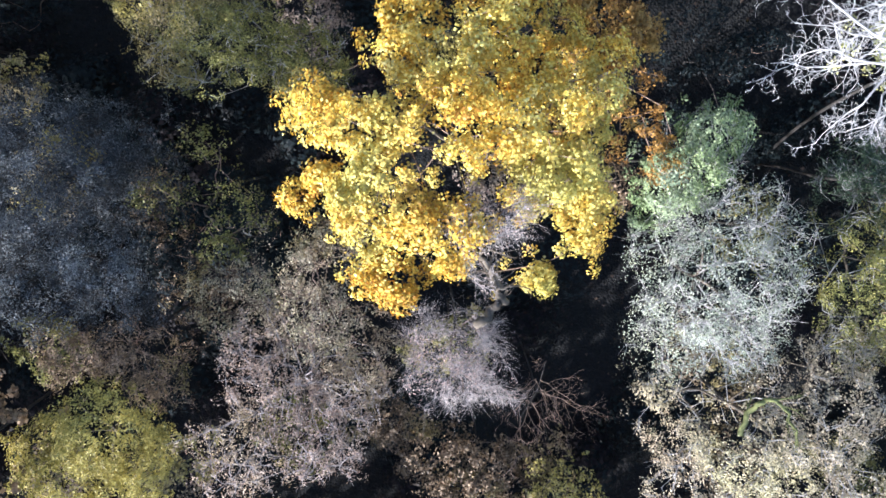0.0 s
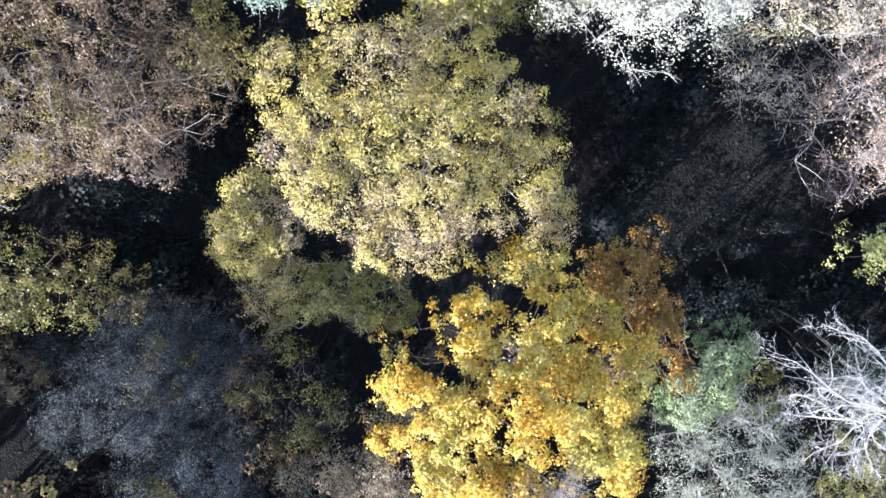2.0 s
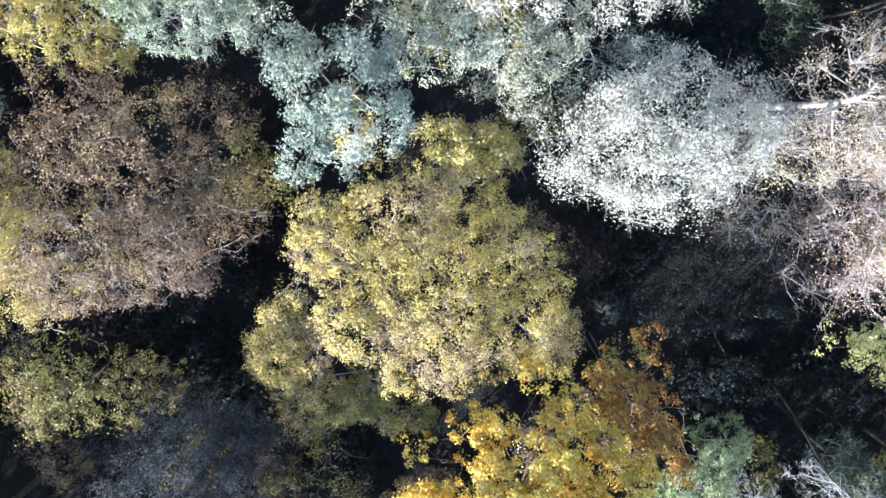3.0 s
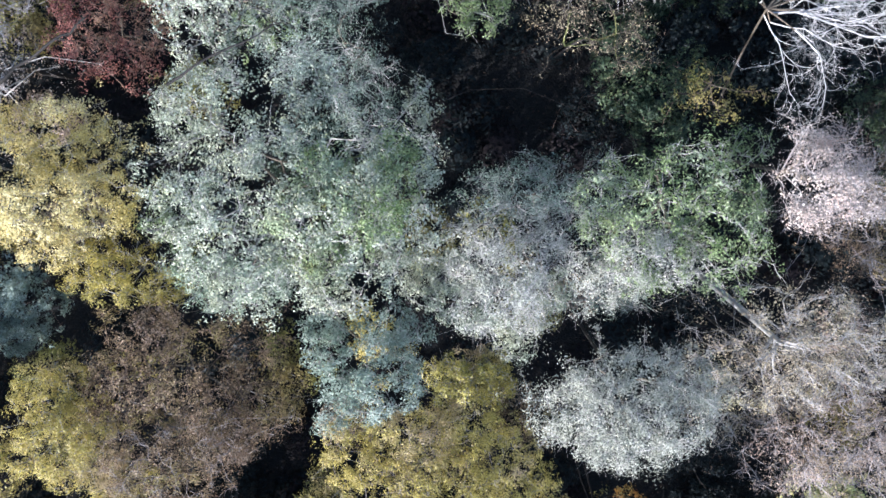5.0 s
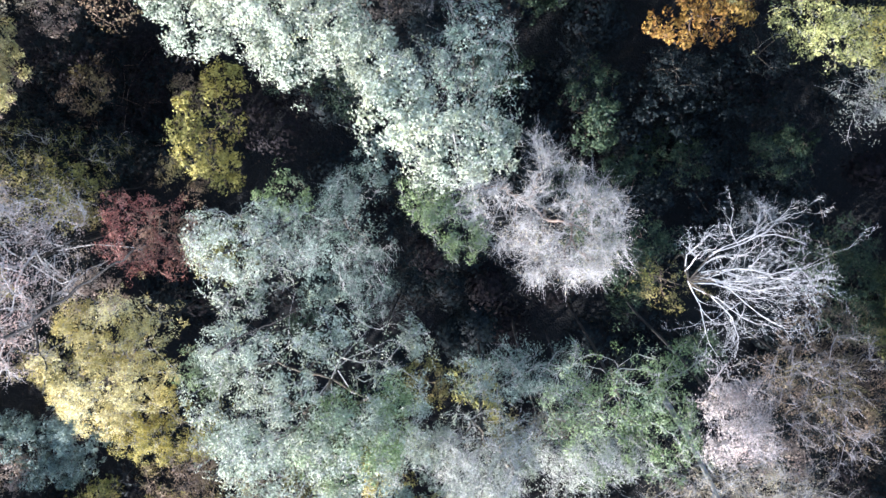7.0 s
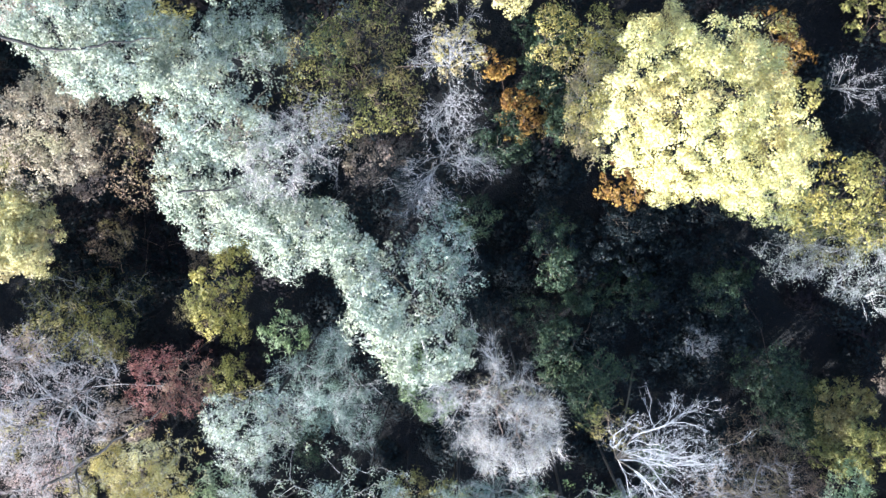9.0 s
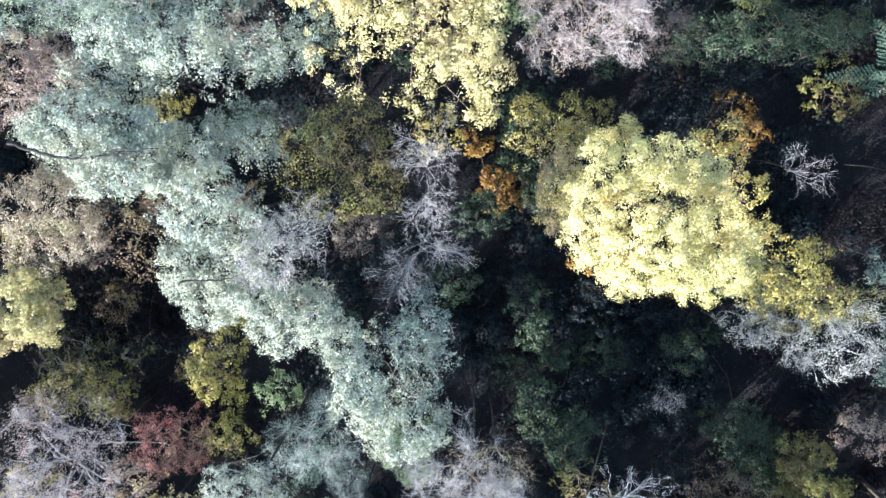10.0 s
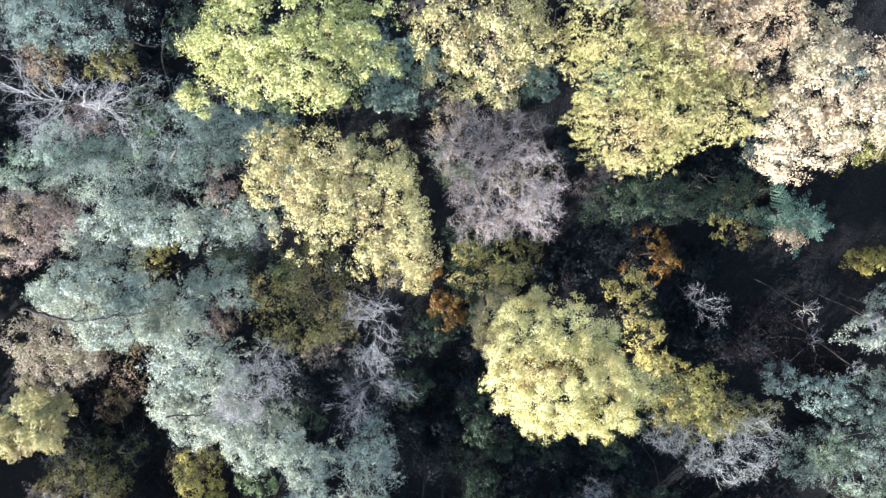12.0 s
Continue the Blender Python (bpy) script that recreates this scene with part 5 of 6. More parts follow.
grow("willow_tree", "pale green willow crown with drooping tips", -6.51, 34.92,
     [(0.46, 0.46, 15.4, 2.45, 1.63, 1.9), (-0.82, -1.13, 15.4, 1.32, 1.04, 1.12), (1.74, -0.46, 15.4, 1.5, 1.37, 1.36), (-1.4, 1.13, 15.4, 1.5, 1.36, 1.35)], leaf='silver', size=0.115, per=52, dens=4.7, tuft=0.49, twig='pale', spray=3, ends=220, spray_len=0.65, small=True, rugged=0.32)
grow("willow_tree", "pale sage willow with a bright leafy tip", -1.31, 31.31,
     [(1.08, -1.35, 19.4, 1.98, 1.44, 1.6), (-1.23, 0.6, 18.5, 1.56, 1.51, 1.46), (-2.06, 2.28, 17, 1.44, 1.47, 1.38), (2.22, -0.9, 19.4, 1.04, 0.94, 0.94), (0.01, -0.64, 19.4, 1.23, 1.11, 1.11)], leaf='silver', size=0.115, per=53, dens=4.7, tuft=0.49, twig='pale', spray=3, ends=220, spray_len=0.65, small=True, rugged=0.32)
# no tree of its own: the sage willow's shaded side, coloured blue-green
grow("poplar_tree", "blue-green crown standing in for the shaded side of a sage willow", 0.40, 33.22,
     [(0.17, 1.19, 15.5, 1.57, 1.57, 1.49), (0.43, -1.05, 15.5, 1.42, 1.64, 1.45), (-0.6, -0.14, 15.5, 1.36, 1.5, 1.36)], leaf='teal', size=0.115, per=22, dens=4.7, tuft=0.49, twig='pale', spray=3, ends=220, spray_len=0.65, small=True, rugged=0.32)
host = grow("willow_tree", "silvery willow spray along dark boughs", -14.13, 44.39,
     [(0.07, -1.09, 16.54, 2.45, 1.35, 1.8), (-2.49, 0.61, 16.05, 2.48, 1.49, 1.88), (1.49, 0.28, 16.4, 1.98, 1.48, 1.64), (-1.09, 1.68, 16.36, 2.69, 1.47, 1.98), (2.03, -1.47, 16.54, 1.24, 1.49, 1.3)], leaf='silver', size=0.115, per=52, dens=4.7, tuft=0.49, twig='pale', spray=3, ends=300, spray_len=0.65, small=True, rugged=0.32, bark='dark')
bare_limb(host, [(-18.15, 44.98, 18.20), (-16.74, 44.48, 18.20), (-15.45, 43.99, 18.20), (-13.32, 44.11, 18.20), (-10.96, 44.22, 18.20)], "dark", 0.09)
grow("hornbeam_tree", "olive-brown thinning hornbeam crown", -3.64, 42.18,
     [(-1.69, 0.55, 10.53, 2.3, 2.58, 2.32), (0.46, 1.85, 10.24, 2.32, 2.32, 2.2), (-0.45, -1.57, 10.31, 2.33, 1.75, 1.94), (1.68, -0.83, 10.03, 1.77, 2.06, 1.82)], leaf='olive', size=0.115, per=16, dens=4.7, tuft=0.49, twig='warm', spray=3, ends=220, spray_len=0.65, small=True, rugged=0.32)
grow("hornbeam_tree", "tan and beige hornbeam crown", -20.60, 40.63,
     [(-0.39, 0.57, 10.6, 2.73, 2.01, 2.25), (0.79, 2.26, 10.66, 2.32, 1.45, 1.79), (-1.65, -1.78, 10.31, 2.33, 1.75, 1.94), (1.25, -1.06, 10.31, 1.77, 1.47, 1.54)], leaf='beige', size=0.115, per=32, dens=4.7, tuft=0.49, twig='warm', spray=3, ends=220, spray_len=0.65, small=True, rugged=0.32)
grow("hornbeam_tree", "brown leaf clusters along open hornbeam branches", -16.49, 39.62,
     [(-1.11, 0.39, 9.16, 2.11, 1.81, 1.86), (-0.11, -2.17, 9.45, 1.81, 1.51, 1.57), (1.22, 1.77, 9.8, 1.35, 1.2, 1.22)], leaf='brown', size=0.132, aspect=0.8, small=True, per=12, dens=2.6, tuft=0.47, rugged=0.34, holes=-0.95, gaps=-0.3)
grow("oak_tree", "pale yellow-tan oak crown", -24.07, 35.06,
     [(0.92, -0.58, 10.21, 1.62, 1.62, 1.54), (0.62, 1.36, 10.21, 1.77, 1.48, 1.54), (-1.54, -0.78, 9.93, 1.77, 2.07, 1.82)], leaf='straw', size=0.132, aspect=0.8, small=True, per=80, dens=4.3, tuft=0.47, rugged=0.34, holes=-0.95)
grow("oak_tree", "tan leaf clusters of a small oak", -23.65, 28.25,
     [(-1.82, 0.1, 6.98, 1.76, 1.6, 1.59), (0.22, 0.94, 6.59, 1.62, 1.3, 1.39), (1.6, -1.04, 6.39, 1.63, 1.3, 1.39)], leaf='tan', size=0.132, aspect=0.8, small=True, per=14, dens=4.3, tuft=0.47, rugged=0.34, holes=-0.95)
grow("oak_bush", "undergrowth beside a willow, deep shade in its leaf colour", -21.23, 30.04,
     [(-1.68, 3.66, 1.5, 3.98, 2.89, 3), (0.01, 0.37, 1.29, 3.26, 2.17, 2.58), (-4.76, 0.64, 1.2, 3.26, 1.81, 2.41), (8.55, -2.66, 1.03, 2.53, 1.81, 2.06), (-2.12, -2.01, 1.03, 2.53, 1.81, 2.06)], leaf='dark', size=0.184, per=24, dens=2.6, tuft=0.5, ends=60, category='bush', small=True, rugged=0.4)
snag("hawthorn_tree", "bare white twiggy hawthorn top", 1.39, 42.14,
     [(0.23, 1.57, 16, 1.14, 1.52, 1.25), (0.02, 0.35, 16, 1.4, 1.53, 1.39), (-0.26, -1.9, 16, 1.81, 1.29, 1.45)], bark='pale', limbs=7, sides=(8, 6, 3), radius=0.014, crook=0.14, fork=0.6, spread=0.85, lift=0.02)
snag("hawthorn_tree", "bare white hawthorn with a haze of fine twigs", 0.52, 37.80,
     [(0.87, 0.83, 15, 1.74, 1.48, 1.52), (0.15, 0.08, 15, 1.89, 1.21, 1.44), (-1.01, -0.92, 15, 1.63, 1.14, 1.29)], bark='pale', limbs=7, sides=(8, 6, 3), radius=0.014, crook=0.14, fork=0.6, spread=0.85, lift=0.02, per=0, size=0.07)
grow("dogwood_bush", "orange leaved bush among green undergrowth", 4.89, 40.92,
     [(0.64, -1.66, 4.77, 1.52, 1.35, 1.37), (0.22, -0.28, 4.66, 1.03, 1.03, 0.98), (-0.86, 1.94, 4.8, 1.09, 1.09, 1.04)], leaf='orange', size=0.184, per=34, dens=2.6, tuft=0.43, ends=80, category='bush', small=True, rugged=0.38, holes=-0.3)
grow("hazel_bush", "dark green hazel bush near an orange dogwood", 6.82, 41.03,
     [(-2.27, -3.14, 2.8, 1.76, 1.41, 1.51), (0.83, 3.52, 2.99, 2.09, 1.74, 1.82), (0.06, 0.89, 2.64, 1.76, 1.76, 1.67), (1.38, -1.28, 2.55, 1.59, 2.11, 1.76)], leaf='green', size=0.184, per=32, dens=4.3, tuft=0.43, ends=80, category='bush', small=True, rugged=0.38)
grow("lime_tree", "dense pale lemon-yellow lime tree in full sun", 12.03, 39.77,
     [(-1.78, 2.19, 18.98, 1.65, 1.51, 1.5), (0.52, 1.7, 18.79, 1.79, 1.56, 1.59), (-2.85, 0.36, 19.04, 1.64, 1.59, 1.54), (-0.52, -0.26, 18.68, 2.38, 2.04, 2.1), (-2.98, -1.59, 18.97, 1.34, 1.2, 1.21), (-0.46, -2.22, 18.93, 2.05, 1.41, 1.64), (1.95, -2.62, 19, 1.83, 1.28, 1.48), (2.06, -0.33, 18.94, 1.74, 1.51, 1.54), (3.35, -2.14, 19.08, 0.84, 0.84, 0.8), (2.4, 1.46, 18.73, 0.98, 1.22, 1.04), (-1.7, 3.46, 18.88, 1.17, 0.93, 1), (1.9, -3.87, 18.6, 1.8, 0.91, 1.22), (-1.43, -3.16, 18.6, 1.69, 0.96, 1.21), (3.99, -1.98, 18.6, 1.19, 1.07, 1.07)], leaf='lemon', size=0.092, aspect=0.8, small=True, per=95, dens=4.0, tuft=0.47, rugged=0.42, holes=-0.7, core=0.25, gaps=-0.85, ends=260)
grow("maple_tree", "yellow-green maple crown lit beside a dark gap", 19.34, 34.00,
     [(-2.12, 0.7, 7, 1.64, 1.36, 1.42), (-0, -0.03, 7, 1.99, 1.36, 1.56), (2.11, -0.66, 7, 1.71, 1.56, 1.55)], leaf='lime', size=0.1, per=34, dens=5, tuft=0.4, twig='pale', spray=3, ends=180, small=True, rugged=0.38)
grow("maple_tree", "tan-orange maple edge behind a lemon-yellow crown", 17.90, 39.95,
     [(-0.93, 2.65, 12.95, 1.25, 1.11, 1.12), (0.8, -2.58, 12.89, 1.12, 0.95, 0.98), (0.14, -0.07, 12.34, 1.12, 1.68, 1.33)], leaf='tan', size=0.132, aspect=0.8, small=True, per=40, dens=4.3, tuft=0.47, rugged=0.34, holes=-0.2, gaps=-0.2)
grow("spindle_bush", "orange-brown bush in the shade of a yellow tree", 12.12, 35.36,
     [(-0.93, -0.08, 6.5, 1.59, 1.59, 1.51), (0.92, 0.08, 6.5, 1.73, 1.29, 1.42)], leaf='orange', size=0.184, per=34, dens=2.6, tuft=0.43, ends=80, category='bush', small=True, rugged=0.38, holes=-0.3)
snag("blackthorn_bush", "small white twiggy bush at a dark clearing", 22.47, 40.12,
     [(0, 0, 9, 1.23, 1.53, 1.3)], bark='pale', limbs=7, sides=(7, 4, 3), radius=0.012, crook=0.2, fork=0.2, lift=0.04)
grow("maple_tree", "yellow-green maple branch over a pale bush", 21.50, 34.39,
     [(-0.07, 0.4, 11.21, 2.01, 1.44, 1.64), (-1.63, -0.72, 10.93, 2.03, 1.16, 1.52), (1.24, -1.49, 11.04, 1.74, 1.45, 1.51), (0.46, 1.82, 11.31, 1.74, 0.87, 1.24)], leaf='mustard', size=0.132, aspect=0.8, small=True, per=20, dens=4.3, tuft=0.47, rugged=0.34, holes=-0.3, gaps=-0.3)
grow("willow_tree", "white-grey feathery willow at a dark clearing", 21.74, 30.96,
     [(0.59, -0.59, 9.73, 2.22, 1.78, 1.9), (2.98, -1.67, 9.87, 2.07, 1.63, 1.76), (-1.56, 0.04, 9.11, 1.82, 1.37, 1.52), (4.4, -0.18, 9.94, 1.78, 1.78, 1.69)], leaf='chalk', size=0.069, per=14, dens=7.1, tuft=0.47, twig='pale', spray=5, ends=300, spray_len=0.65, small=True, rugged=0.35)
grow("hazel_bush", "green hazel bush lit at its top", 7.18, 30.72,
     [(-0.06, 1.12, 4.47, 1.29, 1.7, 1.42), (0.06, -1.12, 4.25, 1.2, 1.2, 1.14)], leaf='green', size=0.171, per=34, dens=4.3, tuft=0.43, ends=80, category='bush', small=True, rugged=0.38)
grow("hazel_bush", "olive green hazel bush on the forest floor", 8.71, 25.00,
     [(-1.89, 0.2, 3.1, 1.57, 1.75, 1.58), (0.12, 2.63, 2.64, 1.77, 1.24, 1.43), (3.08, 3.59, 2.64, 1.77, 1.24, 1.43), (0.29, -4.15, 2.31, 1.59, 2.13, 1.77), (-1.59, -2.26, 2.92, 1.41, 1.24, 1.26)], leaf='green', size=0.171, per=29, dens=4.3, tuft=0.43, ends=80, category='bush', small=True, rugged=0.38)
grow("hazel_bush", "hazel bush in a dark clearing, shade in its dim green", 21.67, 21.69,
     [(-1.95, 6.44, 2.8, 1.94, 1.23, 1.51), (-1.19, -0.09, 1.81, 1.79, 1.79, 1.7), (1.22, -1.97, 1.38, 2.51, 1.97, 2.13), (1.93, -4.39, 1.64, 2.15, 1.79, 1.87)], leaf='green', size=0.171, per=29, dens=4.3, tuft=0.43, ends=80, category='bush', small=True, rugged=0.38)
grow("maple_bush", "olive yellow bush near a brown beech", 25.28, 17.84,
     [(-0.34, 1.62, 4.93, 1.84, 2, 1.82), (-0.76, -0.89, 4.49, 2.03, 1.69, 1.76), (1.11, -0.74, 5.01, 1.67, 2, 1.74)], leaf='olive', size=0.171, per=34, dens=4.3, tuft=0.43, ends=80, category='bush', small=True, rugged=0.38)
grow("beech_tree", "brown-grey twiggy beech in the shade", 20.11, 16.18,
     [(-0.56, 1.79, 5.09, 2.47, 2.3, 2.27), (-1.28, -0.87, 5.17, 2.63, 1.97, 2.19), (1.84, -0.91, 5.48, 2.3, 1.65, 1.88)], leaf='brown', size=0.069, per=18, dens=7.1, tuft=0.47, twig='warm', spray=6, ends=260, spray_len=0.65, small=True, rugged=0.35)
grow("bramble", "undergrowth in a deep clearing, shade in its dark blue-green", 12.76, 27.26,
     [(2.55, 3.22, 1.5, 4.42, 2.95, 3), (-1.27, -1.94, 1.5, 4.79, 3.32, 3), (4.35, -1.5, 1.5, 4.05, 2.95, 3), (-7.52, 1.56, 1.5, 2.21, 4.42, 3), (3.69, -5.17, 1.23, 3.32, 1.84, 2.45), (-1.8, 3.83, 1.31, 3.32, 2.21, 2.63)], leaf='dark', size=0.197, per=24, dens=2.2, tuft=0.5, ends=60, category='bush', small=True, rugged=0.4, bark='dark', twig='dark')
grow("blackthorn_bush", "thin grey bare branches over a dark clearing", 15.81, 24.84,
     [(0, 0, 4.95, 1.22, 1.29, 1.19)], leaf='chalk', size=0.063, per=1, dens=6.4, tuft=0.45, bark='warm', thick=0.75, twig='pale', spray=5, ends=110, spray_len=0.7, small=True, rugged=0.45, gaps=-0.65, holes=-0.5, core=0.15, tip=0.0052, category='bush')
grow("bramble", "undergrowth in a hollow, deep shade in its dark green", -0.91, 23.52,
     [(-3.91, -0.62, 1.27, 2.82, 2.51, 2.53), (-4.98, 2.52, 1.04, 2.51, 1.88, 2.08), (-1.29, 1.71, 0.69, 1.61, 1.28, 1.37), (10.19, -3.61, 0.97, 2.51, 1.57, 1.94)], leaf='dark', size=0.161, per=24, dens=2.2, tuft=0.5, ends=60, category='bush', small=True, rugged=0.4, bark='dark', twig='dark')
# the silvery willow's side away from the sun, shade given as blue-green leaf
grow("willow_tree", "willow side at a clearing, its shade coloured as grey-blue leaf", -6.39, 25.75,
     [(-0.99, 0.28, 10.72, 2.22, 1.98, 1.99), (0.83, -2.29, 10.23, 1.52, 2.02, 1.68), (0.16, 2.01, 10.59, 1.52, 1.27, 1.32)], leaf='teal', size=0.069, per=32, dens=7.1, tuft=0.47, twig='pale', spray=6, ends=220, spray_len=0.65, small=True, rugged=0.35)
grow("maple_tree", "olive-tan maple half hidden by a lemon-yellow crown", 8.76, 40.57,
     [(-0.32, 0.04, 10.15, 1.33, 1.78, 1.48), (0.66, 2.29, 10.09, 1.2, 1.2, 1.14), (-0.34, -2.33, 9.89, 1.2, 1.2, 1.14)], leaf='tan', size=0.115, per=52, dens=4.7, tuft=0.49, twig='pale', spray=3, ends=220, spray_len=0.65, small=True, rugged=0.32)
grow("oak_tree", "straw-gold oak with ragged leafy boughs", 1.21, 49.54,
     [(-3.58, 3.61, 19.73, 1.44, 1.18, 1.25), (-2.78, 1.23, 19.57, 1.83, 1.57, 1.61), (-0.22, 2.59, 19.65, 2.08, 1.56, 1.73), (-0.76, -0.23, 19.55, 1.95, 1.69, 1.73), (2.08, 1.65, 19.59, 1.95, 1.82, 1.79), (2.67, -1.01, 19.5, 1.83, 1.7, 1.67), (3.34, -2.94, 19.52, 1.32, 1.32, 1.25), (2.94, -4.56, 19.51, 1.01, 0.8, 0.86), (-4.9, 1.92, 19.57, 1.06, 1.06, 1.01), (1.21, -2.25, 19.57, 1.06, 1.06, 1.01)], leaf='straw', size=0.109, aspect=0.8, small=True, per=62, dens=4.3, tuft=0.47, rugged=0.45, holes=-0.5, gaps=-0.6, ends=260)
grow("ash_tree", "pinkish grey ash with a misty crown of bare twigs", 9.31, 50.24,
     [(-0.03, -1.04, 16.37, 2.4, 1.97, 2.08), (1.47, 0.26, 16.3, 2.13, 1.98, 1.95), (-0.98, -2.69, 16.46, 2, 1.14, 1.49), (-1.65, 0.51, 16.01, 1.73, 1.73, 1.64), (2.27, -2.07, 16.21, 1.58, 1.44, 1.44), (-1.56, 2.17, 16.22, 2.01, 1.43, 1.63), (0.49, 2.87, 16.01, 2.02, 1.44, 1.64)], leaf='pinkbeige', size=0.069, per=13, dens=7.1, tuft=0.47, twig='lilac', spray=9, ends=800, spray_len=0.65, small=True, rugged=0.35)
weep("weeping_willow", "yellow-green weeping willow with hanging leafy shoots", 17.45, 54.33,
     [(-1.29, 1.06, 18, 2.6, 2.31, 2.33), (0.7, -0.53, 18.03, 2.46, 2.17, 2.2), (-1.9, -1.5, 17.78, 2.06, 2.06, 1.95), (1.32, 1.71, 18, 2.6, 2.31, 2.33), (3.38, -1.01, 17.85, 2.34, 2.04, 2.08), (-0.11, -2.83, 17.64, 2.23, 1.34, 1.69), (-2.1, 3.1, 18.13, 2.18, 2.03, 2)], strands=3200)
weep("weeping_willow", "peach-orange weeping willow top", 21.29, 57.53,
     [(0.12, -0.84, 17.95, 2.48, 1.75, 2.01), (1.79, 0.14, 18.09, 2.19, 1.75, 1.87), (-1.91, 0.7, 18.16, 2.33, 1.46, 1.8)], leaf='peach', strands=1400)
grow("maple_tree", "maple under a weeping willow, shade put into its dark green leaves", 20.67, 47.74,
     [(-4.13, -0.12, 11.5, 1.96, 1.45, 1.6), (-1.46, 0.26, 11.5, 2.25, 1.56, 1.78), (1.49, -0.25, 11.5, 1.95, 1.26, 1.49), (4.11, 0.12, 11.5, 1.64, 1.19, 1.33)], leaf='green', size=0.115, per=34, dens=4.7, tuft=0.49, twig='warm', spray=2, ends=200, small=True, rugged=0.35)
grow("oak_tree", "cream and beige oak crown at a dark gap", 26.96, 52.99,
     [(-0.61, 1.67, 17.21, 1.95, 1.8, 1.78), (-2.01, -0.27, 17.14, 1.8, 1.65, 1.64), (0.97, -0.49, 17.03, 2.1, 1.8, 1.85), (-0.67, -2.17, 16.83, 1.97, 1.52, 1.66), (2.51, -1.2, 16.97, 1.81, 1.81, 1.72), (1.69, 1.5, 17.28, 1.8, 1.8, 1.71), (0.11, 3.67, 16.86, 1.81, 1.81, 1.72), (-2, -2.71, 16.54, 1.39, 1.23, 1.25)], leaf='cream', size=0.115, aspect=0.8, small=True, per=52, dens=4.3, tuft=0.47, rugged=0.45, holes=-0.5)
fir("fir_tree", "small blue-green fir with dead white twigs", 29.82, 45.12, 10.6, 2.5)
grow("hawthorn_bush", "tan dead-leaved bush beside a fir", 28.53, 44.34,
     [(-0.42, 0.2, 9.22, 0.96, 0.59, 0.74), (0.42, -0.2, 9.46, 0.59, 0.44, 0.5)], leaf='peach', size=0.115, per=34, dens=4.3, tuft=0.43, ends=80, category='bush', small=True, rugged=0.38)
grow("dogwood_bush", "rust and yellow bush beside a fir", 27.27, 44.34,
     [(-0.62, 0.47, 3, 1.89, 1.68, 1.69), (0.62, -0.47, 3, 1.69, 1.47, 1.5)], leaf='olive', size=0.197, per=26, dens=2.0, tuft=0.43, ends=80, category='bush', small=True, rugged=0.38, holes=-0.3)
grow("dogwood_bush", "orange-brown bush in a dark clearing", 20.40, 42.73,
     [(0, 0, 4.5, 1.99, 1.9, 1.85)], leaf='orange', size=0.197, per=30, dens=2.6, tuft=0.43, ends=80, category='bush', small=True, rugged=0.38, holes=-0.3)
grow("dogwood_bush", "yellow bush at the edge of a birch stand", 37.39, 40.94,
     [(0, 0, 1.99, 1.47, 1.18, 1.26)], leaf='mustard', size=0.197, per=34, dens=4.3, tuft=0.43, ends=80, category='bush', small=True, rugged=0.38)
grow("oak_tree", "bright yellow-green oak with ragged leaf masses", -1.94, 57.68,
     [(-2.7, 0.58, 19.82, 1.82, 1.54, 1.6), (-4.86, -1.76, 19.67, 1.2, 1, 1.05), (-0.5, 1.19, 20.14, 2.08, 1.66, 1.78), (1.88, -0.07, 20.03, 2.08, 1.67, 1.78), (4.26, 0.81, 20.21, 2.08, 1.52, 1.71), (4.95, -0.59, 20.22, 1.4, 1.12, 1.2), (-1.47, -1.18, 19.82, 1.96, 1.4, 1.6), (2.17, -2.01, 19.77, 1.7, 1.13, 1.34), (0.99, 2.16, 19.92, 3.04, 1.38, 2.1), (-4.7, 0.88, 19.97, 0.86, 0.72, 0.75)], leaf='lime', size=0.115, aspect=0.8, small=True, per=60, dens=4.3, tuft=0.47, rugged=0.5, holes=-0.4, gaps=-0.5, ends=260)
grow("oak_tree", "pale gold oak with open leaf clusters", 8.91, 57.24,
     [(-2.21, 0.79, 18.95, 1.73, 1.44, 1.51), (-0.28, -0.47, 18.88, 1.59, 1.3, 1.38), (1.23, 0.54, 18.67, 2.02, 1.73, 1.78), (-2.08, -1.16, 18.57, 1.32, 1.17, 1.18), (0.51, -1.93, 18.57, 1.32, 1.17, 1.18), (2.94, 0.15, 18.6, 1.6, 1.46, 1.45), (-0.11, 2.07, 18.26, 3.17, 1.44, 2.19)], leaf='straw', size=0.115, aspect=0.8, small=True, per=40, dens=4.3, tuft=0.47, rugged=0.34, holes=-0.95, gaps=-0.4)
grow("hazel_bush", "green leafy understorey between oaks", 6.51, 56.27,
     [(-2.57, 1.07, 6.76, 2.27, 1.89, 1.97), (-3.84, -0.71, 7.21, 1.89, 1.32, 1.53), (6.41, -0.37, 7.21, 1.7, 1.51, 1.53)], leaf='sage', size=0.197, per=34, dens=4.3, tuft=0.43, ends=80, category='bush', small=True, rugged=0.38)
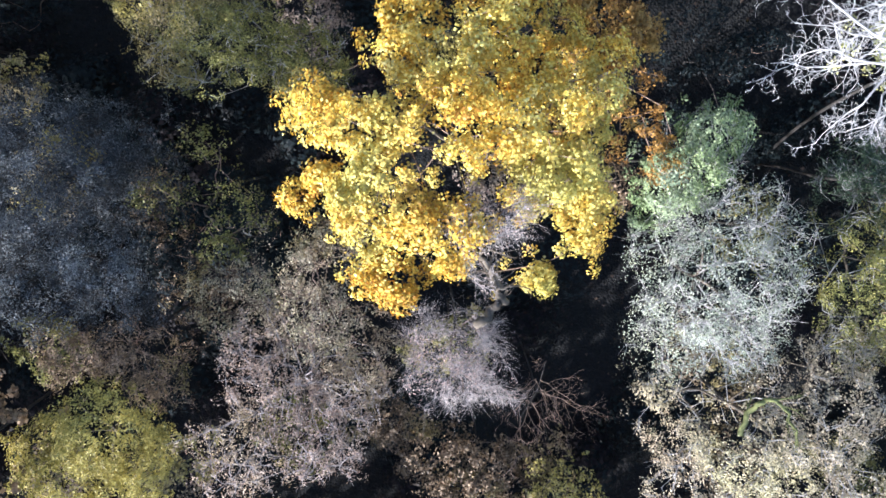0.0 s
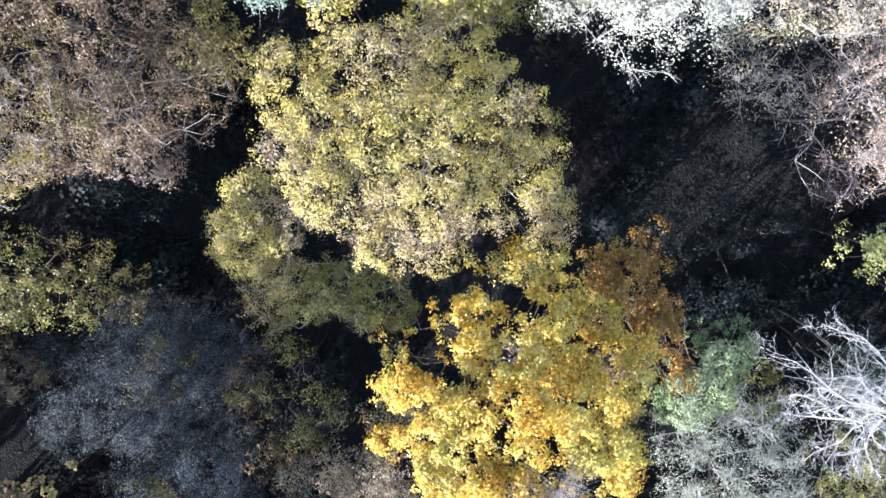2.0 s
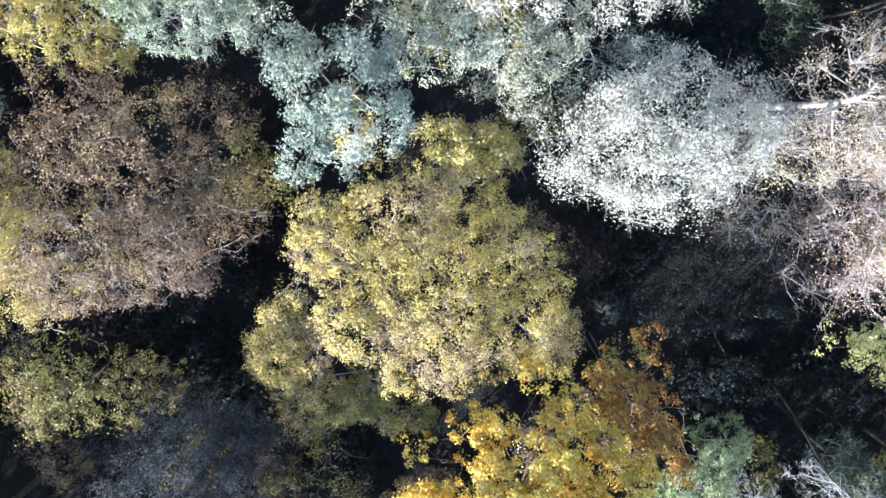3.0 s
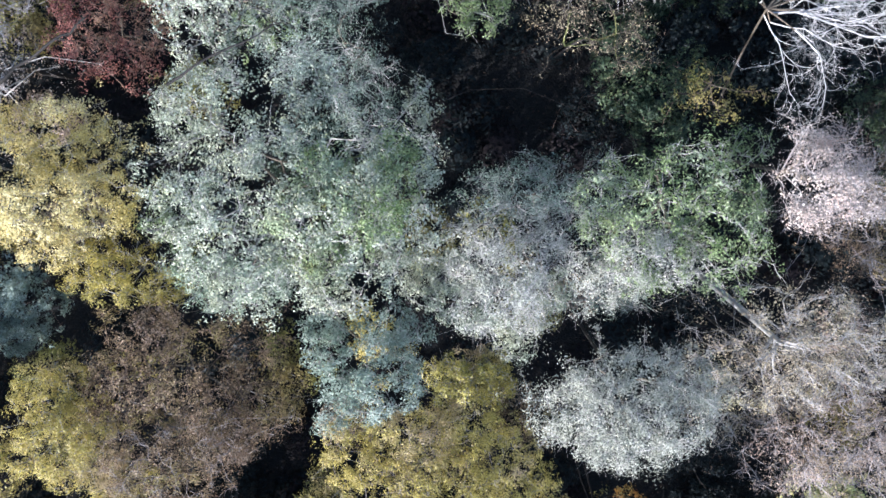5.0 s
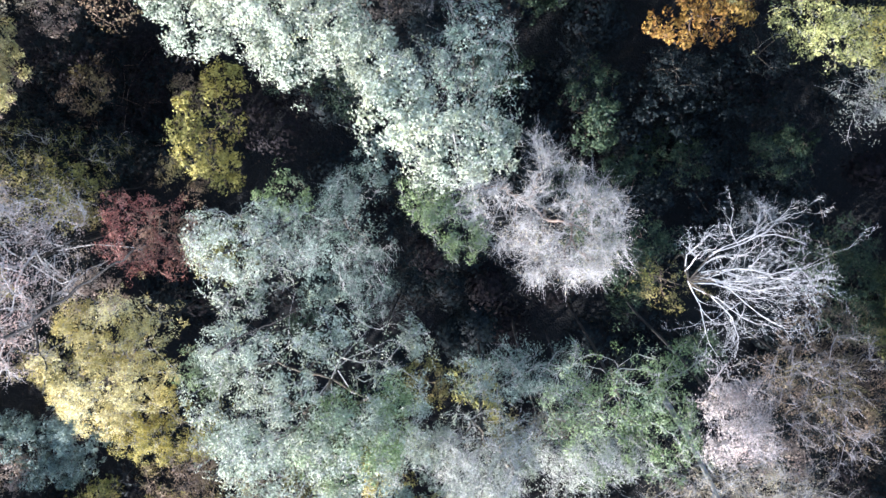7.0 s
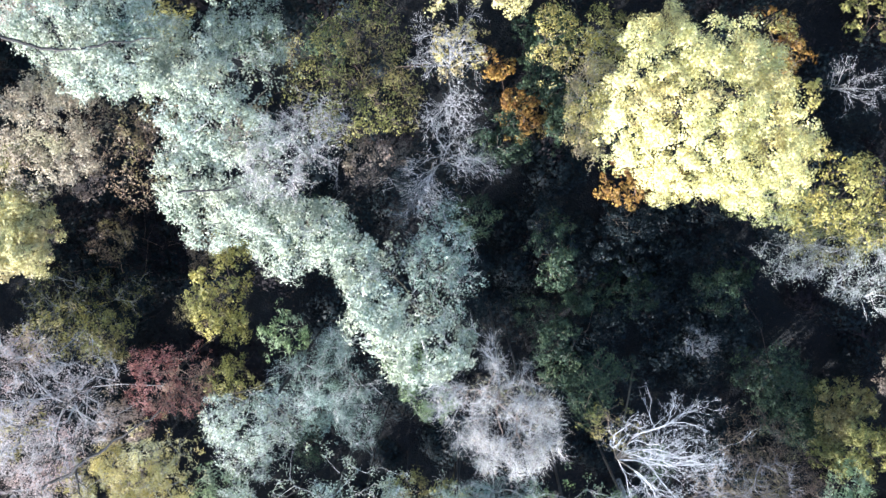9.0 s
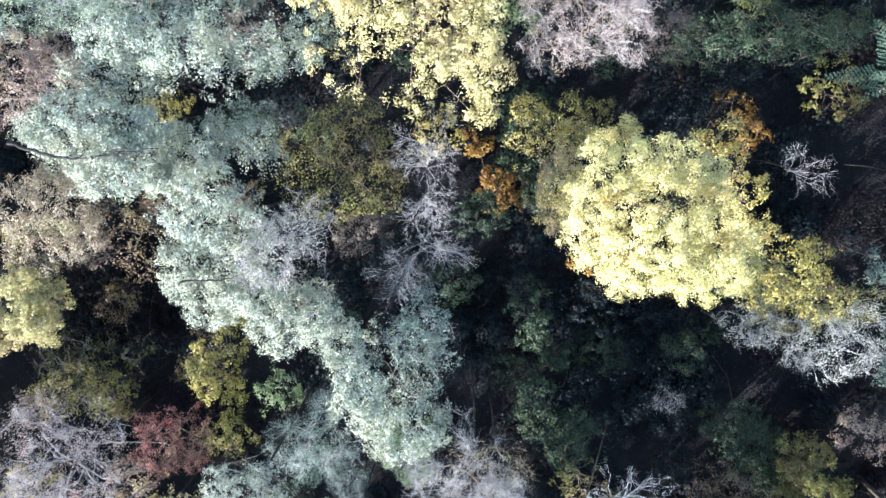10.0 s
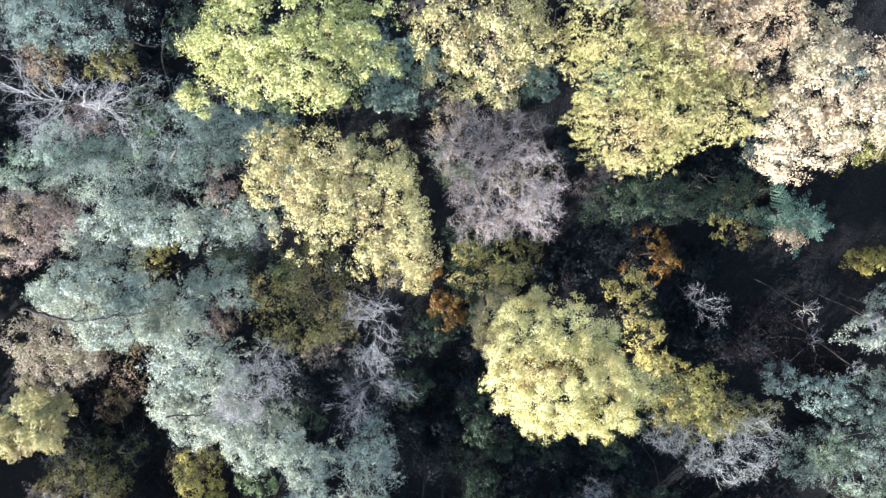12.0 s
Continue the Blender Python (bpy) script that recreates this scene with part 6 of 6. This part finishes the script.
snag("oak_tree", "bare grey tree with wide crooked boughs", -16.48, 56.40,
     [(-0.49, 0.75, 14.33, 3.01, 1.9, 2.33), (2.01, -0.41, 14.4, 2.87, 1.28, 1.97), (-2.09, -1.08, 14.62, 2.24, 1.44, 1.74), (4.65, -0.6, 14.49, 1.94, 0.97, 1.38), (-4.08, 1.34, 14.41, 2.54, 2.22, 2.26)], bark='pale', limbs=4, sides=(8, 6, 4), radius=0.03, crook=0.26, fork=0.5, lift=0, spread=0.5)
grow("alder_tree", "green alder leaves under a bare grey tree", -19.57, 53.21,
     [(-2.88, -0.68, 8.41, 2.91, 1.64, 2.16), (0.23, 0.62, 8.75, 2.18, 1.64, 1.81), (2.66, 0.05, 8.36, 2.56, 1.46, 1.91)], leaf='sage', size=0.115, per=32, dens=4.7, tuft=0.49, twig='pale', spray=3, ends=220, spray_len=0.65, small=True, rugged=0.32)
grow("willow_tree", "grey-green misty willow in the half shade", -12.18, 52.56,
     [(-1.68, -1.44, 12.2, 2.68, 1.84, 2.15), (1.37, 0.78, 11.92, 2.03, 2.03, 1.93), (-4.21, -0.92, 12.11, 2.37, 1.52, 1.85), (4.52, 1.58, 11.4, 2.4, 1.71, 1.95)], leaf='sage', size=0.069, per=21, dens=7.1, tuft=0.47, twig='pale', spray=6, ends=260, spray_len=0.65, small=True, rugged=0.35)
grow("willow_tree", "silver-blue willow boughs in full light", -10.46, 48.68,
     [(-1.71, 0.66, 15.75, 2.33, 1.4, 1.77), (1.18, 0.11, 15.65, 2.33, 1.4, 1.77), (4.39, -0.16, 15.34, 2.2, 1.57, 1.79), (-3.86, -0.62, 15.19, 2.51, 1.57, 1.94)], leaf='silver', size=0.115, per=38, dens=4.7, tuft=0.49, twig='pale', spray=3, ends=220, spray_len=0.65, small=True, rugged=0.32)
grow("willow_tree", "dim blue-green willow under oak boughs", -12.78, 56.81,
     [(4.02, -3.38, 8.32, 2.55, 2.18, 2.25), (2.02, -4.73, 8.67, 2.18, 1.82, 1.9), (6.92, -2.48, 8.84, 2.18, 1.46, 1.73), (-5.36, 4.69, 7.63, 4, 2.18, 2.94), (-7.6, 5.9, 8.15, 3.27, 1.82, 2.42)], leaf='teal', size=0.115, per=29, dens=4.7, tuft=0.49, twig='pale', spray=3, ends=220, spray_len=0.65, small=True, rugged=0.32)
grow("beech_tree", "pinkish brown beech crown with sparse leaves", -21.24, 48.87,
     [(-0.9, -1.08, 10.32, 2.27, 2.1, 2.08), (-0.68, 1.2, 10.74, 2.1, 1.4, 1.66), (1.58, -0.12, 10.49, 1.76, 1.41, 1.51)], leaf='pinkbeige', size=0.115, per=29, dens=4.7, tuft=0.49, twig='lilac', spray=3, ends=220, spray_len=0.65, small=True, rugged=0.32)
grow("maple_tree", "yellow-olive crown above a white bush", 23.27, 32.57,
     [(-0.63, -0.71, 8.2, 2.57, 1.65, 2), (2.92, -0.97, 8.15, 2.21, 1.48, 1.75)], leaf='olive', size=0.115, per=20, dens=4.7, tuft=0.49, twig='pale', spray=3, ends=220, spray_len=0.65, small=True, rugged=0.32)
grow("willow_tree", "grey-green feathery willow at the clearing edge", 34.88, 27.13,
     [(-0.21, 0.61, 4.3, 2.94, 2.55, 2.61), (-3.24, -0.9, 4.68, 2.35, 2.35, 2.23), (2.06, 3.29, 4.68, 2.35, 2.35, 2.23), (1.4, -3, 4.68, 2.74, 1.96, 2.23)], leaf='sage', size=0.115, per=24, dens=4.7, tuft=0.49, twig='pale', spray=4, ends=220, spray_len=0.65, small=True, rugged=0.32)
grow("willow_tree", "pale green leafy sapling among birch trunks", 37.25, 36.76,
     [(-1.1, -0.5, 5.23, 1.76, 1.76, 1.68), (1.1, 0.5, 4.68, 2.35, 2.35, 2.23)], leaf='silver', size=0.115, per=35, dens=4.7, tuft=0.49, twig='pale', spray=3, ends=220, spray_len=0.65, small=True, rugged=0.32)
grow("birch_bush", "thin birch saplings in a stand, shade in their near-black leaf colour", 33.38, 34.49,
     [(0.02, 2.88, 1.75, 1.19, 0.68, 0.89), (0.65, 0.01, 1.29, 1.91, 0.93, 1.35), (2.7, -3.46, 1.33, 3.89, 1.73, 2.67), (-3.37, 0.58, 1.25, 2.64, 2.64, 2.51)], leaf='bracken', size=0.171, per=24, dens=2.6, tuft=0.5, ends=60, category='bush', small=True, rugged=0.4)
grow("bramble", "undergrowth on the floor of a clearing, shade in its dark colour", 19.98, 43.24,
     [(-3.26, -0.08, 1.32, 3, 2.57, 2.64), (3.83, -7.67, 1.5, 3.85, 3, 3), (-7.17, -1.2, 1.12, 2.57, 2.14, 2.24), (6.27, 5.38, 2.31, 4.45, 1.62, 2.89), (0.33, 3.57, 1.2, 3.36, 1.68, 2.4)], leaf='dark', size=0.208, per=24, dens=2.2, tuft=0.5, ends=60, category='bush', small=True, rugged=0.4, bark='dark', twig='dark')
birch("birch_tree", "thin white birch in a dark crowded stand", 29.77, 39.37, 9.5, (0.10, -0.15))
birch("birch_tree", "thin white birch in a dark crowded stand", 34.01, 38.30, 9.5, (0.10, -0.15))
birch("birch_tree", "thin white birch in a dark crowded stand", 33.81, 34.37, 8, (-0.10, 0.15))
birch("birch_tree", "thin white birch in a dark crowded stand", 31.55, 36.34, 6.5, (0.10, 0.05))
birch("birch_tree", "thin white birch in a dark crowded stand", 36.36, 37.84, 9, (-0.10, -0.05))
young(-26.1, 1.7, 8.8, "pinkbeige", "young beech with pinkish beige leaves")
young(-24.5, 6.8, 11.4, "tan", "young maple with tan and olive leaves")
young(-27.0, 12.8, 10.2, "pinkbeige", "young beech with pinkish beige leaves")
young(-24.7, 18.3, 7.6, "tan", "young maple with tan and olive leaves")
young(-26.0, 23.1, 11.3, "tan", "young maple with tan and olive leaves")
young(-26.5, 27.6, 9.3, "pinkbeige", "young beech with pinkish beige leaves")
young(-24.7, 33.9, 8.2, "pinkbeige", "young beech with pinkish beige leaves")
young(-24.7, 39.0, 10.0, "olive", "young oak in olive leaf in the half light")
young(-26.8, 44.9, 10.5, "tan", "young maple with tan and olive leaves")
young(-26.9, 49.5, 8.6, "green", "young hazel with green leaves, dimmed in colour for shade")
young(-26.4, 60.9, 7.2, "fern", "young alder with light green leaves")
young(-21.1, -9.2, 9.4, "olive", "young oak in olive leaf in the half light")
young(-20.7, -2.0, 9.2, "brown", "young beech in fading brown leaf")
young(-21.0, 1.3, 8.8, "tan", "young maple with tan and olive leaves")
young(-21.0, 8.3, 11.1, "olive", "young oak in olive leaf in the half light")
young(-21.5, 11.2, 10.5, "olive", "young oak in olive leaf in the half light")
young(-21.5, 17.8, 7.3, "pinkbeige", "young beech with pinkish beige leaves")
young(-20.1, 23.2, 10.2, "pinkbeige", "young beech with pinkish beige leaves")
young(-20.3, 28.0, 9.2, "olive", "young oak in olive leaf in the half light")
young(-21.2, 34.1, 6.0, "brown", "young beech in fading brown leaf")
young(-22.0, 38.2, 7.3, "pinkbeige", "young beech with pinkish beige leaves")
young(-21.1, 44.2, 7.5, "teal", "young poplar with dim blue-green leaves")
young(-20.7, 49.6, 9.7, "pinkbeige", "young beech with pinkish beige leaves")
young(-19.4, 55.2, 7.4, "pinkbeige", "young beech with pinkish beige leaves")
young(-20.1, 59.7, 10.4, "brown", "young beech in fading brown leaf")
young(-15.4, -14.4, 8.6, "pinkbeige", "young beech with pinkish beige leaves")
young(-16.0, -9.3, 7.5, "olive", "young oak in olive leaf in the half light")
young(-14.2, -2.5, 8.9, "tan", "young maple with tan and olive leaves")
young(-16.9, 1.3, 7.8, "tan", "young maple with tan and olive leaves")
young(-14.2, 6.8, 9.5, "pinkbeige", "young beech with pinkish beige leaves")
young(-15.9, 13.2, 9.7, "pinkbeige", "young beech with pinkish beige leaves")
young(-15.3, 18.2, 9.2, "fern", "young alder with light green leaves")
young(-14.2, 24.5, 7.0, "olive", "young oak in olive leaf in the half light")
young(-15.8, 28.8, 6.5, "brown", "young beech in fading brown leaf")
young(-14.5, 32.5, 6.0, "brown", "young beech in fading brown leaf")
young(-16.2, 40.4, 8.0, "brown", "young beech in fading brown leaf")
young(-14.4, 45.8, 10.2, "tan", "young maple with tan and olive leaves")
young(-14.4, 49.3, 10.4, "green", "young hazel with green leaves, dimmed in colour for shade")
young(-14.1, 55.7, 8.7, "fern", "young alder with light green leaves")
young(-14.5, 58.9, 11.2, "olive", "young oak in olive leaf in the half light")
young(-10.6, -13.6, 8.7, "tan", "young maple with tan and olive leaves")
young(-9.7, -7.5, 7.5, "brown", "young beech in fading brown leaf")
young(-10.5, -4.1, 7.7, "brown", "young beech in fading brown leaf")
young(-9.3, 3.0, 8.2, "olive", "young oak in olive leaf in the half light")
young(-8.7, 7.7, 7.4, "pinkbeige", "young beech with pinkish beige leaves")
young(-9.7, 11.1, 10.0, "olive", "young oak in olive leaf in the half light")
young(-10.1, 19.1, 7.1, "green", "young hazel with green leaves, dimmed in colour for shade")
young(-8.7, 22.1, 9.0, "teal", "young poplar with dim blue-green leaves")
young(-10.4, 27.3, 7.2, "fern", "young alder with light green leaves")
young(-9.3, 34.4, 7.6, "green", "young hazel with green leaves, dimmed in colour for shade")
young(-10.8, 40.2, 7.6, "pinkbeige", "young beech with pinkish beige leaves")
young(-9.8, 45.5, 9.4, "green", "young hazel with green leaves, dimmed in colour for shade")
young(-9.2, 50.2, 10.7, "pinkbeige", "young beech with pinkish beige leaves")
young(-10.9, 56.1, 9.3, "teal", "young poplar with dim blue-green leaves")
young(-9.5, 60.9, 11.3, "green", "young hazel with green leaves, dimmed in colour for shade")
young(-6.0, -12.9, 7.0, "olive", "young oak in olive leaf in the half light")
young(-5.6, -8.8, 6.5, "pinkbeige", "young beech with pinkish beige leaves")
young(-3.9, -4.0, 7.7, "brown", "young beech in fading brown leaf")
young(-5.2, 3.1, 7.8, "pinkbeige", "young beech with pinkish beige leaves")
young(-3.5, 8.0, 11.5, "tan", "young maple with tan and olive leaves")
young(-5.4, 12.6, 11.2, "tan", "young maple with tan and olive leaves")
young(-3.5, 17.1, 8.2, "olive", "young oak in olive leaf in the half light")
young(-5.3, 29.4, 8.1, "teal", "young poplar with dim blue-green leaves")
young(-5.3, 32.3, 7.7, "green", "young hazel with green leaves, dimmed in colour for shade")
young(-3.9, 38.0, 8.1, "pinkbeige", "young beech with pinkish beige leaves")
young(-5.0, 44.7, 9.5, "green", "young hazel with green leaves, dimmed in colour for shade")
young(-4.9, 50.8, 7.2, "teal", "young poplar with dim blue-green leaves")
young(-4.9, 55.5, 10.3, "fern", "young alder with light green leaves")
young(-6.3, 59.0, 8.1, "brown", "young beech in fading brown leaf")
young(1.3, -13.3, 9.2, "brown", "young beech in fading brown leaf")
young(0.2, -8.9, 6.5, "olive", "young oak in olive leaf in the half light")
young(1.7, -2.0, 8.6, "pinkbeige", "young beech with pinkish beige leaves")
young(1.6, 2.1, 8.9, "tan", "young maple with tan and olive leaves")
young(1.3, 8.0, 9.8, "brown", "young beech in fading brown leaf")
young(1.5, 13.0, 8.1, "olive", "young oak in olive leaf in the half light")
young(-0.0, 16.9, 11.1, "olive", "young oak in olive leaf in the half light")
young(1.6, 28.6, 5.7, "dark", "young holly with deep shade in its leaf colour")
young(1.9, 33.5, 5.6, "green", "young hazel with green leaves, dimmed in colour for shade")
young(-0.3, 37.7, 5.0, "dark", "young holly with deep shade in its leaf colour")
young(1.7, 44.4, 7.9, "tan", "young maple with tan and olive leaves")
young(0.4, 49.4, 7.3, "green", "young hazel with green leaves, dimmed in colour for shade")
young(0.3, 56.3, 9.0, "green", "young hazel with green leaves, dimmed in colour for shade")
young(1.8, 58.7, 10.1, "teal", "young poplar with dim blue-green leaves")
young(4.7, -14.0, 9.0, "tan", "young maple with tan and olive leaves")
young(6.5, -3.3, 7.1, "brown", "young beech in fading brown leaf")
young(4.7, 1.4, 8.8, "tan", "young maple with tan and olive leaves")
young(4.8, 13.8, 7.0, "pinkbeige", "young beech with pinkish beige leaves")
young(5.9, 27.2, 4.5, "green", "young hazel with green leaves, dimmed in colour for shade")
young(6.8, 32.7, 5.5, "dark", "young holly with deep shade in its leaf colour")
young(4.6, 39.5, 9.0, "green", "young hazel with green leaves, dimmed in colour for shade")
young(6.5, 43.7, 10.1, "tan", "young maple with tan and olive leaves")
young(7.0, 50.3, 9.7, "fern", "young alder with light green leaves")
young(7.0, 53.5, 11.5, "pinkbeige", "young beech with pinkish beige leaves")
young(5.7, 61.4, 7.3, "pinkbeige", "young beech with pinkish beige leaves")
young(11.3, -13.8, 9.3, "brown", "young beech in fading brown leaf")
young(10.5, -9.5, 8.2, "brown", "young beech in fading brown leaf")
young(12.3, -4.2, 6.0, "olive", "young oak in olive leaf in the half light")
young(9.8, 12.6, 5.0, "dark", "young holly with deep shade in its leaf colour")
young(12.3, 17.1, 6.3, "green", "young hazel with green leaves, dimmed in colour for shade")
young(12.0, 27.7, 5.3, "green", "young hazel with green leaves, dimmed in colour for shade")
young(11.8, 32.9, 5.7, "dark", "young holly with deep shade in its leaf colour")
young(11.2, 39.4, 7.1, "green", "young hazel with green leaves, dimmed in colour for shade")
young(10.7, 43.8, 8.6, "olive", "young oak in olive leaf in the half light")
young(12.4, 48.3, 9.6, "green", "young hazel with green leaves, dimmed in colour for shade")
young(10.2, 55.4, 11.4, "green", "young hazel with green leaves, dimmed in colour for shade")
young(10.8, 59.7, 10.2, "brown", "young beech in fading brown leaf")
young(17.3, -15.4, 6.7, "olive", "young oak in olive leaf in the half light")
young(17.8, -7.9, 8.2, "brown", "young beech in fading brown leaf")
young(17.8, -3.7, 8.8, "olive", "young oak in olive leaf in the half light")
young(16.8, 6.2, 8.4, "olive", "young oak in olive leaf in the half light")
young(16.3, 11.1, 8.1, "pinkbeige", "young beech with pinkish beige leaves")
young(16.7, 18.9, 5.0, "dark", "young holly with deep shade in its leaf colour")
young(17.3, 22.5, 4.5, "dark", "young holly with deep shade in its leaf colour")
young(16.6, 28.4, 6.0, "green", "young hazel with green leaves, dimmed in colour for shade")
young(16.8, 33.6, 5.5, "dark", "young holly with deep shade in its leaf colour")
young(17.6, 37.8, 6.1, "green", "young hazel with green leaves, dimmed in colour for shade")
young(16.9, 48.7, 7.8, "pinkbeige", "young beech with pinkish beige leaves")
young(17.6, 55.2, 10.1, "fern", "young alder with light green leaves")
young(16.7, 60.7, 9.0, "teal", "young poplar with dim blue-green leaves")
young(20.8, 13.2, 7.9, "brown", "young beech in fading brown leaf")
young(23.1, 16.8, 11.0, "fern", "young alder with light green leaves")
young(21.9, 22.2, 5.9, "green", "young hazel with green leaves, dimmed in colour for shade")
young(20.5, 32.6, 5.1, "dark", "young holly with deep shade in its leaf colour")
young(20.4, 38.1, 5.1, "green", "young hazel with green leaves, dimmed in colour for shade")
young(21.4, 50.9, 7.4, "olive", "young oak in olive leaf in the half light")
young(21.4, 54.0, 10.6, "olive", "young oak in olive leaf in the half light")
young(20.5, 61.0, 11.1, "tan", "young maple with tan and olive leaves")
young(25.6, 19.0, 5.2, "olive", "young oak in olive leaf in the half light")
young(27.5, 23.0, 8.3, "pinkbeige", "young beech with pinkish beige leaves")
young(28.4, 34.3, 8.4, "teal", "young poplar with dim blue-green leaves")
young(26.7, 50.7, 11.5, "teal", "young poplar with dim blue-green leaves")
young(27.8, 53.7, 10.0, "brown", "young beech in fading brown leaf")
young(25.9, 59.4, 10.5, "brown", "young beech in fading brown leaf")
young(31.4, 23.0, 9.7, "olive", "young oak in olive leaf in the half light")
young(33.2, 26.9, 7.7, "fern", "young alder with light green leaves")
young(31.2, 32.5, 9.7, "teal", "young poplar with dim blue-green leaves")
young(33.1, 50.1, 10.9, "olive", "young oak in olive leaf in the half light")
young(33.4, 55.0, 7.6, "teal", "young poplar with dim blue-green leaves")
young(32.7, 60.8, 10.2, "fern", "young alder with light green leaves")
